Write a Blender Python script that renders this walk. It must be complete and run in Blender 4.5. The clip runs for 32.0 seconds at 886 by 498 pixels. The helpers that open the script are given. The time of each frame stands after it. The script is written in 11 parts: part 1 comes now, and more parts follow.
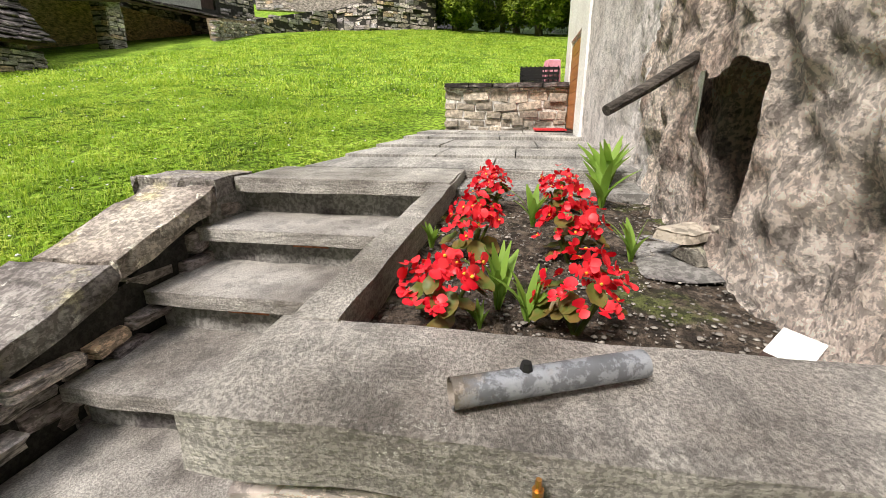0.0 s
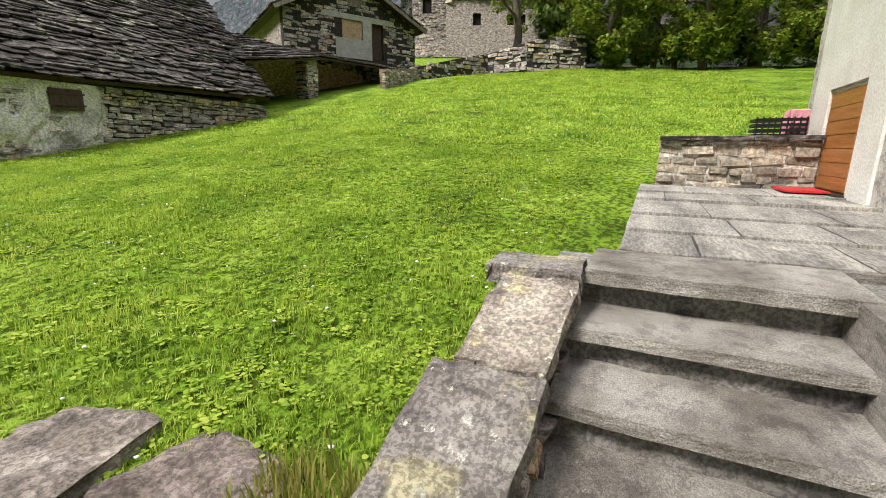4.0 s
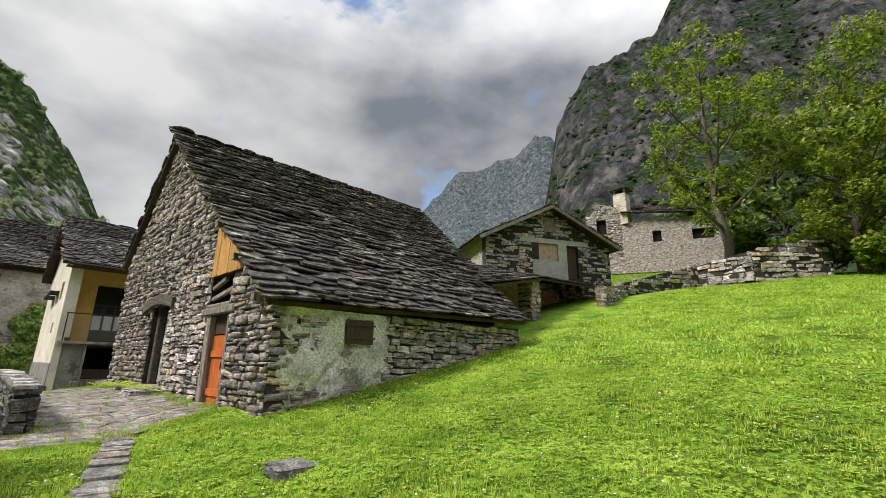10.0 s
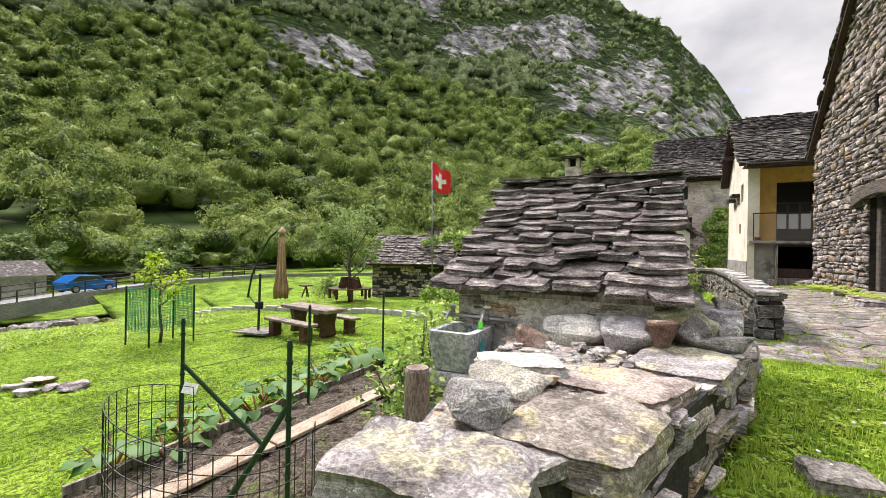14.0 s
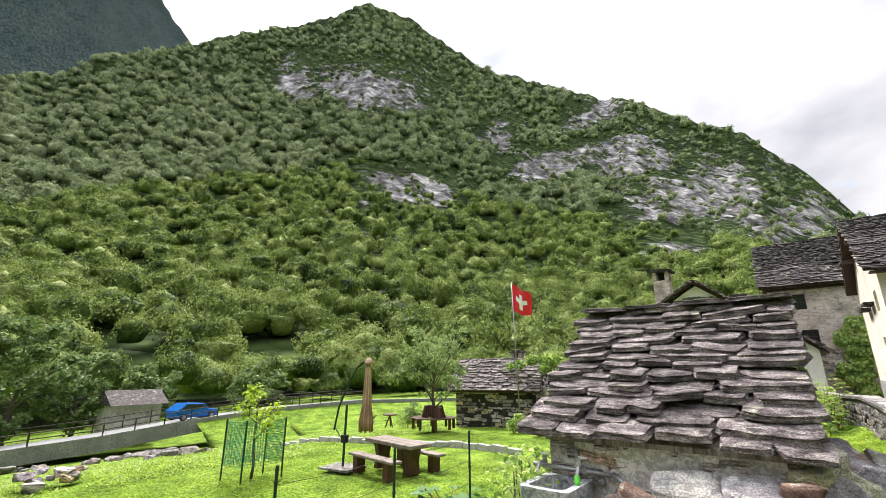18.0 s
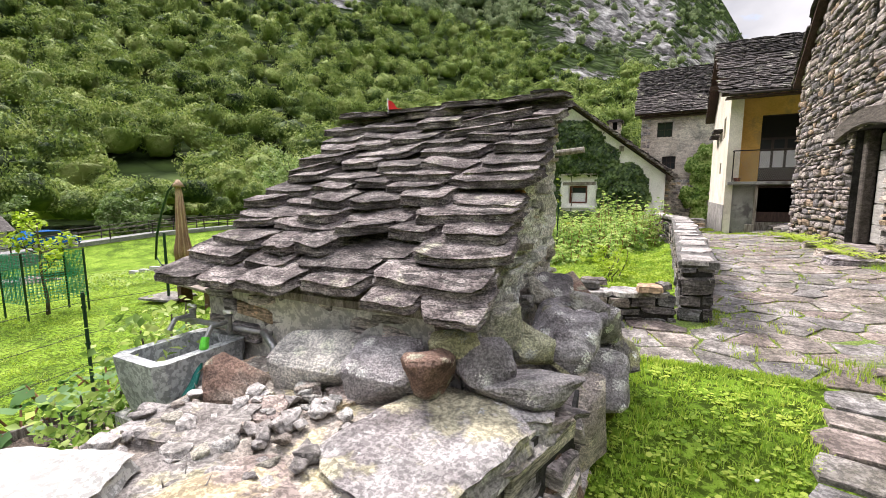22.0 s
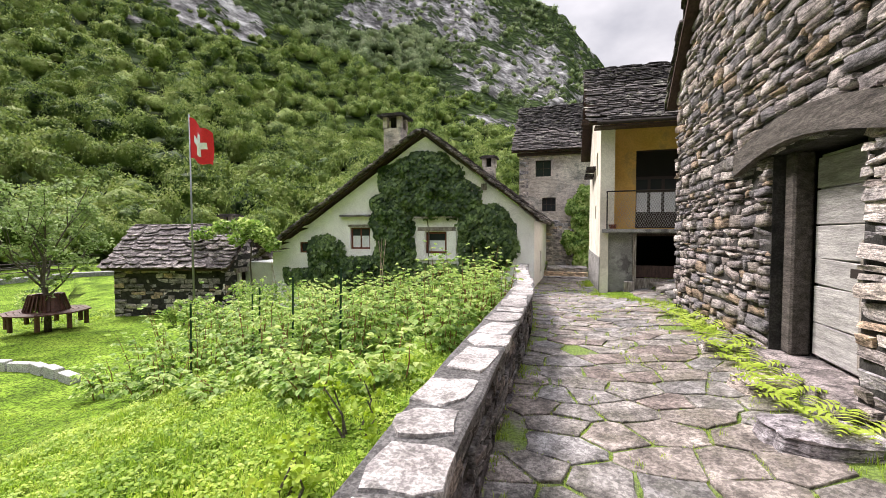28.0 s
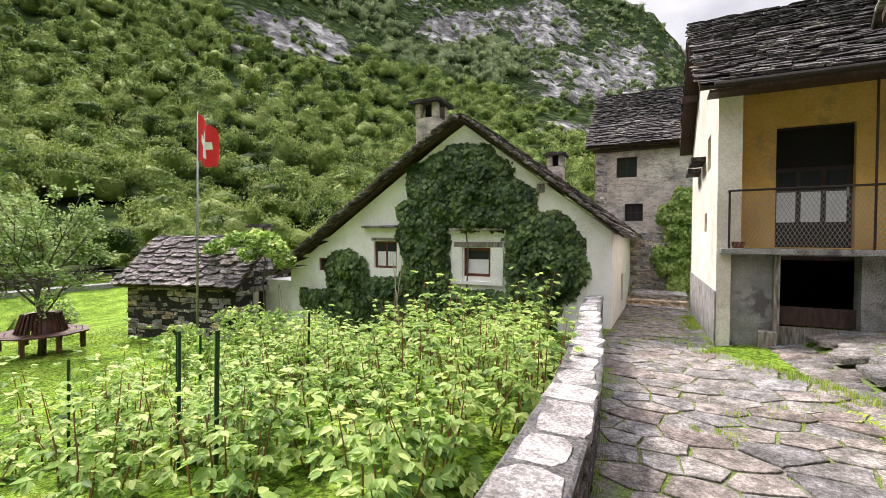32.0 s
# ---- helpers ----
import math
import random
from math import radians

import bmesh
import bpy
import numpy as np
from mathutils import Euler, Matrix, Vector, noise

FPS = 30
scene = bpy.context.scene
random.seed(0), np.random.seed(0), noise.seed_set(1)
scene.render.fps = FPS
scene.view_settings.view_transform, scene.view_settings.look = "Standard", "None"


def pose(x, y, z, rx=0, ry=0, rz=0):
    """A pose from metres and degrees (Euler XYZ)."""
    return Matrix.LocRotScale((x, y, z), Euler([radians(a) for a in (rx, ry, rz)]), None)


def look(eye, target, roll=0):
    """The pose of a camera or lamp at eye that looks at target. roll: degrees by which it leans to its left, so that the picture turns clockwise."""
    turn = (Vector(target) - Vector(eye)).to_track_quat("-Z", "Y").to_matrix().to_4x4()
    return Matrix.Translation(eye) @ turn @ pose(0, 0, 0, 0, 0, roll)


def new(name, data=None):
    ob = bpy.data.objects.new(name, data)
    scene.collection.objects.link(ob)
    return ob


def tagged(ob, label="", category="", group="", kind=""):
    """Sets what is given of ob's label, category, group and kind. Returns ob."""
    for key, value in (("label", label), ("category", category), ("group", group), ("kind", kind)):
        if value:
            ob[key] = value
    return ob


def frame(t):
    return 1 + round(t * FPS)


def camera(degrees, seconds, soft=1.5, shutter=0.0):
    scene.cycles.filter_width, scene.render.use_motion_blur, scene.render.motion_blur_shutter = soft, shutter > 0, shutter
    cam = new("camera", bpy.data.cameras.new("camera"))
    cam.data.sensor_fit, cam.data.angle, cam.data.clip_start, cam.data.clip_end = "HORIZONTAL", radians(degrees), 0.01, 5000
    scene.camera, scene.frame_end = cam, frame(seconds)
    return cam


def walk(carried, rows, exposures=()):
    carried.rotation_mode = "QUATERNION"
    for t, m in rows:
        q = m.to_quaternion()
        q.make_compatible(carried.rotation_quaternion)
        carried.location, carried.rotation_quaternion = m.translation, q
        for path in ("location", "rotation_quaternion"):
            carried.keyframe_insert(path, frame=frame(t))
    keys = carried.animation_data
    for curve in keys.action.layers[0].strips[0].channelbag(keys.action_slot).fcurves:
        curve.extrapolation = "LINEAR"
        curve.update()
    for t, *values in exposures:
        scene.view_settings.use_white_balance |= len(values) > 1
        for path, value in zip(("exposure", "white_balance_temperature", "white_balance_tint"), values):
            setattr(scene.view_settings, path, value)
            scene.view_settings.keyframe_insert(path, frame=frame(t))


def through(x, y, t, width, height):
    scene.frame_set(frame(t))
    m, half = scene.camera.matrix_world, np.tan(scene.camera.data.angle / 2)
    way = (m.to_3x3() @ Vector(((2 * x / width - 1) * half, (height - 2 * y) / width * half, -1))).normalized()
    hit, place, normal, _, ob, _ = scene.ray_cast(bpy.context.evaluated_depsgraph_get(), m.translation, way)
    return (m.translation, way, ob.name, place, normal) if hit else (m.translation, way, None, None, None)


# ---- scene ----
cam = camera(91.6, 32.0, soft=0.7)
PATH = [
    (0, (-0.496, -13.953, 0.316), (1.389, -13.638, -0.276), 0.1),
    (0.5, (-0.245, -13.997, 0.29), (1.636, -13.755, -0.345), 0.1),
    (1, (-0.188, -13.976, 0.292), (1.678, -13.77, -0.397), 0.1),
    (1.5, (-0.17, -13.954, 0.297), (1.678, -13.744, -0.438), 0.1),
    (2, (-0.164, -13.909, 0.323), (1.667, -13.66, -0.442), 0.2),
    (2.5, (-0.217, -13.789, 0.369), (1.598, -13.445, -0.396), 0.3),
    (3, (-0.448, -13.541, 0.466), (1.352, -13.048, -0.254), 0.3),
    (3.5, (-0.629, -13.235, 0.513), (1.153, -12.566, -0.101), 0.4),
    (4, (-0.619, -12.883, 0.558), (1.14, -12.046, 0.105), 0.4),
    (4.5, (-0.659, -12.546, 0.632), (1.068, -11.572, 0.369), 0.4),
    (6.5, (-0.63, -10.726, 0.721), (0.943, -9.559, 1.126), 0.5),
    (7, (-0.694, -10.398, 0.81), (0.863, -9.248, 1.312), 0.5),
    (7.5, (-0.595, -10.046, 0.825), (0.956, -8.917, 1.393), 0.4),
    (8, (-0.511, -9.708, 0.873), (1.035, -8.588, 1.47), 0.4),
    (8.5, (-0.497, -9.325, 0.91), (1.044, -8.202, 1.515), 0.4),
    (9, (-0.38, -8.98, 0.922), (1.148, -7.837, 1.519), 0.4),
    (9.5, (-0.239, -8.603, 0.971), (1.255, -7.405, 1.547), 0.4),
    (10, (-0.267, -8.175, 0.982), (1.151, -6.86, 1.494), 0.6),
    (10.5, (-0.226, -7.78, 0.993), (1.032, -6.279, 1.397), 0.9),
    (11, (-0.174, -7.426, 1.057), (0.817, -5.71, 1.332), 1.1),
    (11.5, (-0.271, -7.058, 1.045), (0.363, -5.168, 1.209), 1.2),
    (12, (-0.386, -6.766, 1.112), (-0.161, -4.781, 1.199), 1.3),
    (12.5, (-0.481, -6.539, 1.106), (-0.649, -4.547, 1.145), 1.4),
    (13, (-0.554, -6.501, 1.115), (-1.051, -4.564, 1.13), 1.0),
    (13.5, (-0.667, -6.675, 1.095), (-1.407, -4.816, 1.096), 0.9),
    (14, (-0.726, -6.77, 1.105), (-1.651, -4.997, 1.106), 1.0),
    (14.5, (-0.747, -6.802, 1.107), (-1.819, -5.114, 1.124), 0.8),
    (16.5, (-0.674, -6.937, 1.253), (-1.952, -5.421, 1.51), -0.1),
    (17, (-0.664, -6.945, 1.276), (-1.932, -5.445, 1.65), -0.1),
    (17.5, (-0.667, -6.94, 1.289), (-1.907, -5.447, 1.769), -0.1),
    (18, (-0.651, -6.891, 1.29), (-1.847, -5.381, 1.829), -0.1),
    (18.5, (-0.57, -6.76, 1.263), (-1.707, -5.198, 1.782), -0.3),
    (19, (-0.451, -6.549, 1.26), (-1.53, -4.918, 1.675), -0.4),
    (19.5, (-0.412, -6.309, 1.222), (-1.428, -4.607, 1.482), -0.3),
    (20, (-0.349, -6.014, 1.245), (-1.298, -4.257, 1.351), -0.2),
    (20.5, (-0.184, -5.671, 1.236), (-1.076, -3.881, 1.203), -0.2),
    (21, (-0.079, -5.387, 1.231), (-0.945, -3.59, 1.078), -0.2),
    (21.5, (-0.02, -5.068, 1.28), (-0.896, -3.284, 1.057), -0.2),
    (22, (0.103, -4.766, 1.283), (-0.801, -3.001, 1.025), -0.2),
    (22.5, (0.234, -4.439, 1.294), (-0.685, -2.687, 1.001), -0.2),
    (23, (0.34, -4.069, 1.323), (-0.552, -2.309, 0.996), -0.4),
    (23.5, (0.548, -3.725, 1.327), (-0.267, -1.933, 0.974), -0.3),
    (24, (0.725, -3.361, 1.364), (0.024, -1.523, 1.007), -0.3),
    (24.5, (0.792, -2.897, 1.377), (0.207, -1.015, 1.034), -0.3),
    (25, (0.928, -2.469, 1.38), (0.427, -0.556, 1.077), -0.2),
    (25.5, (0.958, -2.046, 1.409), (0.496, -0.116, 1.16), -0.2),
    (27.5, (0.962, -0.299, 1.548), (0.476, 1.639, 1.447), -0.2),
    (28, (1.005, 0.15, 1.57), (0.455, 2.071, 1.487), -0.1),
    (28.5, (0.98, 0.573, 1.578), (0.357, 2.472, 1.504), -0.2),
    (29, (0.92, 1.018, 1.568), (0.24, 2.898, 1.505), -0.0),
    (29.5, (0.996, 1.47, 1.608), (0.276, 3.335, 1.548), 0.0),
    (30, (0.996, 1.903, 1.608), (0.248, 3.757, 1.548), -0.1),
    (30.5, (1.002, 2.343, 1.635), (0.227, 4.186, 1.579), 0.0),
    (31, (1.046, 2.786, 1.7), (0.242, 4.616, 1.646), 0.1),
    (31.5, (0.94, 3.179, 1.698), (0.104, 4.995, 1.649), 0.2),
    (32, (0.87, 3.57, 1.734), (-0.008, 5.367, 1.694), 0.3),
]
walk(cam, [(t, look(eye, target, roll)) for t, eye, target, roll in PATH],
     [(0, 0.95, 6600, 14), (2, 0.9, 6600, 14), (3, 0.75, 6600, 13), (4.5, 0.75, 6550, 12), (6.5, 0.75, 6450, 9), (10, 0.75, 6450, 10), (12, 1.05, 6600, 17), (14, 1.2, 6500, 17), (16.5, 1.35, 6350, 16), (18, 1.35, 6350, 16), (22, 1.3, 6400, 18), (24, 1.45, 6350, 19), (28, 1.25, 6350, 19), (32, 1.35, 6350, 19)])

# ---- world: cloudy sky with a few blue gaps, soft sun over the western ridge ----
SUN_AZ, SUN_EL = radians(62), radians(51)
world = bpy.data.worlds.new("sky")
scene.world = world
world.use_nodes = True
wn, wl = world.node_tree.nodes, world.node_tree.links
wn.clear()
w_out, w_bg = wn.new("ShaderNodeOutputWorld"), wn.new("ShaderNodeBackground")
w_sky = wn.new("ShaderNodeTexSky")
w_sky.sky_type, w_sky.sun_disc = "NISHITA", False
w_sky.sun_elevation, w_sky.sun_rotation = SUN_EL, -SUN_AZ
w_sky.air_density, w_sky.dust_density = 1.0, 1.5
w_co, w_map = wn.new("ShaderNodeTexCoord"), wn.new("ShaderNodeMapping")
w_map.inputs["Scale"].default_value = (1.0, 1.0, 1.8)
w_map.inputs["Location"].default_value = (0.55, 0.2, 0.3)
w_n1, w_n2 = wn.new("ShaderNodeTexNoise"), wn.new("ShaderNodeTexNoise")
w_n1.inputs["Scale"].default_value, w_n1.inputs["Detail"].default_value, w_n1.inputs["Roughness"].default_value = 2.1, 9, 0.56
w_n2.inputs["Scale"].default_value, w_n2.inputs["Detail"].default_value = 2.3, 9
w_r1, w_r2 = wn.new("ShaderNodeValToRGB"), wn.new("ShaderNodeValToRGB")
w_r1.color_ramp.elements[0].position, w_r1.color_ramp.elements[1].position = 0.365, 0.415
w_r2.color_ramp.elements[0].position, w_r2.color_ramp.elements[1].position = 0.36, 0.64
w_r2.color_ramp.elements[0].color, w_r2.color_ramp.elements[1].color = (2.5, 2.75, 3.15, 1), (8.2, 8.2, 8.1, 1)
w_mix = wn.new("ShaderNodeMixRGB")
w_bg.inputs["Strength"].default_value = 0.12
wl.new(w_co.outputs["Generated"], w_map.inputs["Vector"])
wl.new(w_map.outputs["Vector"], w_n1.inputs["Vector"])
wl.new(w_map.outputs["Vector"], w_n2.inputs["Vector"])
wl.new(w_n1.outputs["Fac"], w_r1.inputs["Fac"])
wl.new(w_n2.outputs["Fac"], w_r2.inputs["Fac"])
wl.new(w_r1.outputs["Color"], w_mix.inputs["Fac"])
wl.new(w_sky.outputs["Color"], w_mix.inputs["Color1"])
# thinner, brighter clouds in the open south-west of the valley
w_dot, w_rg, w_sc = wn.new("ShaderNodeVectorMath"), wn.new("ShaderNodeMapRange"), wn.new("ShaderNodeVectorMath")
w_dot.operation, w_sc.operation = "DOT_PRODUCT", "SCALE"
w_dot.inputs[1].default_value = (-0.75, -0.55, 0.3)
wl.new(w_co.outputs["Generated"], w_dot.inputs[0])
w_rg.inputs["From Min"].default_value, w_rg.inputs["From Max"].default_value = -1.0, 0.8
w_rg.inputs["To Min"].default_value, w_rg.inputs["To Max"].default_value = 0.5, 1.15
wl.new(w_dot.outputs["Value"], w_rg.inputs["Value"])
wl.new(w_r2.outputs["Color"], w_sc.inputs[0])
# and overhead, as under any overcast sky
w_up, w_zr, w_mu = wn.new("ShaderNodeSeparateXYZ"), wn.new("ShaderNodeMapRange"), wn.new("ShaderNodeMath")
w_zr.inputs["From Min"].default_value, w_zr.inputs["From Max"].default_value = 0.58, 1.0
w_zr.inputs["To Min"].default_value, w_zr.inputs["To Max"].default_value = 0.66, 2.5
w_mu.operation = "MULTIPLY"
wl.new(w_co.outputs["Generated"], w_up.inputs["Vector"])
wl.new(w_up.outputs["Z"], w_zr.inputs["Value"])
wl.new(w_rg.outputs["Result"], w_mu.inputs[0])
wl.new(w_zr.outputs["Result"], w_mu.inputs[1])
wl.new(w_mu.outputs["Value"], w_sc.inputs["Scale"])
wl.new(w_sc.outputs["Vector"], w_mix.inputs["Color2"])
wl.new(w_mix.outputs["Color"], w_bg.inputs["Color"])
wl.new(w_bg.outputs["Background"], w_out.inputs["Surface"])
sun = new("sun", bpy.data.lights.new("sun", "SUN"))
sun.data.energy, sun.data.angle, sun.data.color = 3.0, radians(14), (1.0, 0.95, 0.86)
sun.matrix_world = look((-math.sin(SUN_AZ) * 60, math.cos(SUN_AZ) * 60, 60 * math.tan(SUN_EL)), (0, 0, 0))

# ---- materials ----
def material(name, colours, scale=4.0, detail=6, rough=0.85, bump=0.3, grain=40.0, spread=(0.36, 0.64), piece=0.0, island=0.0,
             stains=None, stain_scale=1.2, stain_at=(0.55, 0.62), stretch=(1, 1, 1), metal=0.0, grain_amount=0.3, depth=0.02, specular=0.35, spots=None, spot_scale=9.0, spot_at=0.2, tints=None, layers=0.0, layer_shape=(1, 1, 9), layer_scale=5.5):
    """A procedural surface: colours (dark to light) over broad noise, fine grain in value and relief, stains, lichen spots,
    and a change of value from piece to piece (objects) or island to island (joined pieces)."""
    m = bpy.data.materials.new(name)
    m.use_nodes = True
    n, l = m.node_tree.nodes, m.node_tree.links
    b = n["Principled BSDF"]
    co, mp = n.new("ShaderNodeTexCoord"), n.new("ShaderNodeMapping")
    geo = n.new("ShaderNodeNewGeometry")
    mp.inputs["Scale"].default_value = stretch
    l.new(geo.outputs["Position"], mp.inputs["Vector"])
    broad, fine = n.new("ShaderNodeTexNoise"), n.new("ShaderNodeTexNoise")
    broad.inputs["Scale"].default_value, broad.inputs["Detail"].default_value, broad.inputs["Roughness"].default_value = scale, detail, 0.6
    fine.inputs["Scale"].default_value, fine.inputs["Detail"].default_value, fine.inputs["Roughness"].default_value = grain, 7, 0.7
    l.new(mp.outputs["Vector"], broad.inputs["Vector"])
    l.new(mp.outputs["Vector"], fine.inputs["Vector"])
    ramp = n.new("ShaderNodeValToRGB")
    el = ramp.color_ramp.elements
    while len(el) < len(colours):
        el.new(0.5)
    for i, c in enumerate(colours):
        el[i].position = spread[0] + (spread[1] - spread[0]) * i / max(1, len(colours) - 1)
        el[i].color = (*c, 1)
    l.new(broad.outputs["Fac"], ramp.inputs["Fac"])
    last = ramp.outputs["Color"]
    if stains:
        s, r2, mx = n.new("ShaderNodeTexNoise"), n.new("ShaderNodeValToRGB"), n.new("ShaderNodeMixRGB")
        s.inputs["Scale"].default_value, s.inputs["Detail"].default_value, s.inputs["Roughness"].default_value = stain_scale, 8, 0.65
        r2.color_ramp.elements[0].position, r2.color_ramp.elements[1].position = stain_at
        mx.inputs["Color2"].default_value = (*stains, 1)
        l.new(geo.outputs["Position"], s.inputs["Vector"])
        l.new(s.outputs["Fac"], r2.inputs["Fac"])
        l.new(r2.outputs["Color"], mx.inputs["Fac"])
        l.new(last, mx.inputs["Color1"])
        last = mx.outputs["Color"]
    if spots:
        v, r3, mx = n.new("ShaderNodeTexVoronoi"), n.new("ShaderNodeValToRGB"), n.new("ShaderNodeMixRGB")
        v.inputs["Scale"].default_value = spot_scale
        r3.color_ramp.elements[0].position, r3.color_ramp.elements[1].position = spot_at, spot_at + 0.05
        r3.color_ramp.elements[0].color, r3.color_ramp.elements[1].color = (1, 1, 1, 1), (0, 0, 0, 1)
        wob = n.new("ShaderNodeMixRGB")
        wob.inputs["Fac"].default_value = 0.12
        l.new(geo.outputs["Position"], wob.inputs["Color1"])
        l.new(fine.outputs["Color"], wob.inputs["Color2"])
        l.new(wob.outputs["Color"], v.inputs["Vector"])
        l.new(v.outputs["Distance"], r3.inputs["Fac"])
        l.new(r3.outputs["Color"], mx.inputs["Fac"])
        mx.inputs["Color2"].default_value = (*spots, 1)
        l.new(last, mx.inputs["Color1"])
        last = mx.outputs["Color"]
    if tints:
        tr, mx = n.new("ShaderNodeValToRGB"), n.new("ShaderNodeMixRGB")
        tr.color_ramp.interpolation = "CONSTANT"
        while len(tr.color_ramp.elements) < len(tints):
            tr.color_ramp.elements.new(0.5)
        for i, c in enumerate(tints):
            tr.color_ramp.elements[i].position, tr.color_ramp.elements[i].color = i / len(tints), (*c, 1)
        both = n.new("ShaderNodeMath")
        both.operation = "ADD"
        l.new(n.new("ShaderNodeObjectInfo").outputs["Random"], both.inputs[0])
        l.new(geo.outputs["Random Per Island"], both.inputs[1])
        wrap = n.new("ShaderNodeMath")
        wrap.operation = "FRACT"
        l.new(both.outputs["Value"], wrap.inputs[0])
        l.new(wrap.outputs["Value"], tr.inputs["Fac"])
        mx.blend_type = "MULTIPLY"
        mx.inputs["Fac"].default_value = 1.0
        l.new(last, mx.inputs["Color1"])
        l.new(tr.outputs["Color"], mx.inputs["Color2"])
        last = mx.outputs["Color"]
    cracks = None
    if layers:
        cm, cn, cr, mx = n.new("ShaderNodeMapping"), n.new("ShaderNodeTexNoise"), n.new("ShaderNodeValToRGB"), n.new("ShaderNodeMixRGB")
        cm.inputs["Scale"].default_value, cm.inputs["Rotation"].default_value = layer_shape, (0.07, -0.05, 0)
        cn.inputs["Scale"].default_value, cn.inputs["Detail"].default_value, cn.inputs["Roughness"].default_value = layer_scale, 9, 0.66
        e = cr.color_ramp.elements
        e[0].position, e[0].color = 0.43, (1 - layers, 1 - layers, 1 - layers, 1)
        e[1].position, e[1].color = 0.465, (1, 1, 1, 1)
        e.new(0.55).color = (1, 1, 1, 1)
        e.new(0.58).color = (1 + layers * 0.4,) * 3 + (1,)
        l.new(geo.outputs["Position"], cm.inputs["Vector"])
        l.new(cm.outputs["Vector"], cn.inputs["Vector"])
        l.new(cn.outputs["Fac"], cr.inputs["Fac"])
        mx.blend_type = "MULTIPLY"
        mx.inputs["Fac"].default_value = 1.0
        l.new(last, mx.inputs["Color1"])
        l.new(cr.outputs["Color"], mx.inputs["Color2"])
        last, cracks = mx.outputs["Color"], cn.outputs["Fac"]
    hsv = n.new("ShaderNodeHueSaturation")
    val = n.new("ShaderNodeMapRange")
    val.inputs["From Min"].default_value, val.inputs["From Max"].default_value = 0.465, 0.535
    val.inputs["To Min"].default_value, val.inputs["To Max"].default_value = 1 - grain_amount, 1 + grain_amount
    l.new(fine.outputs["Fac"], val.inputs["Value"])
    value = val.outputs["Result"]
    for amount, source in ((piece, n.new("ShaderNodeObjectInfo").outputs["Random"]), (island, geo.outputs["Random Per Island"])):
        if amount:
            a, mu = n.new("ShaderNodeMapRange"), n.new("ShaderNodeMath")
            a.inputs["To Min"].default_value, a.inputs["To Max"].default_value = 1 - amount, 1 + amount
            l.new(source, a.inputs["Value"])
            mu.operation = "MULTIPLY"
            l.new(value, mu.inputs[0])
            l.new(a.outputs["Result"], mu.inputs[1])
            value = mu.outputs["Value"]
    l.new(value, hsv.inputs["Value"])
    l.new(last, hsv.inputs["Color"])
    l.new(hsv.outputs["Color"], b.inputs["Base Color"])
    b.inputs["Roughness"].default_value, b.inputs["Metallic"].default_value = rough, metal
    b.inputs["Specular IOR Level"].default_value = specular
    if bump:
        bp, add = n.new("ShaderNodeBump"), n.new("ShaderNodeMath")
        add.operation = "ADD"
        l.new(broad.outputs["Fac"], add.inputs[0])
        l.new(fine.outputs["Fac"], add.inputs[1])
        height = add.outputs["Value"]
        if cracks:
            more = n.new("ShaderNodeMath")
            more.operation = "MULTIPLY_ADD"
            more.inputs[1].default_value = 1.6
            l.new(cracks, more.inputs[0])
            l.new(height, more.inputs[2])
            height = more.outputs["Value"]
        l.new(height, bp.inputs["Height"])
        bp.inputs["Strength"].default_value, bp.inputs["Distance"].default_value = bump, depth
        l.new(bp.outputs["Normal"], b.inputs["Normal"])
    return m


def plain(name, colour, rough=0.5, metal=0.0, grain_amount=0.12, grain=60.0, bump=0.1):
    return material(name, [tuple(c * 0.88 for c in colour), colour], rough=rough, metal=metal, grain=grain, grain_amount=grain_amount, bump=bump, depth=0.005)


M_STONE = material("grey gneiss", [(0.19, 0.174, 0.168), (0.385, 0.353, 0.341), (0.57, 0.527, 0.505)], scale=4.5, grain=40, bump=0.9, piece=0.32, island=0.32, layers=0.6,
                   stains=(0.38, 0.30, 0.21), stain_scale=0.9, stain_at=(0.63, 0.72), stretch=(1, 1, 2.0), spots=(0.48, 0.48, 0.44), spot_scale=14, spot_at=0.12, tints=[(1, 0.98, 0.97), (1.1, 1.02, 0.93), (0.84, 0.85, 0.9), (1.24, 1.0, 0.74), (0.72, 0.71, 0.76), (1.08, 1.03, 1.0), (1.24, 1.2, 1.16), (0.95, 0.9, 0.93), (1.18, 1.08, 1.04), (0.88, 0.82, 0.82), (1.05, 0.99, 0.98), (1.3, 1.25, 1.19)])
M_DARKSTONE = material("dark layered wall stone", [(0.06, 0.056, 0.056), (0.135, 0.126, 0.124), (0.25, 0.235, 0.23)], scale=5, grain=44, bump=1.0, piece=0.3, island=0.3, layers=0.55, layer_shape=(1, 1, 7), spots=(0.36, 0.36, 0.33), spot_scale=14, spot_at=0.12, tints=[(1, 1, 1), (1.15, 1.05, 0.95), (0.8, 0.82, 0.86), (1.3, 1.24, 1.2), (0.9, 0.86, 0.88)])
M_CAPPALE = material("pale worn cap stone", [(0.24, 0.218, 0.205), (0.38, 0.352, 0.335), (0.53, 0.50, 0.475)], scale=5, grain=50, bump=0.8, piece=0.2, layers=0.3, layer_shape=(1.5, 1.5, 3), stains=(0.22, 0.205, 0.19), stain_scale=4, stain_at=(0.56, 0.64))
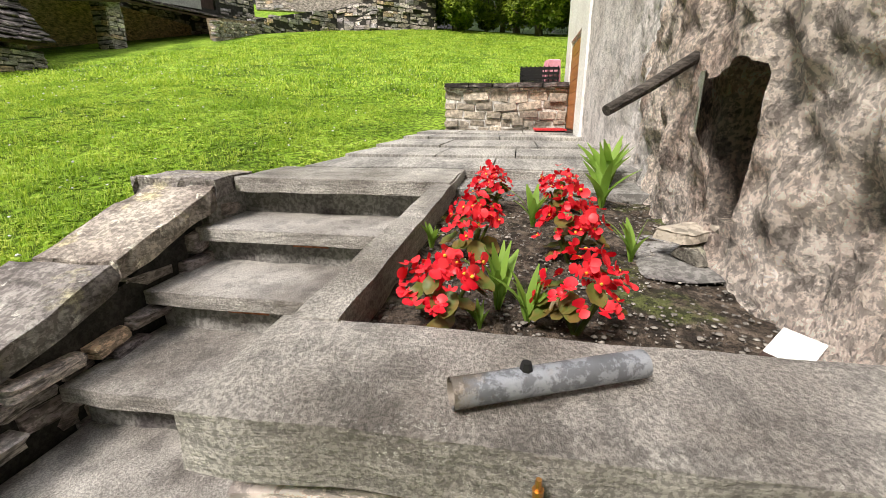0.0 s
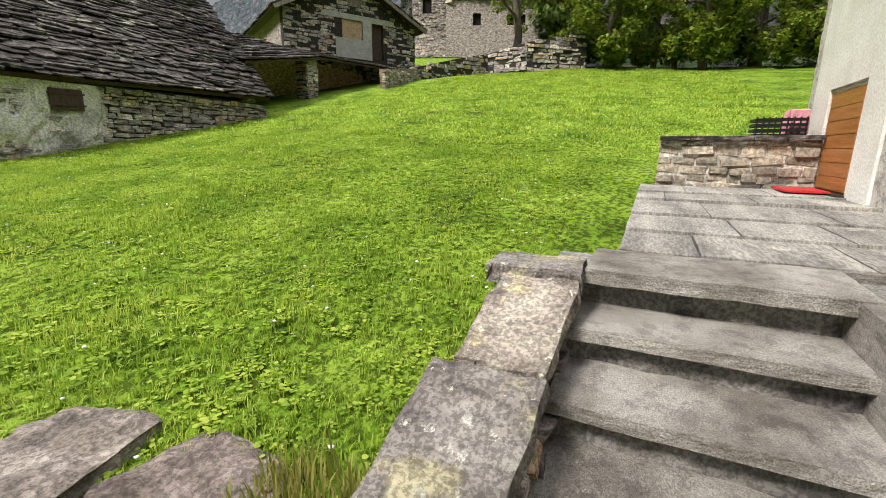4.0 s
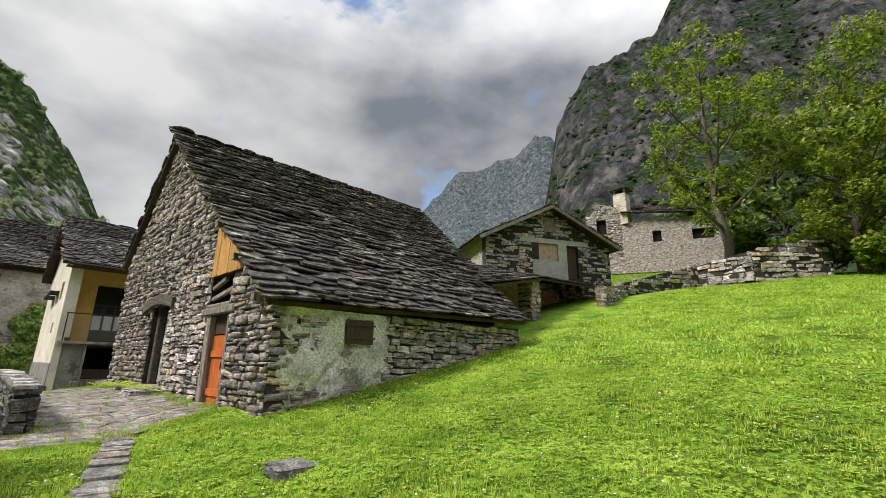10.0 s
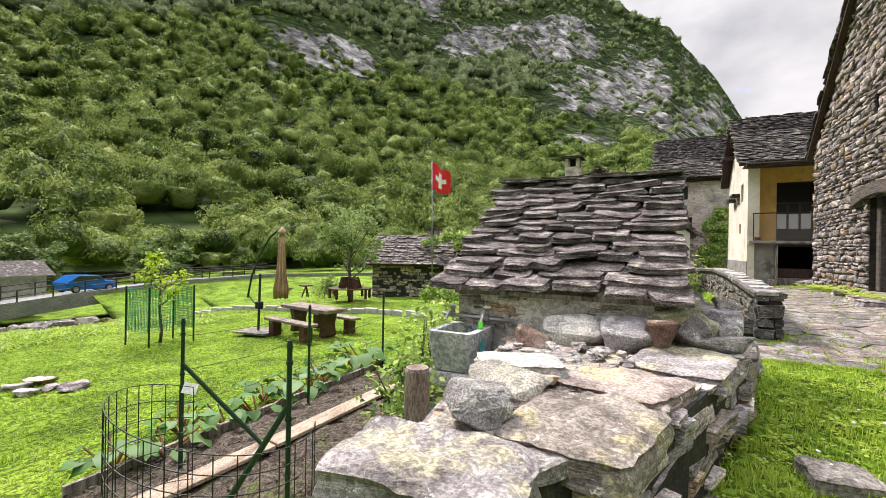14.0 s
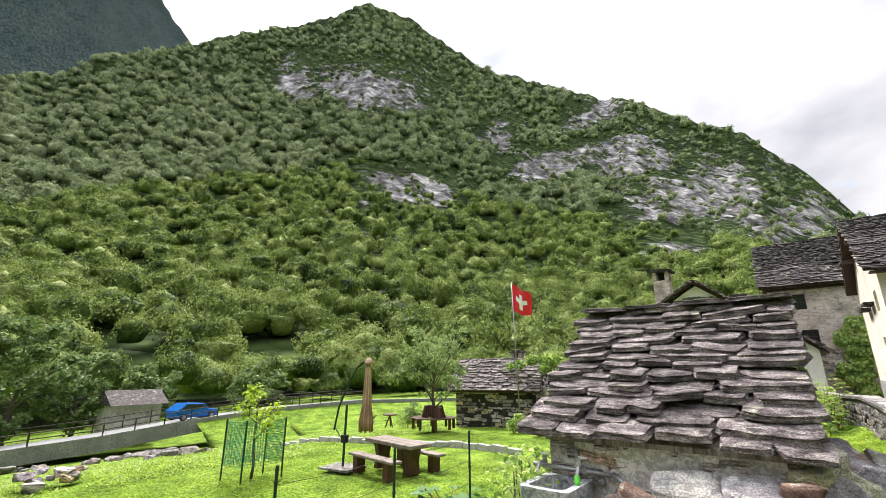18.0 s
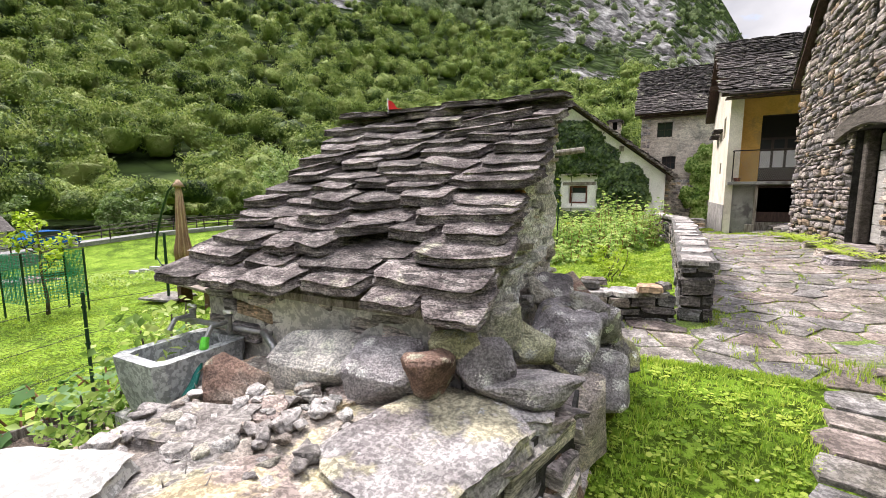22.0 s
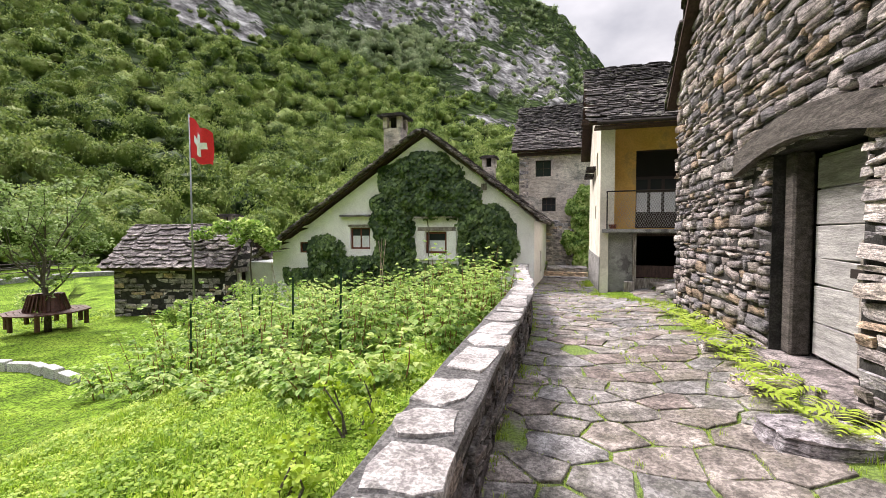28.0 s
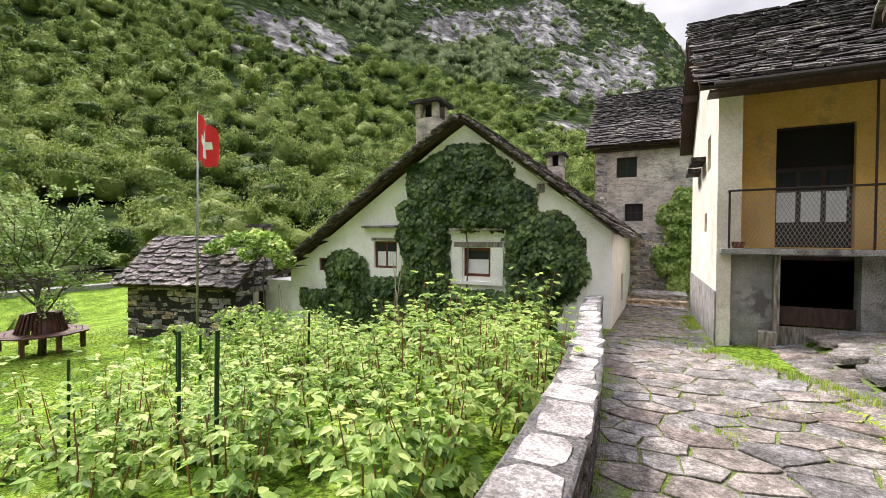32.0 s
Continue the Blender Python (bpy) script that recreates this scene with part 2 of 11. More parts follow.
M_BEDMORTAR = material("dark weathered mortar", [(0.085, 0.08, 0.077), (0.16, 0.152, 0.146)], scale=7, grain=50, bump=1.0, grain_amount=0.35)
# core coloured near-black so the joints between stones read as deep shade
M_CORE = material("shade-dark wall core", [(0.016, 0.015, 0.013), (0.05, 0.046, 0.042)], scale=9, grain=50, bump=0.8)
M_SLATE = material("dark weathered roof slab", [(0.024, 0.019, 0.018), (0.055, 0.046, 0.044), (0.125, 0.108, 0.102)], scale=5, grain=22, bump=0.9, piece=0.45, island=0.45, layers=0.5,
                   stains=(0.25, 0.24, 0.20), stain_scale=2.4, stain_at=(0.57, 0.64))
M_PATH = material("paving stone", [(0.12, 0.109, 0.10), (0.215, 0.198, 0.184), (0.33, 0.308, 0.29)], scale=5, grain=34, bump=1.0, piece=0.16, island=0.16, stains=(0.15, 0.14, 0.12), stain_scale=3, stain_at=(0.52, 0.62), layers=0.35, layer_shape=(1.4, 1, 4), layer_scale=6, tints=[(1, 1, 1), (1.08, 1.01, 0.96), (0.9, 0.92, 0.95), (1.12, 0.99, 0.95), (1.15, 1.13, 1.1)])
M_SOIL = material("garden soil", [(0.05, 0.037, 0.027), (0.10, 0.076, 0.056), (0.17, 0.135, 0.105)], scale=14, grain=40, bump=1.0, depth=0.05, grain_amount=0.5, stains=(0.10, 0.115, 0.035), stain_scale=3.2, stain_at=(0.56, 0.64))
M_GRASSGROUND = material("meadow ground", [(0.075, 0.13, 0.012), (0.14, 0.235, 0.02), (0.22, 0.32, 0.04)], scale=0.9, grain=16, bump=0.9, depth=0.08, grain_amount=0.5, rough=0.95, specular=0.1)
M_WHITE = material("white lime render", [(0.76, 0.735, 0.70), (0.87, 0.855, 0.825)], scale=2.2, grain=40, bump=0.35, stains=(0.45, 0.43, 0.40), stain_scale=1.6, stain_at=(0.64, 0.85), grain_amount=0.1)
M_ROCK = material("mountain rock", [(0.10, 0.10, 0.10), (0.26, 0.25, 0.25), (0.45, 0.44, 0.43)], scale=0.02, grain=0.25, bump=1.0, depth=4.0)
M_CAPSLAB = material("lichened pinkish-grey slab", [(0.15, 0.132, 0.122), (0.27, 0.245, 0.23), (0.38, 0.355, 0.33)], scale=3.5, grain=55, bump=0.9, piece=0.15, grain_amount=0.3, layers=0.3, stains=(0.42, 0.385, 0.26), stain_scale=2.6, stain_at=(0.54, 0.6), spots=(0.55, 0.54, 0.49), spot_scale=13, spot_at=0.17, tints=[(1, 1, 1), (1.1, 0.98, 0.94), (0.95, 0.95, 1.0), (1.15, 1.1, 1.02)])
M_OLDWOOD = material("weathered grey timber", [(0.10, 0.085, 0.07), (0.22, 0.19, 0.16), (0.33, 0.30, 0.27)], scale=3, grain=60, bump=0.5, stretch=(9, 9, 1.2), piece=0.15)
M_ORANGE = material("orange varnished door boards", [(0.40, 0.095, 0.022), (0.56, 0.16, 0.04)], scale=3, grain=40, bump=0.2, stretch=(6, 6, 0.8), rough=0.5, grain_amount=0.2, piece=0.12)
M_PINE = material("golden new pine boards", [(0.40, 0.20, 0.06), (0.56, 0.31, 0.11)], scale=2.5, grain=40, bump=0.2, stretch=(8, 8, 0.7), rough=0.6, grain_amount=0.2, piece=0.15)
M_GREYDOOR = material("silver-grey weathered boards", [(0.26, 0.25, 0.24), (0.44, 0.425, 0.41)], scale=2.5, grain=14, bump=0.5, stretch=(5, 1, 8), piece=0.15, grain_amount=0.15)
M_DARKTIMBER = material("dark cracked timber", [(0.05, 0.042, 0.036), (0.13, 0.112, 0.098)], scale=3, grain=16, bump=1.0, stretch=(6, 1, 8), grain_amount=0.35)
M_DARKWOOD = material("dark brown wood", [(0.035, 0.02, 0.016), (0.075, 0.042, 0.034)], scale=4, grain=40, bump=0.3, stretch=(6, 6, 1), rough=0.65)
# near-black colour that stands for the shade inside openings
M_UNLIT = plain("unlit interior black", (0.012, 0.011, 0.01), rough=0.95)
M_RENDER = material("patchy grey lime mortar", [(0.46, 0.44, 0.41), (0.67, 0.645, 0.605)], scale=2.6, grain=26, bump=0.7, stains=(0.30, 0.285, 0.265), stain_scale=1.4, stain_at=(0.52, 0.66), grain_amount=0.25)
M_IRON = plain("rusty dark iron", (0.05, 0.04, 0.035), rough=0.7, metal=0.5)
M_MOSS = material("dark green moss", [(0.045, 0.055, 0.008), (0.14, 0.14, 0.02)], scale=20, grain=70, bump=1.0, rough=1.0, specular=0.05)
M_CEMENT = material("rough grey cement", [(0.17, 0.165, 0.155), (0.30, 0.29, 0.275)], scale=3, grain=50, bump=0.6, stains=(0.11, 0.1, 0.1), stain_scale=2.2)
def boulder_stone(name, colours, spots=(0.58, 0.58, 0.52), tints=None):
    return material(name, colours, scale=3.0, grain_amount=0.3, grain=90, bump=1.0, piece=0.2, stains=(0.40, 0.38, 0.22), stain_scale=1.9, stain_at=(0.6, 0.66), spots=spots, spot_scale=9, spot_at=0.25, depth=0.03,
                    layers=0.35, layer_shape=(1, 1, 1.8), layer_scale=10, tints=tints)


M_BOULDER = boulder_stone("lichened boulder", [(0.26, 0.247, 0.24), (0.43, 0.41, 0.395), (0.60, 0.575, 0.55)], tints=[(1.1, 1.1, 1.08), (1.05, 1.02, 0.9), (0.8, 0.77, 0.78), (1.0, 0.9, 0.82), (1.1, 1.13, 1.12), (1.2, 1.19, 1.14)])
M_BOULDER_PALE = boulder_stone("pale yellowish boulder", [(0.38, 0.36, 0.21), (0.56, 0.53, 0.33), (0.70, 0.68, 0.48)])
M_BOULDER_DARK = boulder_stone("dark purplish boulder", [(0.18, 0.162, 0.166), (0.34, 0.31, 0.315), (0.53, 0.50, 0.50)], (0.76, 0.75, 0.71))
M_BOULDER_RUST = boulder_stone("rusty brown boulder", [(0.17, 0.10, 0.075), (0.30, 0.19, 0.145), (0.40, 0.32, 0.26)], (0.42, 0.40, 0.30))
M_SHEDSLAB = material("thick grey-brown roof slab", [(0.07, 0.055, 0.054), (0.17, 0.142, 0.138), (0.34, 0.30, 0.285)], scale=6, grain=70, bump=1.0, piece=0.35, island=0.3, layers=0.65, grain_amount=0.45, spots=(0.42, 0.41, 0.36), spot_scale=15, spot_at=0.13,
                      stains=(0.36, 0.345, 0.27), stain_scale=2.8, stain_at=(0.6, 0.67), stretch=(1, 1, 2), depth=0.03)
M_YELLOW = material("ochre yellow plaster", [(0.60, 0.36, 0.09), (0.72, 0.46, 0.14)], scale=1.5, grain=30, bump=0.1, grain_amount=0.06, stains=(0.5, 0.33, 0.12), stain_scale=1.1)
M_CREAM = material("cream lime plaster", [(0.58, 0.53, 0.44), (0.72, 0.67, 0.58)], scale=1.2, grain=30, bump=0.15, grain_amount=0.08, stains=(0.42, 0.37, 0.30), stain_scale=1.3, stain_at=(0.58, 0.75))
M_PATCHY = material("pinkish patchy render over stone", [(0.40, 0.335, 0.29), (0.58, 0.505, 0.45), (0.70, 0.63, 0.565)], scale=1.3, grain=45, bump=0.8, grain_amount=0.2, layers=0.3, layer_shape=(1, 1, 3), layer_scale=4, stains=(0.32, 0.295, 0.27), stain_scale=1.1, stain_at=(0.53, 0.62))
M_REDWOOD = plain("red-brown window wood", (0.13, 0.035, 0.02), rough=0.5)
M_CURTAIN = plain("white net curtain", (0.72, 0.72, 0.74), rough=0.9)
M_DARKRED = plain("dark brown door wood", (0.028, 0.018, 0.015), rough=0.4)
M_STEEL = plain("grey galvanised steel", (0.36, 0.36, 0.36), rough=0.45, metal=0.7)
M_BOARD = material("pale plywood board", [(0.38, 0.26, 0.17), (0.50, 0.36, 0.25)], scale=2, grain=20, bump=0.1)
M_BLOCK = material("pale cement blocks", [(0.34, 0.335, 0.32), (0.44, 0.43, 0.41)], scale=3, grain=40, bump=0.3)


def glass(name):
    m = bpy.data.materials.new(name)
    m.use_nodes = True
    b = m.node_tree.nodes["Principled BSDF"]
    b.inputs["Base Color"].default_value = (0.02, 0.024, 0.028, 1)
    b.inputs["Roughness"].default_value = 0.06
    b.inputs["Specular IOR Level"].default_value = 0.6
    return m


M_GLASS = glass("dark window glass")


def leaf_material(name, colours, through=0.35, rough=0.55, scale=1.5, leaf=0.5, clump=0.0):
    """Leaves: colour from leaf to leaf and over broad patches; some light passes through."""
    m = bpy.data.materials.new(name)
    m.use_nodes = True
    n, l = m.node_tree.nodes, m.node_tree.links
    b, out = n["Principled BSDF"], n["Material Output"]
    geo, tex, add, ramp = n.new("ShaderNodeNewGeometry"), n.new("ShaderNodeTexNoise"), n.new("ShaderNodeMath"), n.new("ShaderNodeValToRGB")
    tex.inputs["Scale"].default_value, tex.inputs["Detail"].default_value = scale, 3
    l.new(geo.outputs["Position"], tex.inputs["Vector"])
    add.operation = "MULTIPLY_ADD"
    l.new(geo.outputs["Random Per Island"], add.inputs[0])
    add.inputs[1].default_value = leaf
    l.new(tex.outputs["Fac"], add.inputs[2])
    el = ramp.color_ramp.elements
    while len(el) < len(colours):
        el.new(0.5)
    for i, c in enumerate(colours):
        el[i].position, el[i].color = 0.38 - 0.02 * (leaf < 0.4) + (0.63 if leaf > 0.4 else 0.2 + leaf) * i / (len(colours) - 1), (*c, 1)
    l.new(add.outputs["Value"], ramp.inputs["Fac"])
    l.new(ramp.outputs["Color"], b.inputs["Base Color"])
    if clump:
        fine, bump = n.new("ShaderNodeTexNoise"), n.new("ShaderNodeBump")
        fine.inputs["Scale"].default_value, fine.inputs["Detail"].default_value, fine.inputs["Roughness"].default_value = clump, 5, 0.75
        l.new(geo.outputs["Position"], fine.inputs["Vector"])
        l.new(fine.outputs["Fac"], bump.inputs["Height"])
        bump.inputs["Strength"].default_value, bump.inputs["Distance"].default_value = 1.0, 1.4 / clump
        l.new(bump.outputs["Normal"], b.inputs["Normal"])
        two = n.new("ShaderNodeMath")
        two.operation = "MULTIPLY_ADD"
        two.inputs[1].default_value = 0.5
        l.new(fine.outputs["Fac"], two.inputs[0])
        off = n.new("ShaderNodeMath")
        off.operation = "SUBTRACT"
        off.inputs[1].default_value = 0.25
        l.new(add.outputs["Value"], off.inputs[0])
        l.new(off.outputs["Value"], two.inputs[2])
        l.new(two.outputs["Value"], ramp.inputs["Fac"])
    b.inputs["Roughness"].default_value, b.inputs["Specular IOR Level"].default_value = rough, 0.25
    if through:
        tr, mx = n.new("ShaderNodeBsdfTranslucent"), n.new("ShaderNodeMixShader")
        hs = n.new("ShaderNodeHueSaturation")
        hs.inputs["Value"].default_value, hs.inputs["Saturation"].default_value = 1.15, 1.05
        l.new(ramp.outputs["Color"], hs.inputs["Color"])
        l.new(hs.outputs["Color"], tr.inputs["Color"])
        mx.inputs["Fac"].default_value = through
        l.new(b.outputs["BSDF"], mx.inputs[1])
        l.new(tr.outputs["BSDF"], mx.inputs[2])
        l.new(mx.outputs["Shader"], out.inputs["Surface"])
    return m


L_GRASS = leaf_material("meadow grass blades", [(0.12, 0.22, 0.024), (0.28, 0.42, 0.045), (0.50, 0.58, 0.11)], 0.45)
L_BUSH = leaf_material("fresh green bush leaves", [(0.05, 0.11, 0.02), (0.25, 0.39, 0.08), (0.54, 0.62, 0.22)], 0.45)
L_IVY = leaf_material("dark glossy ivy leaves", [(0.016, 0.038, 0.012), (0.05, 0.092, 0.025), (0.16, 0.235, 0.07)], 0.25, 0.42)
L_TREE = leaf_material("sunlit ash leaves", [(0.03, 0.055, 0.008), (0.115, 0.175, 0.02), (0.33, 0.40, 0.06)], 0.45)
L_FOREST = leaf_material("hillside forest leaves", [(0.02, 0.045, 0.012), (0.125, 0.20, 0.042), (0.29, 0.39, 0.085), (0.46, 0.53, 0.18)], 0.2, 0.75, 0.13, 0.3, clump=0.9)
# paler and greyer than L_FOREST: the haze up there is put into the leaf colour
L_HAZEWOOD = leaf_material("haze-paled high mountain woods", [(0.10, 0.135, 0.07), (0.24, 0.31, 0.145), (0.36, 0.43, 0.22), (0.48, 0.53, 0.31)], 0.25, 0.8, 0.06, 0.3, clump=0.7)
L_SCRUB = leaf_material("dark mountain scrub leaves", [(0.018, 0.03, 0.012), (0.04, 0.065, 0.022), (0.075, 0.105, 0.035)], 0.15, 0.8, 0.1, 0.18)
L_APPLE = leaf_material("grey-green fruit tree leaves", [(0.09, 0.15, 0.045), (0.22, 0.31, 0.10), (0.38, 0.47, 0.21)], 0.4)
L_LAWN = leaf_material("short lawn blades", [(0.13, 0.215, 0.022), (0.24, 0.36, 0.035), (0.36, 0.46, 0.065)], 0.45)
L_DRY = leaf_material("dry yellow grass", [(0.14, 0.19, 0.03), (0.26, 0.28, 0.06), (0.40, 0.36, 0.12)], 0.4)
L_WILLOW = leaf_material("grey-green willow leaves", [(0.06, 0.11, 0.03), (0.14, 0.21, 0.07), (0.26, 0.33, 0.14)], 0.3, 0.6, 0.8)
L_ROSE = leaf_material("yellow-green rose leaves", [(0.10, 0.17, 0.02), (0.22, 0.30, 0.04), (0.38, 0.40, 0.09)], 0.35)
M_ROSE = leaf_material("pale rose petals", [(0.62, 0.50, 0.42), (0.78, 0.70, 0.60)], 0.3)
L_STALK = leaf_material("reddish leaf stalks", [(0.18, 0.14, 0.05), (0.28, 0.10, 0.06)], 0.1)
L_FERN = leaf_material("yellow-green fern fronds", [(0.18, 0.27, 0.02), (0.33, 0.45, 0.045), (0.45, 0.55, 0.09)], 0.4)
L_RHUBARB = leaf_material("broad rhubarb leaves", [(0.05, 0.12, 0.03), (0.10, 0.21, 0.06), (0.20, 0.32, 0.12)], 0.3)
M_BARK = material("grey-brown bark", [(0.06, 0.05, 0.04), (0.15, 0.125, 0.10)], scale=6, grain=30, bump=0.8, stretch=(4, 4, 1))


def hill_material(name, green, rock, bearing=33.0, drawn=0.75):
    """Wooded mountain side: trees in small rounded crowns with the shade between them coloured in, bare cracked rock
    where the mask says so.
    """
    m = bpy.data.materials.new(name)
    m.use_nodes = True
    n, l = m.node_tree.nodes, m.node_tree.links
    b, geo, att = n["Principled BSDF"], n.new("ShaderNodeNewGeometry"), n.new("ShaderNodeAttribute")
    att.attribute_name = "rock"

    def ramp_of(source, colours, a, z):
        r = n.new("ShaderNodeValToRGB")
        while len(r.color_ramp.elements) < len(colours):
            r.color_ramp.elements.new(0.5)
        for i, c in enumerate(colours):
            r.color_ramp.elements[i].position, r.color_ramp.elements[i].color = a + (z - a) * i / (len(colours) - 1), (*c, 1)
        l.new(source, r.inputs["Fac"])
        return r.outputs["Color"]

    def tex(kind, scale, detail=8, vec=None):
        t = n.new(kind)
        t.inputs["Scale"].default_value = scale
        if kind == "ShaderNodeTexNoise":
            t.inputs["Detail"].default_value, t.inputs["Roughness"].default_value = detail, 0.68 if detail < 14 else 0.76
        l.new(vec or geo.outputs["Position"], t.inputs["Vector"])
        return t
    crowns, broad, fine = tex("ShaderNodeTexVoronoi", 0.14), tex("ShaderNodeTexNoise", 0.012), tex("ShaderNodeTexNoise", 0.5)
    mp = n.new("ShaderNodeMapping")
    turned = n.new("ShaderNodeMapping")
    turned.inputs["Rotation"].default_value = (0, 0, radians(-bearing))
    mp.inputs["Scale"].default_value = (1, drawn, drawn)
    l.new(geo.outputs["Position"], turned.inputs["Vector"])
    l.new(turned.outputs["Vector"], mp.inputs["Vector"])
    strata = tex("ShaderNodeTexNoise", 0.07, 15, mp.outputs["Vector"])
    trees = ramp_of(broad.outputs["Fac"], green, 0.3, 0.7)
    stone = ramp_of(strata.outputs["Fac"], rock, 0.40, 0.62)
    edge = n.new("ShaderNodeMath")
    edge.operation = "MULTIPLY_ADD"
    l.new(tex("ShaderNodeTexNoise", 0.035, 10).outputs["Fac"], edge.inputs[0])
    edge.inputs[1].default_value = 0.75
    half = n.new("ShaderNodeMath")
    half.operation = "MULTIPLY"
    half.inputs[1].default_value = 0.25
    l.new(att.outputs["Fac"], half.inputs[0])
    l.new(half.outputs["Value"], edge.inputs[2])
    mask = ramp_of(edge.outputs["Value"], [(0, 0, 0), (1, 1, 1)], 0.532, 0.55)
    # shade between crowns painted in: cell centres lighter, rims far darker
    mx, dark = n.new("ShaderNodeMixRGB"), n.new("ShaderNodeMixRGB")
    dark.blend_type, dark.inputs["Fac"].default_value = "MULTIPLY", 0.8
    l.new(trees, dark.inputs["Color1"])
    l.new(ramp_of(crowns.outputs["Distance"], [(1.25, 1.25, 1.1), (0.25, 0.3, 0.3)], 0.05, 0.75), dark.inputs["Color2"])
    l.new(mask, mx.inputs["Fac"])
    l.new(dark.outputs["Color"], mx.inputs["Color1"])
    l.new(stone, mx.inputs["Color2"])
    l.new(mx.outputs["Color"], b.inputs["Base Color"])
    b.inputs["Roughness"].default_value, b.inputs["Specular IOR Level"].default_value = 0.95, 0.05
    bump = n.new("ShaderNodeBump")
    hmix = n.new("ShaderNodeMixRGB")
    l.new(mask, hmix.inputs["Fac"])
    l.new(ramp_of(crowns.outputs["Distance"], [(1, 1, 1), (0, 0, 0)], 0.0, 0.9), hmix.inputs["Color1"])
    l.new(strata.outputs["Fac"], hmix.inputs["Color2"])
    l.new(hmix.outputs["Color"], bump.inputs["Height"])
    bump.inputs["Strength"].default_value, bump.inputs["Distance"].default_value = 1.0, 3.5
    l.new(bump.outputs["Normal"], b.inputs["Normal"])
    return m


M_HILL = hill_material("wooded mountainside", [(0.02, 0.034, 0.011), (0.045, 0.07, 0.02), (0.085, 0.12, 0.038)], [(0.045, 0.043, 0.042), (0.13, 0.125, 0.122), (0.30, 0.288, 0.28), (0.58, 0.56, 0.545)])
# dark grey rock and scrub, darkened further for the cloud shadow lying on it
M_EASTHILL = hill_material("cloud-shaded dark scrubby rock mountain", [(0.016, 0.026, 0.015), (0.026, 0.04, 0.02), (0.038, 0.054, 0.026)], [(0.012, 0.013, 0.016), (0.03, 0.031, 0.034), (0.058, 0.057, 0.057), (0.12, 0.11, 0.1)], -72.0, 0.5)
# the blue-grey tint of rock and green stands in for aerial haze
M_FARHILL = hill_material("distant mountain tinted for haze", [(0.05, 0.08, 0.08), (0.08, 0.11, 0.11), (0.1, 0.13, 0.12)], [(0.022, 0.027, 0.036), (0.05, 0.056, 0.068), (0.09, 0.097, 0.108), (0.15, 0.157, 0.165)], -55.0, 0.5)
M_STEP = material("speckled grey step granite", [(0.20, 0.18, 0.16), (0.35, 0.327, 0.30), (0.50, 0.475, 0.44)], scale=2.4, grain=150, bump=0.8, grain_amount=0.28, rough=0.5, specular=0.5, stains=(0.15, 0.137, 0.122), stain_scale=2.2, stain_at=(0.6, 0.74), spots=(0.5, 0.49, 0.45), spot_scale=24, spot_at=0.13, layers=0.3, layer_shape=(1.5, 1.5, 9), layer_scale=7)
M_FLAG = material("grey patio flagstone", [(0.17, 0.165, 0.155), (0.28, 0.27, 0.25), (0.38, 0.365, 0.335)], scale=1.6, grain=30, bump=0.4, stretch=(0.6, 2.5, 1), grain_amount=0.25, piece=0.15, stains=(0.42, 0.40, 0.36), stain_scale=1.5, stain_at=(0.58, 0.64))
M_COARSE = material("coarse weathered wall plaster", [(0.40, 0.29, 0.24), (0.64, 0.52, 0.445), (0.80, 0.70, 0.62)], scale=3.2, grain=60, bump=1.0, stains=(0.82, 0.725, 0.645), stain_scale=1.3, stain_at=(0.46, 0.6), depth=0.05, grain_amount=0.3, layers=0.5, layer_shape=(1, 1, 1.25), layer_scale=11)
M_PETAL = leaf_material("scarlet petals", [(0.36, 0.003, 0.012), (0.60, 0.008, 0.022), (0.82, 0.05, 0.06)], 0.25, 0.4, 20)
L_BEGONIA = leaf_material("waxy green begonia leaves", [(0.02, 0.04, 0.012), (0.05, 0.085, 0.018), (0.09, 0.13, 0.025), (0.16, 0.11, 0.03)], 0.2, 0.45, 30)
L_WEED = leaf_material("pale green weed leaves", [(0.12, 0.22, 0.03), (0.22, 0.36, 0.06), (0.32, 0.45, 0.10)], 0.4, 0.5, 6)
M_GALV = material("dull weathered steel pipe", [(0.20, 0.21, 0.23), (0.34, 0.36, 0.40)], scale=8, grain=40, metal=0.6, rough=0.5, bump=0.2, stains=(0.24, 0.21, 0.18), stain_scale=6)
M_BRASS = plain("worn brass", (0.55, 0.28, 0.09), rough=0.35, metal=0.9)
M_RED = plain("red door mat", (0.52, 0.03, 0.035), rough=0.95, grain_amount=0.3)
M_BLACK = plain("black plastic", (0.012, 0.012, 0.013), rough=0.45)
M_WHITEP = plain("white printed card", (0.82, 0.82, 0.80), rough=0.5)
M_LIME = plain("lime green print", (0.28, 0.55, 0.08), rough=0.5)
M_PINK = plain("pink cloth", (0.75, 0.35, 0.42), rough=0.9)
M_CHESTNUT = material("honey-brown varnished door", [(0.33, 0.13, 0.035), (0.46, 0.20, 0.06)], scale=3, grain=30, stretch=(0.7, 0.7, 9), rough=0.45, bump=0.15, grain_amount=0.15)

# ---- building helpers ----
RND = random.Random(7)


def clamp(v, a, b):
    return a if v < a else b if v > b else v


def ease(a, b, v):
    v = clamp((v - a) / (b - a), 0.0, 1.0)
    return v * v * (3 - 2 * v)


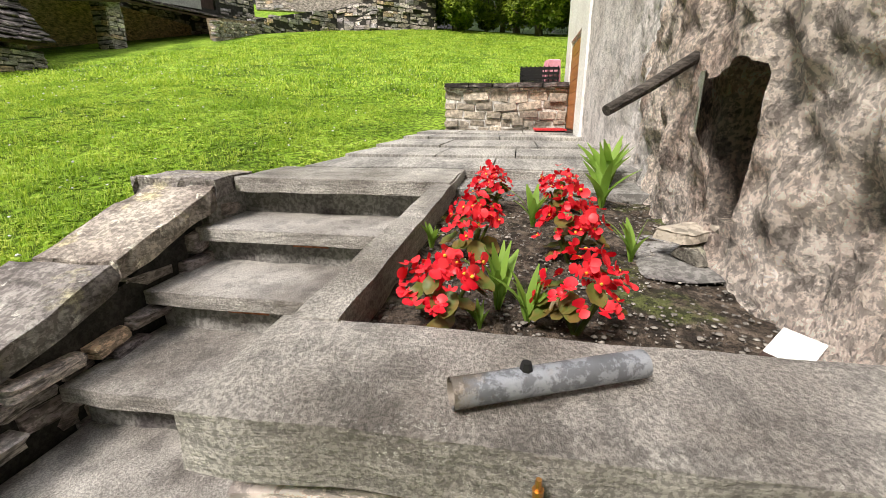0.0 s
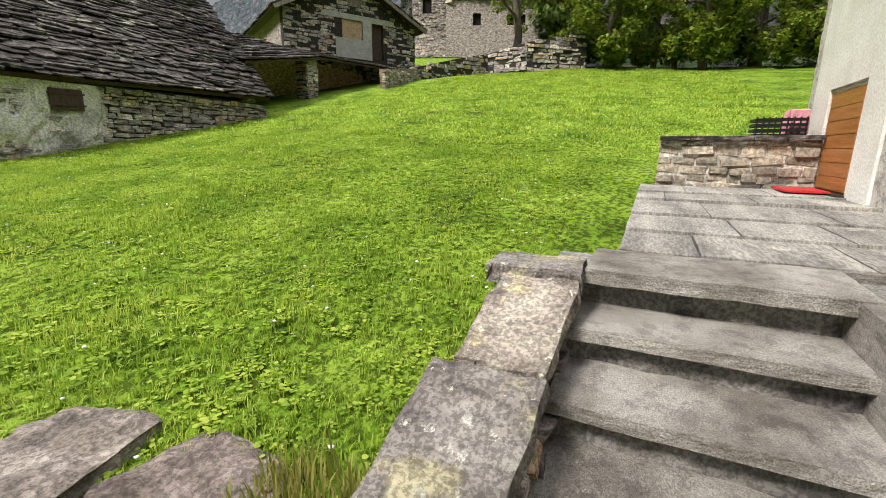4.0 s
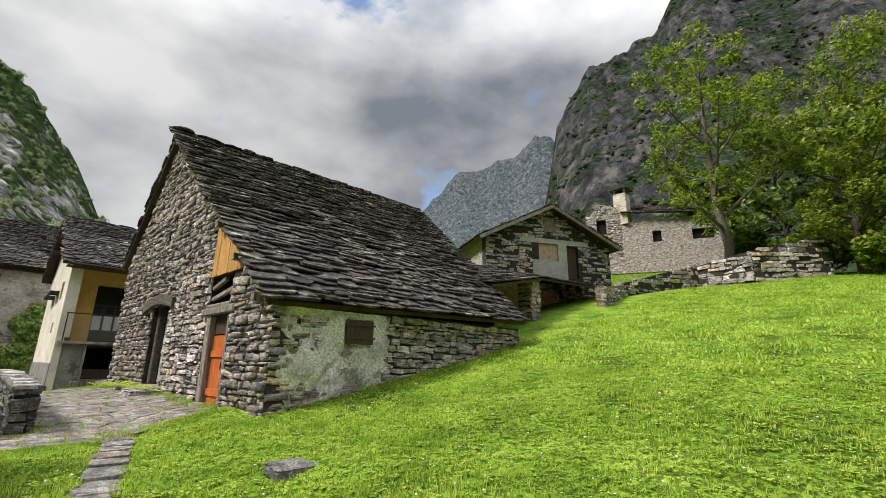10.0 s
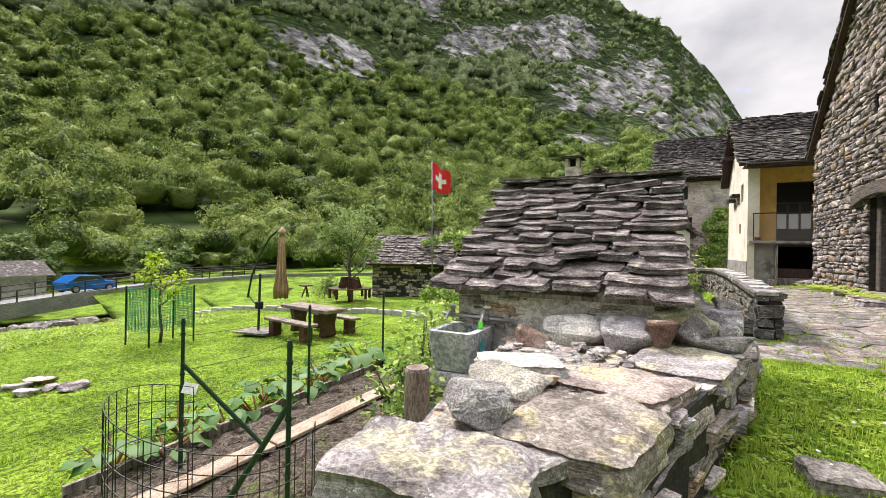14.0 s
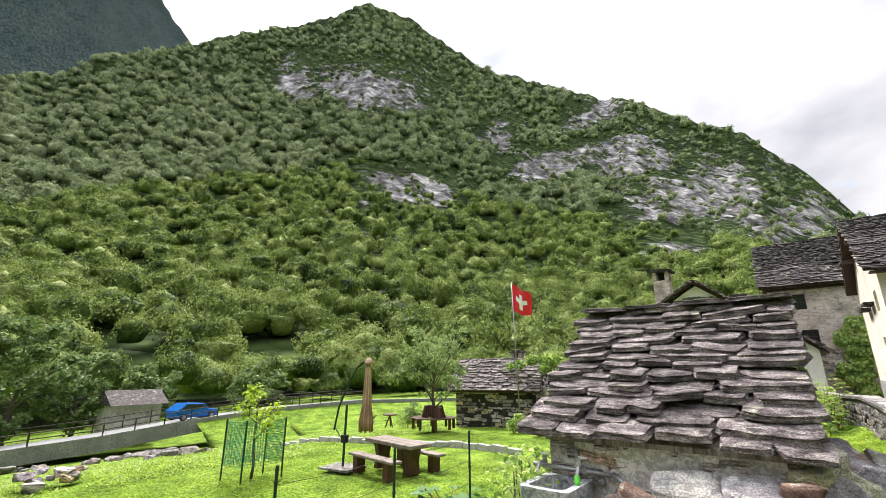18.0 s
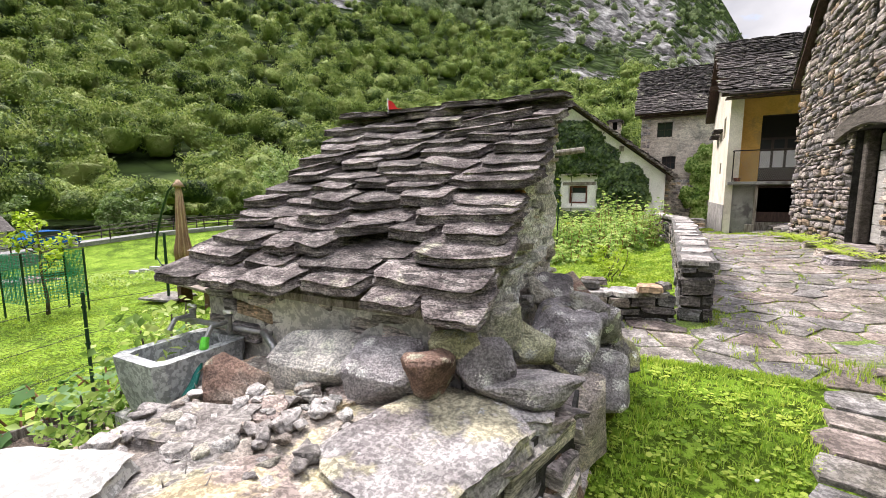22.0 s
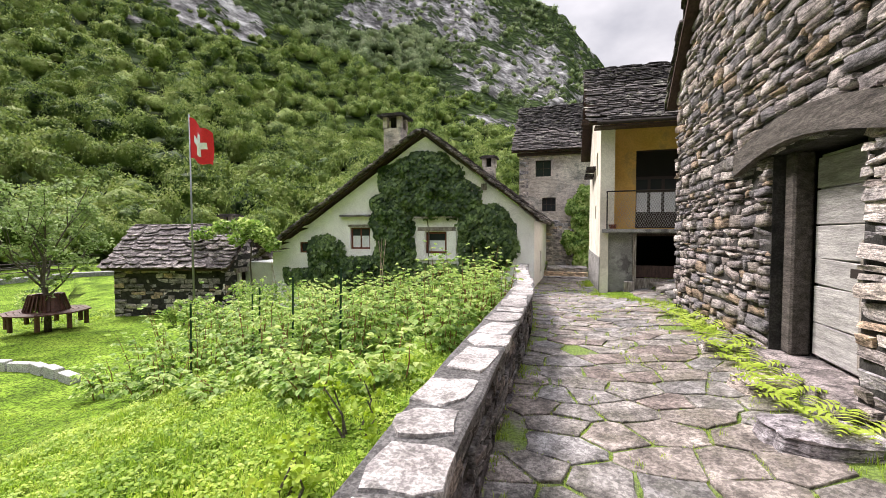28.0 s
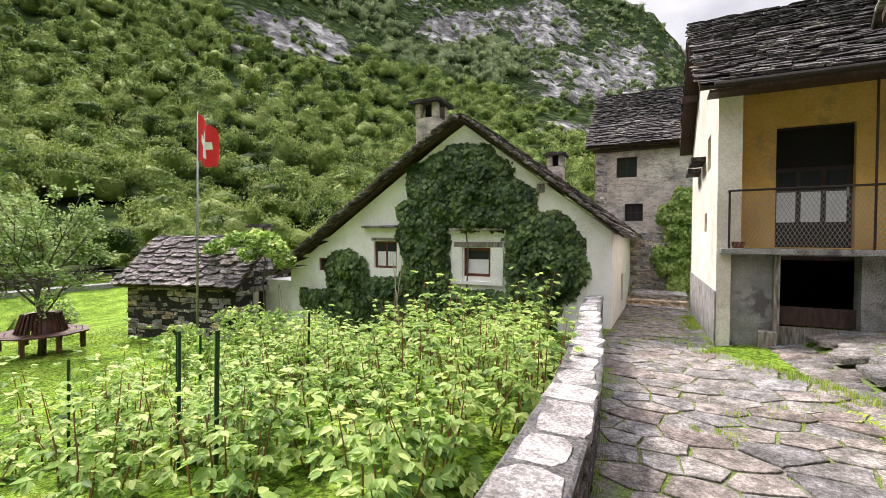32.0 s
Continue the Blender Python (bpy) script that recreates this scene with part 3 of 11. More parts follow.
def thing(name, label, category, at=(0, 0, 0), group="", kind=""):
    """An empty at the base of a thing that has parts."""
    ob = new(name)
    ob.empty_display_size = 0.1
    ob.matrix_basis = Matrix.Translation(at)
    return tagged(ob, label, category, group, kind)


def mesh_data(name, verts, faces, mat, smooth=False):
    me = bpy.data.meshes.new(name)
    me.from_pydata([tuple(v) for v in verts], [], faces)
    me.materials.append(mat)
    if smooth:
        me.shade_smooth()
    return me


def bulk(name, verts, tris, mat, smooth=False):
    """A mesh from arrays of points and triangles, for very many small pieces."""
    verts, tris = np.asarray(verts, np.float32).reshape(-1, 3), np.asarray(tris, np.int32).reshape(-1, 3)
    me = bpy.data.meshes.new(name)
    me.vertices.add(len(verts))
    me.vertices.foreach_set("co", verts.ravel())
    me.loops.add(tris.size)
    me.loops.foreach_set("vertex_index", tris.ravel())
    me.polygons.add(len(tris))
    me.polygons.foreach_set("loop_start", np.arange(0, tris.size, 3, dtype=np.int32))
    me.update(calc_edges=True)
    me.materials.append(mat)
    if smooth:
        me.shade_smooth()
    return me


def child(name, me, parent, label="", m=None):
    """A part: a mesh under a thing or a part. The mesh is given in the world's metres unless m places it."""
    ob = new(name, me)
    ob.parent = parent
    inv = Matrix.Identity(4)
    p = parent
    while p:
        inv = inv @ p.matrix_basis.inverted()
        p = p.parent
    chain = Matrix.Identity(4)
    p = parent
    while p:
        chain = p.matrix_basis @ chain
        p = p.parent
    ob.matrix_basis = chain.inverted() @ (m or Matrix.Identity(4))
    if label:
        ob["label"] = label
    return ob


def part(name, bm, mat, parent, label="", smooth=False, bevel=0.0):
    """Links a bmesh (world metres) as one mesh object under a thing or a part."""
    if bevel:
        bmesh.ops.bevel(bm, geom=bm.edges[:], offset=bevel, segments=1, affect="EDGES", profile=0.5)
    me = bpy.data.meshes.new(name)
    bm.to_mesh(me)
    bm.free()
    me.materials.append(mat)
    if smooth:
        me.shade_smooth()
    if parent is None:
        ob = new(name, me)
        if label:
            ob["label"] = label
        return ob
    return child(name, me, parent, label)


def add_box(bm, x0, x1, y0, y1, z0, z1, m=None):
    vs = [bm.verts.new((x, y, z)) for z in (z0, z1) for y in (y0, y1) for x in (x0, x1)]
    for f in ((2, 3, 1, 0), (4, 5, 7, 6), (0, 1, 5, 4), (1, 3, 7, 5), (3, 2, 6, 7), (2, 0, 4, 6)):
        bm.faces.new([vs[i] for i in f])
    if m:
        bmesh.ops.transform(bm, matrix=m, verts=vs)
    return vs


def box_bm(x0, x1, y0, y1, z0, z1, m=None):
    bm = bmesh.new()
    add_box(bm, x0, x1, y0, y1, z0, z1, m)
    return bm


def prism_bm(outline, depth, m=None):
    """A flat outline of (u, v) drawn in the xz plane and thickened by depth along +y."""
    bm = bmesh.new()
    a = [bm.verts.new((u, 0, v)) for u, v in outline]
    b = [bm.verts.new((u, depth, v)) for u, v in outline]
    bm.faces.new(a)
    bm.faces.new(b[::-1])
    for i in range(len(a)):
        j = (i + 1) % len(a)
        bm.faces.new((a[j], a[i], b[i], b[j]))
    bmesh.ops.recalc_face_normals(bm, faces=bm.faces)
    if m:
        bmesh.ops.transform(bm, matrix=m, verts=bm.verts[:])
    return bm


def tube_bm(points, radii, sides=8, cap=True, bm=None):
    """A round bar along a line of points."""
    bm = bm or bmesh.new()
    pts = [Vector(p) for p in points]
    if not hasattr(radii, "__len__"):
        radii = [radii] * len(pts)
    rings, side = [], None
    for i, p in enumerate(pts):
        d = (pts[min(i + 1, len(pts) - 1)] - pts[max(i - 1, 0)]).normalized()
        side = d.orthogonal().normalized() if side is None else (side - d * side.dot(d)).normalized()
        up = d.cross(side)
        rings.append([bm.verts.new(p + (side * math.cos(a) + up * math.sin(a)) * radii[i]) for a in [2 * math.pi * k / sides for k in range(sides)]])
    for a, b in zip(rings, rings[1:]):
        for k in range(sides):
            bm.faces.new((a[k], a[(k + 1) % sides], b[(k + 1) % sides], b[k]))
    if cap:
        bm.faces.new(rings[0][::-1])
        bm.faces.new(rings[-1])
    return bm


def frame_matrix(origin, u, n):
    """Axes for a surface: u along it, w up or along the slope, n out of it."""
    u, n = Vector(u).normalized(), Vector(n).normalized()
    w = n.cross(u).normalized()
    return Matrix((( u.x, w.x, n.x, origin[0]), (u.y, w.y, n.y, origin[1]), (u.z, w.z, n.z, origin[2]), (0, 0, 0, 1)))


def stone_shape(rnd):
    """A unit walling stone, 1 wide, 1 high and 1 deep: split, angular outline and a nearly flat broken face towards +z."""
    ring = []
    for cx, cy, ex, ey in ((-0.5, -0.5, 1, 0), (0.5, -0.5, 0, 1), (0.5, 0.5, -1, 0), (-0.5, 0.5, 0, -1)):
        px, py = cx * rnd.uniform(0.86, 1.03), cy * rnd.uniform(0.82, 1.03)
        if rnd.random() < 0.3:
            q = rnd.uniform(0.05, 0.17)
            ring += [(px - ey * q, py + ex * q), (px + ex * q, py + ey * q)]
        else:
            ring.append((px, py))
        if rnd.random() < 0.75:
            f, bulge = rnd.uniform(0.3, 0.7), rnd.uniform(-0.07, 0.03)
            ring.append((cx + ex * f + ey * bulge, cy + ey * f - ex * bulge))
    n = len(ring)
    tx, ty, top = rnd.uniform(-0.18, 0.18), rnd.uniform(-0.18, 0.18), rnd.uniform(0.36, 0.5)
    v = [(x, y, -0.5) for x, y in ring] + [(x, y, top - 0.07 + tx * x + ty * y - rnd.uniform(0, 0.06)) for x, y in ring]
    v += [(x * rnd.uniform(0.93, 0.985), y * rnd.uniform(0.9, 0.975), top + tx * x + ty * y + rnd.uniform(-0.04, 0.03)) for x, y in ring]
    v.append((rnd.uniform(-0.2, 0.2), rnd.uniform(-0.2, 0.2), top + rnd.uniform(-0.03, 0.03)))
    f = []
    for k in range(n):
        j = (k + 1) % n
        f += [(k, j, n + j, n + k), (n + k, n + j, 2 * n + j, 2 * n + k), (2 * n + k, 2 * n + j, 3 * n)]
    return v, f


def slab_shape(rnd, corners=10):
    """A unit roof slab or paving stone: uneven outline, layered edge, nearly flat top towards +z."""
    ring = []
    for k in range(corners):
        a = 2 * math.pi * (k + rnd.uniform(-0.3, 0.3)) / corners
        c, s = math.cos(a), math.sin(a)
        r = min(0.5 / max(abs(c), abs(s)) ** 0.85, 0.66) * rnd.uniform(0.86, 1.04)
        ring.append((clamp(c * r, -0.53, 0.53), clamp(s * r, -0.53, 0.53)))
    n = corners
    v = [(x * 0.97, y * 0.97, -0.5) for x, y in ring]
    v += [(x * rnd.uniform(0.97, 1.03), y * rnd.uniform(0.96, 1.04), rnd.uniform(-0.15, 0.15)) for x, y in ring]
    v += [(x * rnd.uniform(0.97, 1.02), y * rnd.uniform(0.965, 1.01), 0.5 + rnd.uniform(-0.2, 0.12)) for x, y in ring]
    v.append((0.0, 0.0, 0.5 + rnd.uniform(-0.1, 0.16)))
    f = [tuple(range(n))[::-1]]
    for k in range(n):
        j = (k + 1) % n
        f += [(k, j, n + j, n + k), (n + k, n + j, 2 * n + j, 2 * n + k), (2 * n + k, 2 * n + j, 3 * n)]
    return v, f


def pave_shape(rnd, corners=11):
    """A unit paving stone: four-cornered, with broken edges and a worn flat top."""
    ring = []
    for k in range(corners):
        a = 2 * math.pi * (k + rnd.uniform(-0.2, 0.2)) / corners
        c, s = math.cos(a), math.sin(a)
        r = min(0.5 / max(abs(c), abs(s)), 0.67) * rnd.uniform(0.93, 1.02)
        ring.append((c * r, s * r))
    n = corners
    v = [(x, y, -0.5) for x, y in ring] + [(x * 0.985, y * 0.985, 0.25 + rnd.uniform(-0.08, 0.08)) for x, y in ring]
    v += [(x * rnd.uniform(0.95, 0.975), y * rnd.uniform(0.95, 0.975), 0.46 + rnd.uniform(-0.05, 0.05)) for x, y in ring]
    v += [(x * 0.5, y * 0.5, 0.5 + rnd.uniform(-0.08, 0.06)) for x, y in ring[::2]]
    f = []
    m = len(ring[::2])
    for k in range(n):
        j = (k + 1) % n
        f += [(k, j, n + j, n + k), (n + k, n + j, 2 * n + j, 2 * n + k)]
    f.append(tuple(range(2 * n, 3 * n)))
    return v[:3 * n], f


def rock_shape(rnd):
    """An angular unit boulder: the hull of a few scattered corners, its facets broken up a little."""
    bm = bmesh.new()
    for k in range(13):
        p = Vector((rnd.gauss(0, 1), rnd.gauss(0, 1), rnd.gauss(0, 1))).normalized()
        p = Vector([clamp(c * 1.25, -0.85, 0.85) for c in p])
        bm.verts.new(p * rnd.uniform(0.5, 0.6))
    hull = bmesh.ops.convex_hull(bm, input=bm.verts[:])
    bmesh.ops.delete(bm, geom=[g for g in hull["geom_interior"] if isinstance(g, bmesh.types.BMVert)], context="VERTS")
    bmesh.ops.bevel(bm, geom=bm.edges[:], offset=0.04, segments=1, affect="EDGES", profile=0.5)
    bmesh.ops.triangulate(bm, faces=bm.faces[:])
    bmesh.ops.subdivide_edges(bm, edges=[e for e in bm.edges if e.calc_length() > 0.16], cuts=2, use_grid_fill=True)
    bmesh.ops.triangulate(bm, faces=bm.faces[:])
    seed = rnd.uniform(0, 90)
    for v in bm.verts:
        n = v.co.normalized()
        v.co += n * (0.035 * noise.noise(v.co * 3.5 + Vector((seed, 0, 0))) + 0.03 * noise.noise(v.co * 9 + Vector((0, seed, 0))))
    bm.verts.index_update()
    out = [tuple(v.co) for v in bm.verts], [tuple(v.index for v in f.verts) for f in bm.faces]
    bm.free()
    return out


def broken_slab(rnd, sides=44, rings=7, most=0.68):
    """A unit slab split from layered rock: broken outline, stepped edge, gently uneven top."""
    seed = rnd.uniform(0, 99)
    cuts = [(rnd.uniform(0, 6.28), rnd.uniform(0.5, 0.64)) for _ in range(3)] + [(q * 1.571 + rnd.uniform(-0.12, 0.12), rnd.uniform(0.44, 0.52)) for q in range(4)]
    out = []
    for k in range(sides):
        a = 2 * math.pi * k / sides
        r = min([0.68] + [d / max(math.cos(a - b), 0.05) for b, d in cuts])
        r = clamp(r, 0.3, most) * (1 + 0.07 * noise.noise((math.cos(a) * 4, math.sin(a) * 4, seed)) + 0.03 * noise.noise((math.cos(a) * 14, math.sin(a) * 14, seed)))
        out.append((math.cos(a) * r, math.sin(a) * r))
    v, f = [], []
    for lv, z in enumerate((-0.5, -0.2, 0.05, 0.28)):
        for k, (x, y) in enumerate(out):
            q = 1.0 - 0.03 * lv + 0.05 * noise.noise((x * 5, y * 5, seed + lv * 3.3))
            v.append((x * q, y * q, z + 0.1 * noise.noise((x * 4, y * 4, seed + 40))))
    for i in range(rings):
        q = 0.955 - 0.955 * i / rings
        for x, y in out:
            px, py = x * q, y * q
            v.append((px, py, 0.5 + 0.2 * noise.noise((px * 3, py * 3, seed + 60)) + 0.12 * noise.noise((px * 9, py * 9, seed + 70)) - (0.12 if i == 0 else 0)))
    n = sides
    for lv in range(3 + rings):
        for k in range(n):
            j = (k + 1) % n
            f.append((lv * n + k, lv * n + j, (lv + 1) * n + j, (lv + 1) * n + k))
    v.append((0, 0, 0.5 + 0.35 * noise.noise((0, 0, seed + 60))))
    top = (3 + rings) * n
    f += [(top + k, top + (k + 1) % n, len(v) - 1) for k in range(n)]
    f.append(tuple(range(n))[::-1])
    return v, f


SHAPES = {"stone": [stone_shape(RND) for _ in range(24)],
          "slab": [slab_shape(RND, RND.choice((9, 10, 11, 12))) for _ in range(18)],
          "pave": [pave_shape(RND, RND.choice((9, 10, 11, 12, 13))) for _ in range(18)],
          "rock": [rock_shape(RND) for _ in range(14)],
          "broken": [broken_slab(RND, 32, 4, 0.7) for _ in range(16)]}
SHARED = {}


def shared(kind, i, mat):
    key = (kind, i, mat.name)
    if key not in SHARED:
        SHARED[key] = mesh_data(kind, *SHAPES[kind][i], mat)
    return SHARED[key]


def lay(name, kind, places, mat, parent, near=None, limit=300, rest="rubble"):
    """Lays pieces: those nearest to a spot as objects of their own under the parent, all others joined into one part."""
    if near is not None:
        places = sorted(places, key=lambda m: (m.translation - Vector(near)).length)
    for m in places[:limit]:
        child(name, shared(kind, RND.randrange(len(SHAPES[kind])), mat), parent, m=m)
    if len(places) > limit:
        vs, ts, at = [], [], 0
        flat = {}
        for i, (v, f) in enumerate(SHAPES[kind]):
            flat[i] = (np.array(v), np.array([(q[0], q[k], q[k + 1]) for q in f for k in range(1, len(q) - 1)]))
        for m in places[limit:]:
            v, t = flat[RND.randrange(len(flat))]
            mm = np.array(m)
            vs.append(v @ mm[:3, :3].T + mm[:3, 3])
            ts.append(t + at)
            at += len(v)
        tagged(child(rest, bulk(rest, np.concatenate(vs), np.concatenate(ts), mat), parent), kind="stuff")


def rubble(m, width, height, heights=(0.07, 0.19), widths=(0.14, 0.46), depth=0.16, openings=(), top=None, rnd=RND, gap=0.012, proud=0.03, bottom=None):
    """Places for the stones of a rubble wall on the surface m (u along, w up, n out), 0..width by 0..height.
    openings: (u0, u1, w0, w1). top(u), bottom(u): the wall's upper and lower edge."""
    out, w = [], 0.0
    while w < height:
        h = min(rnd.uniform(*heights), height - w)
        if h < 0.035:
            break
        mid = w + h / 2
        spans = [(0.0, width)]
        for a, b, c, d in openings:
            if c - h * 0.4 < mid < d + h * 0.4:
                cut = []
                for p, q in spans:
                    if b <= p or a >= q:
                        cut.append((p, q))
                    else:
                        cut += [(p, a)] * (a > p) + [(b, q)] * (b < q)
                spans = cut
        for p, q in spans:
            u = p
            while u < q - 0.04:
                s = min(rnd.uniform(*widths) * (0.7 + 0.6 * (h - heights[0]) / (heights[1] - heights[0] + 1e-6)), q - u)
                if q - u - s < 0.08:
                    s = q - u
                c = u + s / 2
                if (top is None or mid + h * 0.35 < top(c)) and (bottom is None or mid + h * 0.5 > bottom(c)):
                    hh = h * rnd.uniform(0.8, 1.16)
                    out.append(m @ Matrix.Translation((c, mid + rnd.uniform(-0.02, 0.02), rnd.uniform(-proud, proud) - depth * 0.35)) @
                               Matrix.Rotation(radians(rnd.gauss(0, 4.0)), 4, "Z") @ Matrix.Rotation(radians(rnd.gauss(0, 2)), 4, "X") @
                               Matrix.Diagonal((s - gap, hh - gap, depth * rnd.uniform(0.95, 1.1), 1)))
                u += s
        w += h
    return out


def slabs(m, width, length, step=(0.15, 0.22), widths=(0.3, 0.75), thick=(0.03, 0.06), rnd=RND, taper=0.0, jitter=1.0, lift=0.0, flare=0.0):
    """Places for overlapping roof slabs on the slope m (u along the eave, w up the slope, n out)."""
    out, s, row = [], 0.0, 0
    while s < length:
        h = rnd.uniform(*step)
        u, end = -rnd.uniform(0, 0.12) + taper * s, width + flare * s + rnd.uniform(0, 0.06)
        while u < end:
            w = rnd.uniform(*widths)
            if end - u - w < widths[0] * 0.5:
                w = end - u
            t, ln = rnd.uniform(*thick), min(h * rnd.uniform(1.9, 2.5), length - s + h * 0.6)
            out.append(m @ Matrix.Translation((u + w / 2, s + ln / 2 - h * 0.35 + rnd.uniform(-0.03, 0.03) * jitter, t * 0.8 + lift + rnd.uniform(0, 0.012))) @
                       Matrix.Rotation(radians(rnd.gauss(0, 2.2) * jitter), 4, "Z") @
                       Matrix.Rotation(-math.atan2(t * 1.35, ln * 0.62) + radians(rnd.gauss(0, 0.8) * jitter), 4, "X") @
                       Matrix.Rotation(radians(rnd.gauss(0, 1.3) * jitter), 4, "Y") @
                       Matrix.Diagonal((w * 1.03, ln, t, 1)))
            u += w
        s += h
        row += 1
    return out


def timber(bm, a, b, w, h, twist=0.0):
    """A squared beam from a to b."""
    a, b = Vector(a), Vector(b)
    q = (b - a).to_track_quat("Y", "Z").to_matrix().to_4x4()
    return add_box(bm, -w / 2, w / 2, 0, (b - a).length, -h / 2, h / 2, Matrix.Translation(a) @ q @ Matrix.Rotation(twist, 4, "Y"))


def beam(a, b, w, h, twist=0.0):
    bm = bmesh.new()
    timber(bm, a, b, w, h, twist)
    return bm

# ---- ground ----
def lane_z(y):
    """Height of the lane along its line."""
    pts = ((-40, -2.2), (-14, -1.05), (-10, -0.72), (-6, -0.36), (-2, -0.10), (0, 0.03), (3, 0.13), (6, 0.13), (9, 0.02), (13, -0.17), (20, -0.5), (40, -1.5))
    for (a, za), (b, zb) in zip(pts, pts[1:]):
        if y <= b:
            return za + (zb - za) * clamp((y - a) / (b - a), 0, 1)
    return pts[-1][1]


def ground_z(x, y):
    """Height of the ground: the lane, the meadow that climbs to the east, the garden that lies lower to the west."""
    base = lane_z(y)
    if y < 30:
        up = 0.187 * max(0.0, x - 1.6 + 1.2 * ease(-2, -8, y)) + 0.03 * max(0.0, x - 9.5)
        up = up if x < 34 else 0.187 * 32.4 + 0.03 * 24.5 + 0.12 * (min(x, 70) - 34)
    else:
        up = 0.25 * max(0, x - 10)
    low = 0.0
    edge = 0.3 if y > -0.3 else -0.7 - 0.05 * (y + 0.3)
    if x < edge:
        d = edge - x
        target = -1.25 - 0.03 * max(0, d - 8)
        drop = 0.15 * ease(0, 0.3, d) if y > -0.3 else 0.35 * ease(0, 0.6, d)
        low = (target - base) * ease(0.0, 8.5, d) - drop * (1 - ease(0, 8.5, d))
    z = base + up + low
    if y > -1.45 and -0.7 < x < 3.25:
        z = min(z, base - 0.006 + 0.098 * max(0.0, x - 1.6) + (0.9 * ease(-1.06, -1.4, y) if x < 1.45 else 0.9 * ease(-0.3, -0.7, y)))
    if -3.5 < y < -1.15 and -0.9 < x < 2.9:
        z += 0.03 * ease(-3.5, -1.8, y) * ease(-0.9, -0.4, x) * ease(2.9, 2.4, x)
    if x < -15:
        z -= 0.105 * min(-15 - x, 27) * ease(40, 10, y) * ease(-15, -19, x)
    return z + 0.03 * noise.noise((x * 0.9, y * 0.9, 0.3)) * (1 if abs(x - 1.6) > 1.6 or y < -3 else 0.2)


def grid_lines(fine, step, far, grow):
    """Grid lines that lie close together near the walk and ever wider apart far off."""
    out, v, s = [], fine[0], step
    while v > far[0]:
        s *= grow
        v -= s
        out.append(v)
    out.reverse()
    v = fine[0]
    while v < fine[1]:
        out.append(v)
        v += step
    s = step
    while v < far[1]:
        out.append(v)
        v += s
        s *= grow
    return out


def mesh_object(name, verts, faces, mat, parent=None, smooth=False):
    me = bpy.data.meshes.new(name)
    me.from_pydata(verts, [], faces)
    me.materials.append(mat)
    if smooth:
        me.shade_smooth()
    ob = new(name, me)
    if parent:
        ob.parent = parent
    return ob


gx, gy = grid_lines((-12, 12), 0.2, (-2500, 2500), 1.13), grid_lines((-16, 16), 0.2, (-2500, 2500), 1.13)
ground = mesh_object("ground", [(x, y, ground_z(x, y)) for y in gy for x in gx],
                     [(j * len(gx) + i, j * len(gx) + i + 1, (j + 1) * len(gx) + i + 1, (j + 1) * len(gx) + i) for j in range(len(gy) - 1) for i in range(len(gx) - 1)],
                     M_GRASSGROUND, smooth=True)
tagged(ground, "green sloping meadow and garden ground", "ground", kind="structure")

# ---- barn: rubble gable beside the lane, slab roof ----
barn = thing("stone_barn", "old grey rubble-stone barn with a steep dark slab roof", "barn", (2.9, 0, 0))
BX0, BX1, BY0, BY1 = 2.92, 9.95, -1.58, 8.85      # footprint
RIDGE_Y, RIDGE_Z, EAVE_Z, FAR_Z = 5.3, 7.42, 1.88, 3.95


def barn_top(y):
    return EAVE_Z + (RIDGE_Z - EAVE_Z) * (y - BY0) / (RIDGE_Y - BY0) if y < RIDGE_Y else RIDGE_Z + (FAR_Z - RIDGE_Z) * (y - RIDGE_Y) / (BY1 - RIDGE_Y)


# wall cores, with the openings through the gable
OPEN = ((0.08, 1.22, -0.1, 1.82), (0.15, 1.2, 2.02, 2.62), (3.72, 5.08, 0.3, 2.3), (4.68, 4.86, 4.02, 4.42))   # y0, y1, z0, z1
bm = bmesh.new()
ys = sorted({BY0, BY1, RIDGE_Y, *(o[0] for o in OPEN), *(o[1] for o in OPEN)})
for a, b in zip(ys, ys[1:]):
    cuts = sorted((o[2], o[3]) for o in OPEN if o[0] < (a + b) / 2 < o[1])
    z = -0.6
    for c, d in cuts + [(None, None)]:
        lo, hi = z, c
        ta, tb = (barn_top(a) - 0.06, barn_top(b) - 0.06) if c is None else (c, c)
        if ta > lo or tb > lo:
            vs = [bm.verts.new(p) for p in ((BX0 + 0.014, a, lo), (BX0 + 0.5, a, lo), (BX0 + 0.014, b, lo), (BX0 + 0.5, b, lo), (BX0 + 0.014, a, ta), (BX0 + 0.5, a, ta), (BX0 + 0.014, b, tb), (BX0 + 0.5, b, tb))]
            for f in ((2, 3, 1, 0), (4, 5, 7, 6), (0, 1, 5, 4), (1, 3, 7, 5), (3, 2, 6, 7), (2, 0, 4, 6)):
                bm.faces.new([vs[i] for i in f])
        z = d if d is not None else z
gable = part("gable_wall", bm, M_CORE, barn, "rubble gable wall")
front = part("meadow_wall", box_bm(BX0 + 0.5, BX1, BY0 + 0.03, BY0 + 0.5, -0.6, EAVE_Z + 0.02), M_CORE, barn, "rubble wall with old mortar patches")
part("end_wall", prism_bm([(BY0 + 0.5, -0.5), (BY1, -0.5), (BY1, FAR_Z - 0.1), (RIDGE_Y, RIDGE_Z - 0.1), (BY0 + 0.5, barn_top(BY0 + 0.5) - 0.1)], 0.45, Matrix.Translation((BX1, 0, 0)) @ Matrix.Rotation(radians(90), 4, "Z")), M_STONE, barn)
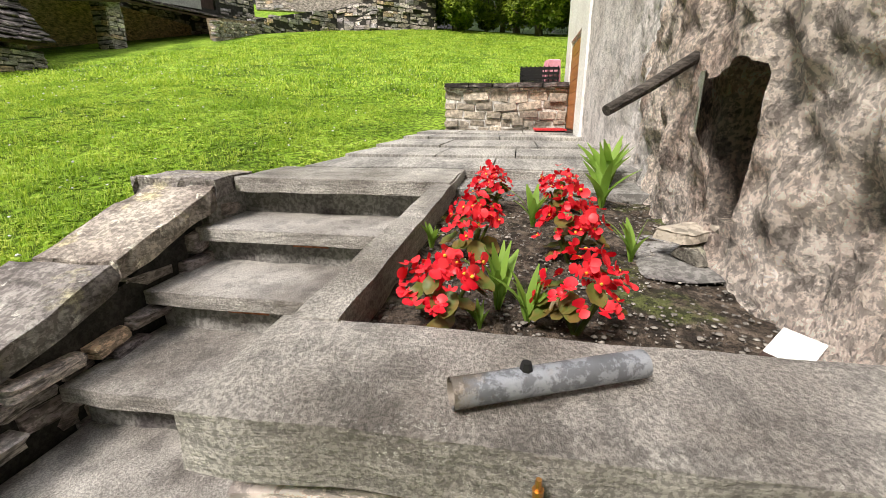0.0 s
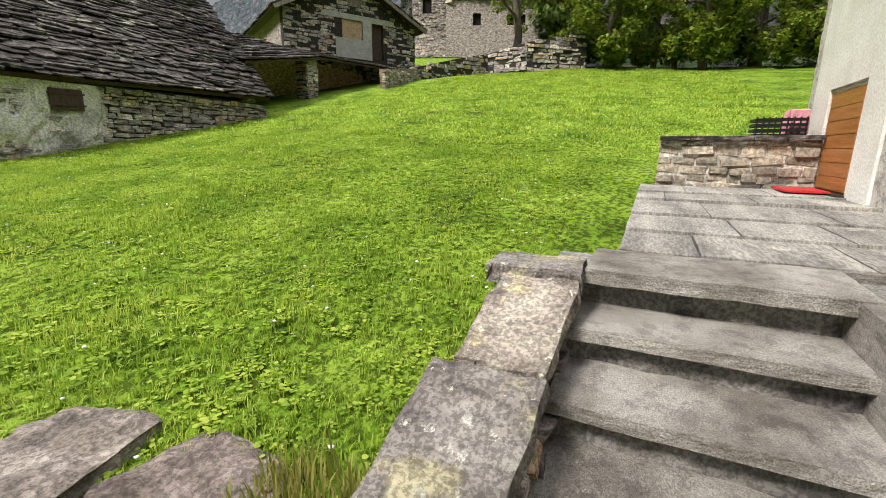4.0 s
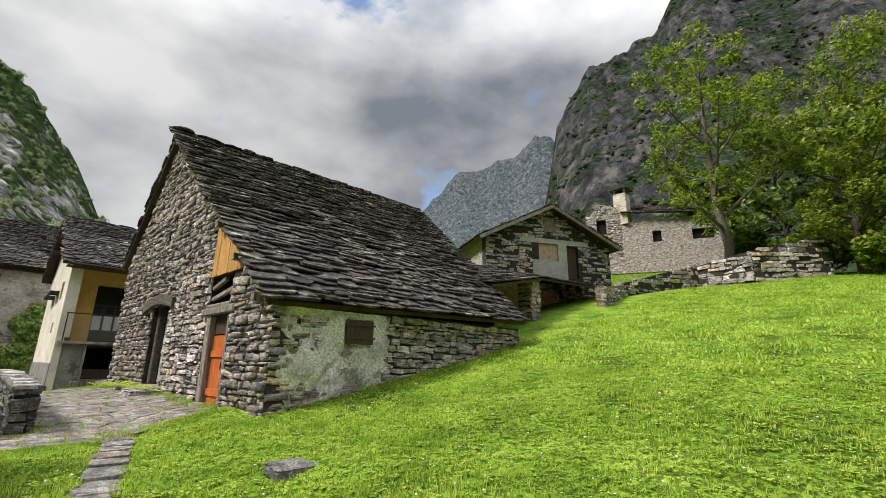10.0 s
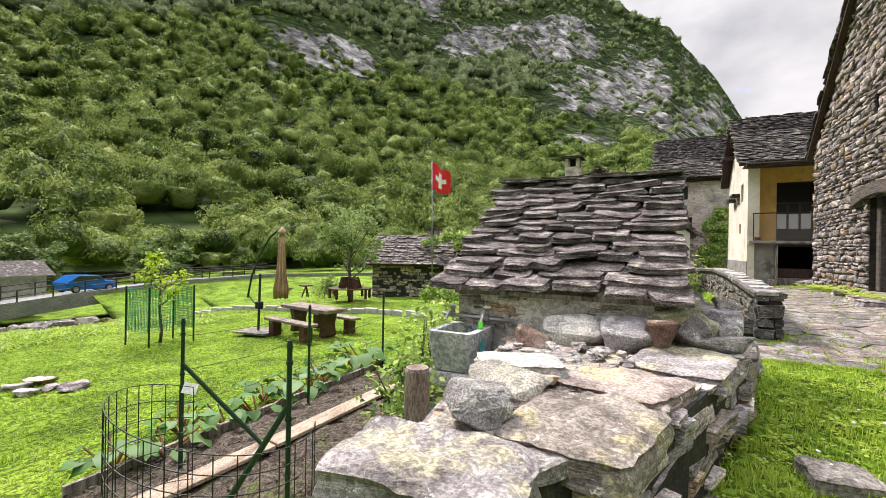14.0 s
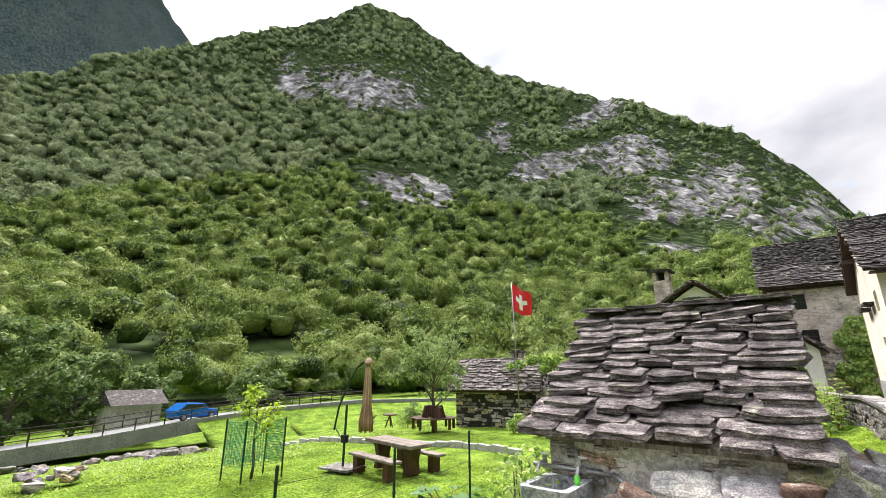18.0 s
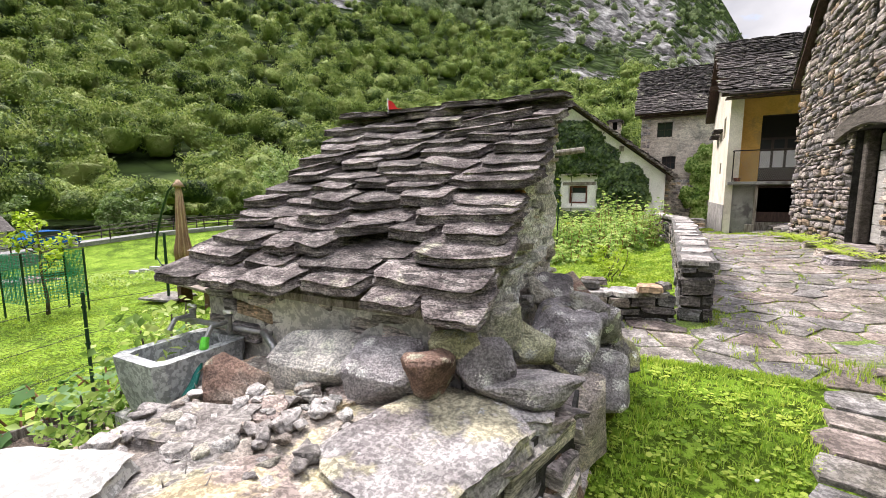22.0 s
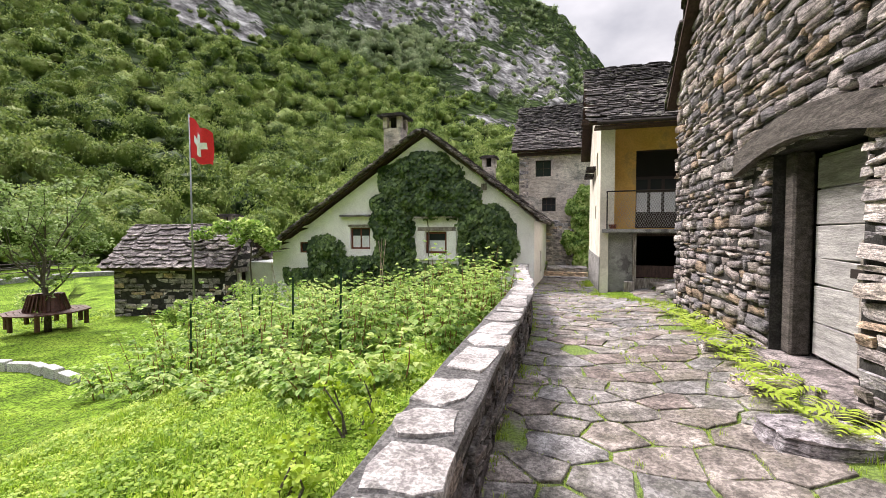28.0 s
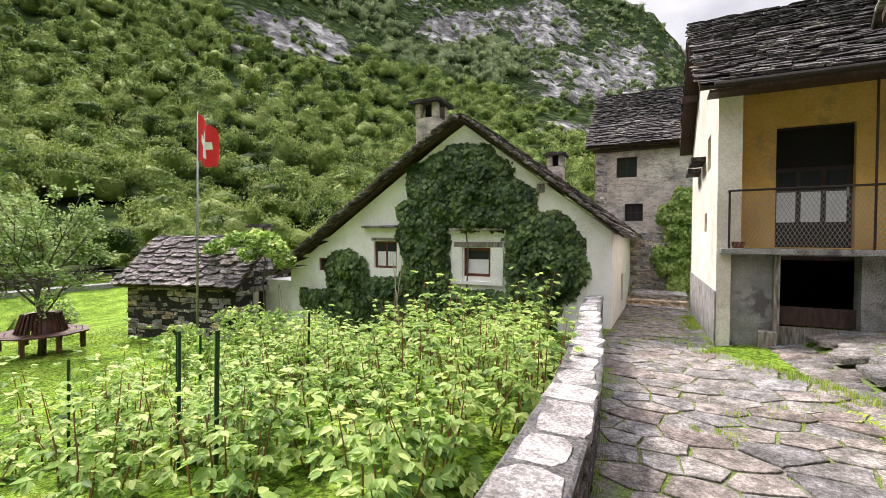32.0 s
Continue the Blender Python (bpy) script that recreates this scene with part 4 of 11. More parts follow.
part("lane_side_wall", box_bm(BX0 + 0.5, BX1 - 0.45, BY1 - 0.45, BY1, -0.6, FAR_Z - 0.1), M_STONE, barn)

gm = frame_matrix((BX0, BY1, -0.6), (0, -1, 0), (-1, 0, 0))
gable_stones = rubble(gm, BY1 - BY0, 8.1, heights=(0.045, 0.175), widths=(0.1, 0.46), depth=0.17, proud=0.022, gap=0.016,
                      openings=[(BY1 - b, BY1 - a, c + 0.6, d + 0.6) for a, b, c, d in OPEN] + [(BY1 - 1.2, BY1 + 0.3, 3.22, 4.9)],
                      top=lambda u: barn_top(BY1 - u) + 0.6 - 0.05, bottom=lambda u: ground_z(2.7, BY1 - u) + 0.45)
fm = frame_matrix((BX0, BY0, -0.6), (1, 0, 0), (0, -1, 0))
front_stones = rubble(fm, BX1 - BX0, EAVE_Z + 0.62, heights=(0.07, 0.17), widths=(0.16, 0.5), depth=0.15,
                      openings=((1.3, 1.95, 1.86, 2.34),), bottom=lambda u: ground_z(BX0 + u, BY0) + 0.45)
FW = part("mortar_patch", bmesh.new(), M_RENDER, front, "smooth pale lime mortar round the shutter")
bm = bmesh.new()
NX, NZ = 40, 22
grid = {}
for i in range(NX + 1):
    for j in range(NZ + 1):
        x, z = 2.98 + 2.5 * i / NX, -0.1 + 1.95 * j / NZ
        edge = min(i / 3, (NX - i) / 6, 1)
        cover = noise.noise((x * 1.7, z * 1.7, 4.1)) + 0.55 * noise.noise((x * 5, z * 5, 1.0)) + 0.55 * ease(3.5, 3.9, x) * ease(5.5, 5.0, x) * ease(0.5, 0.95, z) - 0.12 - 0.5 * ease(4.9, 5.4, x) - 0.35 * ease(3.5, 3.1, x)
        y = BY0 - 0.03 - 0.05 * ease(0.05, 0.3, cover) + (0.03 if cover < -0.15 else 0.0) + (0.05 * (1 - edge)) + 0.01 * noise.noise((x * 9, z * 9, 0))
        if 4.24 < x < 4.84 and 1.28 < z < 1.72:
            y += 0.05
        grid[i, j] = bm.verts.new((x, y, z))
for i in range(NX):
    for j in range(NZ):
        bm.faces.new((grid[i, j], grid[i + 1, j], grid[i + 1, j + 1], grid[i, j + 1]))
bm.to_mesh(FW.data)
bm.free()
FW.data.materials.append(M_RENDER)
shutter = part("shutter", box_bm(4.25, 4.84, BY0 - 0.125, BY0 - 0.085, 1.29, 1.72), M_DARKWOOD, front, "closed dark brown wooden shutter", bevel=0.006)
for z in (1.38, 1.61):
    part("batten", box_bm(4.21, 4.87, BY0 - 0.145, BY0 - 0.122, z, z + 0.035), M_DARKWOOD, shutter)

# orange door with its frame
door = part("door", box_bm(BX0 + 0.12, BX0 + 0.16, 0.2, 0.98, 0.02, 1.46), M_ORANGE, gable, "closed orange plank door", bevel=0.004)
for i in range(6):
    a = 0.2 + 0.78 * i / 6
    part("board", box_bm(BX0 + 0.095, BX0 + 0.122, a + 0.004, a + 0.126, 0.03, 1.45), M_ORANGE, door)
for z in (0.35, 1.05):
    part("cross_board", box_bm(BX0 + 0.07, BX0 + 0.096, 0.21, 0.97, z, z + 0.12), M_ORANGE, door)
part("latch", tube_bm([(BX0 + 0.05, 0.35, 0.82), (BX0 + 0.05, 0.35, 0.95)], 0.012), M_IRON, door)
part("transom_board", box_bm(BX0 + 0.1, BX0 + 0.15, 0.2, 0.98, 1.48, 1.82), M_DARKWOOD, gable, "dark board over the door")
part("door_post", box_bm(BX0 - 0.01, BX0 + 0.2, 0.985, 1.2, -0.08, 1.84), M_OLDWOOD, gable, "weathered door post", bevel=0.012)
part("door_post", box_bm(BX0 + 0.0, BX0 + 0.2, 0.09, 0.2, -0.08, 1.84), M_OLDWOOD, gable, "weathered door post", bevel=0.012)
part("lintel", box_bm(BX0 - 0.05, BX0 + 0.3, -0.12, 1.4, 1.84, 2.0), M_OLDWOOD, gable, "heavy weathered timber lintel", bevel=0.025)
part("threshold", box_bm(BX0 - 0.15, BX0 + 0.25, 0.0, 1.25, -0.1, 0.0), M_STONE, gable, bevel=0.02)
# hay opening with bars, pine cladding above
# black sheet in place of the loft's shaded inside
part("dark_loft", box_bm(BX0 + 0.35, BX0 + 0.38, 0.1, 1.25, 1.95, 2.65), M_UNLIT, gable)
for y, z in ((0.15, 2.28), (0.6, 2.5)):
    part("bar", beam((BX0 + 0.06, 1.2, z - 0.1), (BX0 + 0.06, y, z + 0.05), 0.07, 0.07), M_OLDWOOD, gable)
part("sill", box_bm(BX0 - 0.03, BX0 + 0.3, 0.1, 1.25, 2.0, 2.06), M_OLDWOOD, gable, bevel=0.01)
for i in range(6):
    a, b = 1.2 - 0.25 * i, 1.2 - 0.25 * (i + 1) + 0.008
    za, zb = barn_top(a) - 0.12, barn_top(b) - 0.12
    part("cladding_board", prism_bm([(-a, 2.63), (-b, 2.63), (-b, max(zb, 2.68)), (-a, max(za, 2.68))], 0.03, Matrix.Translation((BX0 - 0.035 + 0.006 * (i % 2), 0, 0)) @ Matrix.Rotation(radians(-90), 4, "Z")), M_PINE, gable, "golden pine board")
# lane door, weathered, under a bowed timber lintel
ldoor = part("lane_door", box_bm(BX0 + 0.3, BX0 + 0.34, 3.75, 4.86, 0.42, 2.25), M_GREYDOOR, gable, "closed weathered grey plank door")
z = 0.44
for i, h in enumerate((0.3, 0.34, 0.24, 0.3, 0.32, 0.28)):
    for a, b in ((3.77, 4.1), (4.12, 4.84)):
        m = Matrix.Translation((BX0 + 0.28, (a + b) / 2, z)) @ Matrix.Rotation(radians(RND.gauss(0, 0.8)), 4, "X")
        part("plank", box_bm(-0.02, 0.02, (a - b) / 2, (b - a) / 2, 0.004, h - 0.006, m), M_GREYDOOR, ldoor, bevel=0.006)
    z += h
part("stile", box_bm(BX0 + 0.225, BX0 + 0.26, 4.09, 4.14, 0.5, 1.5), M_OLDWOOD, ldoor)
part("hasp", box_bm(BX0 + 0.215, BX0 + 0.25, 3.98, 4.24, 1.2, 1.27), M_IRON, ldoor, "rusty iron hasp")
part("lane_door_post", box_bm(BX0 + 0.1, BX0 + 0.27, 4.88, 5.06, 0.4, 2.3), M_DARKTIMBER, gable, "weathered door post", bevel=0.02)
part("lane_door_sill", box_bm(BX0 - 0.12, BX0 + 0.4, 3.6, 5.2, 0.18, 0.4), M_STONE, gable, bevel=0.03)
bm = bmesh.new()
pts = [(BX0 + 0.05, 3.35 + 2.45 * k / 8, 2.3 + 0.17 * math.sin(math.pi * k / 8)) for k in range(9)]
rings = []
for p in pts:
    rings.append([bm.verts.new(Vector(p) + Vector((sx * 0.15, 0, sz * 0.12))) for sx, sz in ((-1, -1), (1, -1), (1, 1), (-1, 1))])
for p, q in zip(rings, rings[1:]):
    for i in range(4):
        bm.faces.new((p[i], p[(i + 1) % 4], q[(i + 1) % 4], q[i]))
bm.faces.new(rings[0][::-1])
bm.faces.new(rings[-1])
bmesh.ops.recalc_face_normals(bm, faces=bm.faces)
part("bowed_lintel", bm, M_DARKTIMBER, gable, "heavy bowed grey timber lintel")

# roof
roof = part("roof", bmesh.new(), M_DARKWOOD, barn, "dark weathered stone-slab roof")
bm = bmesh.new()
a, b, c, d = Vector((BX0 - 0.15, BY0 - 0.12, EAVE_Z)), Vector((BX1 + 0.05, BY0 - 0.12, EAVE_Z + 0.18)), Vector((BX1 + 2.6, RIDGE_Y, RIDGE_Z)), Vector((BX0 - 0.15, RIDGE_Y, RIDGE_Z))
e, f = Vector((BX1 + 2.9, BY1 + 0.2, FAR_Z - 0.1)), Vector((BX0 - 0.15, BY1 + 0.2, FAR_Z - 0.1))
for quad in ((a, b, c, d), (d, c, e, f)):
    lo = [bm.verts.new(p - Vector((0, 0, 0.05))) for p in quad]
    hi = [bm.verts.new(p + Vector((0, 0, 0.03))) for p in quad]
    bm.faces.new(lo[::-1])
    bm.faces.new(hi)
    for i in range(4):
        bm.faces.new((lo[i], lo[(i + 1) % 4], hi[(i + 1) % 4], hi[i]))
bm.to_mesh(roof.data)
bm.free()
roof.data.materials.append(M_DARKWOOD)
slope = (d - a)
rm = frame_matrix(a + Vector((-0.12, -0.12, 0.0)), (b - a), (b - a).cross(slope))
barn_slabs = slabs(rm, 7.4, slope.length + 0.1, flare=0.29, step=(0.13, 0.2), widths=(0.28, 0.85), thick=(0.025, 0.055), jitter=1.5, lift=0.01)
rm2 = frame_matrix(e + Vector((0.1, 0.1, 0)), (f - e), (f - e).cross(c - e))
barn_slabs2 = slabs(rm2, 10.2, (c - e).length, step=(0.22, 0.3), widths=(0.5, 1.0), thick=(0.03, 0.06))
for m in slabs(frame_matrix((BX0 - 0.3, RIDGE_Y - 0.28, RIDGE_Z - 0.02), (1, 0, 0), (0, -0.2, 1)), 10.1, 0.4, step=(0.3, 0.3), widths=(0.5, 0.9)):
    barn_slabs2.append(m)
# a few light roof battens that show under the slabs
for i in range(7):
    y = BY0 + 0.3 + i * 1.05
    part("purlin_end", box_bm(BX0 - 0.2, BX0 + 0.3, y, y + 0.12, barn_top(y) - 0.2, barn_top(y) - 0.08), M_OLDWOOD, barn)

# ---- small shed with a one-sided roof of thick slabs ----
shed = thing("stone_shed", "small old stone shed with thick layered roof slabs", "shed", (-1.6, -2.3, 0))
SX0, SX1, SY0, SY1 = -2.5, -0.7, -3.02, -1.29


def shed_top(y):
    return 0.72 + (1.88 - 0.72) * (y - SY0) / (SY1 - SY0)


bm = bmesh.new()
for (x0, x1, y0, y1) in ((SX0, SX1, SY0, SY0 + 0.35), (SX0, SX1, SY1 - 0.35, SY1)):
    vs = [bm.verts.new(p) for p in ((x0, y0, -0.7), (x1, y0, -0.7), (x0, y1, -0.7), (x1, y1, -0.7), (x0, y0, shed_top(y0)), (x1, y0, shed_top(y0)), (x0, y1, shed_top(y1)), (x1, y1, shed_top(y1)))]
    for f in ((2, 3, 1, 0), (4, 5, 7, 6), (0, 1, 5, 4), (1, 3, 7, 5), (3, 2, 6, 7), (2, 0, 4, 6)):
        bm.faces.new([vs[i] for i in f])
shed_front = part("front_wall", bm, M_RENDER, shed, "low rubble wall with crumbling mortar")
side = [(SY0 + 0.35, -0.7), (SY1 - 0.35, -0.7), (SY1 - 0.35, shed_top(SY1 - 0.35)), (SY0 + 0.35, shed_top(SY0 + 0.35))]
part("back_gable", prism_bm(side, 0.3, Matrix.Translation((SX0 + 0.3, 0, 0)) @ Matrix.Rotation(radians(90), 4, "Z")), M_RENDER, shed)
# lane-side gable: crumbling mortar with stone showing through, as uneven relief
shed_gable = part("gable_wall", bmesh.new(), M_RENDER, shed, "gable wall of flaky stone and pale crumbling mortar")
bm = bmesh.new()
g = {}
NU, NW = 110, 190
for i in range(NU + 1):
    for j in range(NW + 1):
        y = SY0 + (SY1 - SY0) * i / NU
        z = -0.6 + (shed_top(y) + 0.6) * j / NW
        ridge = noise.noise((y * 2.2, z * 7, 1.0)) * 0.035 + noise.noise((y * 6, z * 13, 2.0)) * 0.03 + noise.noise((y * 17, z * 24, 6.0)) * 0.014 + 0.025 * noise.noise((y * 1.6, z * 1.6, 7)) + 0.05 * max(0, noise.noise((y * 3.1, z * 7, 11)) - 0.1)
        course = math.floor(z / 0.062 + 1.3 * noise.noise((y * 1.1, z * 1.4, 21)))
        cut = math.floor(y * 3.1 + 3.7 * noise.noise((course * 5.3, 0.5, 3)))
        ridge = 0.6 * ridge + 0.07 * noise.noise((course * 7.7 + 0.3, cut * 3.9 + 0.4, 5)) * ease(-0.25, 0.25, noise.noise((y * 1.7, z * 1.7, 33)) + 0.12)
        g[i, j] = bm.verts.new((SX1 + 0.02 + ridge, y, z))
for i in range(NU):
    for j in range(NW):
        bm.faces.new((g[i, j], g[i + 1, j], g[i + 1, j + 1], g[i, j + 1]))
bk = [bm.verts.new(p) for p in ((SX1 - 0.3, SY0 + 0.36, -0.6), (SX1 - 0.3, SY1 - 0.36, -0.6), (SX1 - 0.3, SY1 - 0.36, shed_top(SY1 - 0.36)), (SX1 - 0.3, SY0 + 0.36, shed_top(SY0 + 0.36)))]
bm.faces.new(bk)
bm.to_mesh(shed_gable.data)
bm.free()
shed_gable.data.materials.clear()
shed_gable.data.materials.append(material("flaky gneiss and old mortar", [(0.60, 0.575, 0.54), (0.77, 0.74, 0.695), (0.86, 0.835, 0.785)], scale=2.2, grain=34, bump=1.0, layers=0.35, layer_shape=(1, 1, 2.4), layer_scale=9, stretch=(1, 1, 1.4), stains=(0.50, 0.47, 0.45), stain_scale=1.5, stain_at=(0.6, 0.66), depth=0.04))
sgm = frame_matrix((SX1 + 0.022, SY0, -0.6), (0, 1, 0), (1, 0, 0))
shed_gable_stones = []
for m in rubble(sgm, SY1 - SY0, 2.6, heights=(0.036, 0.085), widths=(0.1, 0.36), depth=0.1, proud=0.026, top=lambda u: shed_top(SY0 + u) + 0.6):
    p = m.translation
    if RND.random() < 0.16 + 0.34 * ease(0.95, 0.5, p.z) + 0.4 * ease(0.45, 0.2, shed_top(p.y) - p.z) + 0.3 * ease(SY1 - 0.3, SY1, p.y):
        shed_gable_stones.append(m)
shed_front_stones = [m for m in rubble(frame_matrix((SX0, SY0, -0.1), (1, 0, 0), (0, -1, 0)), SX1 - SX0, 0.8, heights=(0.07, 0.17), widths=(0.14, 0.4), depth=0.14) if RND.random() < 0.6]
shed_back_stones = rubble(frame_matrix((SX1, SY1, -0.6), (-1, 0, 0), (0, 1, 0)), SX1 - SX0, 2.6, heights=(0.1, 0.2), widths=(0.25, 0.6), depth=0.12)
part("rust_stone", prism_bm([(-2.37, 1.115), (-2.36, 1.16), (-2.335, 1.175), (-2.33, 1.215), (-2.29, 1.225), (-2.265, 1.24), (-2.25, 1.285), (-2.215, 1.30), (-2.17, 1.285), (-2.14, 1.265), (-2.145, 1.22), (-2.13, 1.195), (-2.17, 1.165), (-2.19, 1.14), (-2.235, 1.125), (-2.26, 1.10), (-2.31, 1.118)], 0.05, Matrix.Translation((SX1 + 0.045, 0, 0)) @ Matrix.Rotation(radians(90), 4, "Z")),
     material("rusty iron-stained stone", [(0.16, 0.07, 0.03), (0.34, 0.17, 0.07)], scale=6, grain=30), shed_gable, "rust-coloured stone")
for i in range(4):
    y = SY0 + 0.2 + 0.42 * i
    part("rafter", box_bm(SX0 + 0.1, SX1 + 0.04, y, y + 0.09, shed_top(y) - 0.09, shed_top(y) - 0.01), M_OLDWOOD, shed)
shed_roof = part("roof", prism_bm([(SY0 - 0.04, shed_top(SY0 - 0.04) - 0.0), (SY1 + 0.08, shed_top(SY1 + 0.08)), (SY1 + 0.08, shed_top(SY1 + 0.08) + 0.04), (SY0 - 0.04, shed_top(SY0 - 0.04) + 0.04)], SX1 - SX0 + 0.05, Matrix.Translation((SX1 + 0.03, 0, 0)) @ Matrix.Rotation(radians(90), 4, "Z")), M_OLDWOOD, shed, "roof of thick uneven grey-brown stone slabs")
a = Vector((SX0 - 0.12, SY0 - 0.07, shed_top(SY0 - 0.07) + 0.035))
up = Vector((0.0, SY1 - SY0, 1.16))
shed_slabs = slabs(frame_matrix(a, (1, 0, 0.0), Vector((1, 0, 0)).cross(up)), 2.02, 2.25, step=(0.13, 0.175), widths=(0.26, 0.62), thick=(0.036, 0.066), jitter=1.8, lift=0.015)
shed_slabs += slabs(frame_matrix((SX0 - 0.08, SY1 - 0.12, shed_top(SY1) + 0.06), (1, 0, 0), (0, -0.35, 1)), 1.98, 0.2, step=(0.25, 0.25), widths=(0.4, 0.7), thick=(0.035, 0.05))

# ---- broad dry-stone terrace wall with flat cap slabs ----
terrace = thing("terrace_wall", "broad dry-stone terrace wall of grey layered stones", "stone wall", (-1.2, -4.0, -0.4), kind="structure")
TW = [(-1.28, -5.62), (-0.9, -5.0), (-0.62, -4.3), (-0.36, -3.4), (-0.2, -2.9), (-0.28, -1.75), (-0.7, -1.45), (-0.75, -3.05), (-2.0, -3.1), (-1.75, -4.2), (-1.62, -5.6)]
bm = bmesh.new()
lo, hi = [bm.verts.new((x, y, -0.9)) for x, y in TW], [bm.verts.new((x, y, 0.33)) for x, y in TW]
bm.faces.new(hi)
for i in range(len(TW)):
    j = (i + 1) % len(TW)
    bm.faces.new((lo[i], lo[j], hi[j], hi[i]))
bmesh.ops.recalc_face_normals(bm, faces=bm.faces)
terrace_core = part("core", bm, M_CORE, terrace)
bm = bmesh.new()
tops = [bm.verts.new((-1.1 + (x + 1.1) * 0.94, -3.9 + (y + 3.9) * 0.97, 0.352)) for x, y in TW]
fill = bmesh.ops.extrude_face_region(bm, geom=[bm.faces.new(tops)])
bmesh.ops.translate(bm, vec=(0, 0, -0.05), verts=[v for v in fill["geom"] if isinstance(v, bmesh.types.BMVert)])
bmesh.ops.recalc_face_normals(bm, faces=bm.faces)
part("top_fill", bm, M_CAPSLAB, terrace, "rubble filling of the wall's top")
terrace_stones = []
for (x0, y0), (x1, y1) in zip(TW[:7], TW[1:7]):
    d = Vector((x1 - x0, y1 - y0, 0))
    n = Vector((d.y, -d.x, 0))
    terrace_stones += rubble(frame_matrix((x0, y0, -0.75), d, n), d.length, 1.1, heights=(0.05, 0.13), widths=(0.16, 0.5), depth=0.2, proud=0.06)
for (x0, y0), (x1, y1) in zip(TW[8:], TW[9:]):
    d = Vector((x1 - x0, y1 - y0, 0))
    terrace_stones += rubble(frame_matrix((x0, y0, -0.85), d, Vector((d.y, -d.x, 0))), d.length, 1.2, heights=(0.06, 0.14), widths=(0.16, 0.45), depth=0.18, proud=0.04)


def flat_rock(name, label, x, y, z, w, d, h, turn, mat=None, tilt=0.0, kind="slab", category="stone", group="", rnd=RND):
    """A loose stone lying on something: a thing of its own."""
    ob = new(name, mesh_data(name, *broken_slab(rnd), mat or M_BOULDER) if kind == "slab" else shared(kind, rnd.randrange(len(SHAPES[kind])), mat or M_BOULDER))
    ob.matrix_basis = pose(x, y, z, tilt, tilt * 0.6, turn) @ Matrix.Diagonal((w, d, h, 1))
    return tagged(ob, label, category, group)


for x, y, w, d, h, turn, tilt in ((-1.02, -4.92, 0.56, 0.72, 0.12, -14, 2), (-0.93, -4.2, 0.6, 0.74, 0.1, -20, -2), (-0.62, -3.5, 0.62, 0.78, 0.1, -14, 2), (-1.4, -5.5, 0.72, 0.5, 0.14, 10, 2), (-0.45, -3.0, 0.42, 0.4, 0.1, 5, 3), (-1.52, -3.78, 0.5, 0.34, 0.07, 20, 0), (-1.28, -4.02, 0.34, 0.3, 0.08, 60, 0)):
    flat_rock("cap_slab", "large flat lichened gneiss slab capping the terrace wall", x, y, 0.36, w, d, h, turn, M_CAPSLAB, tilt, group="cap slabs of the terrace wall")
flat_rock("smooth_slab", "smooth pale grey flat stone slab", -1.5, -4.3, 0.44, 0.5, 0.36, 0.06, 25, M_BLOCK)
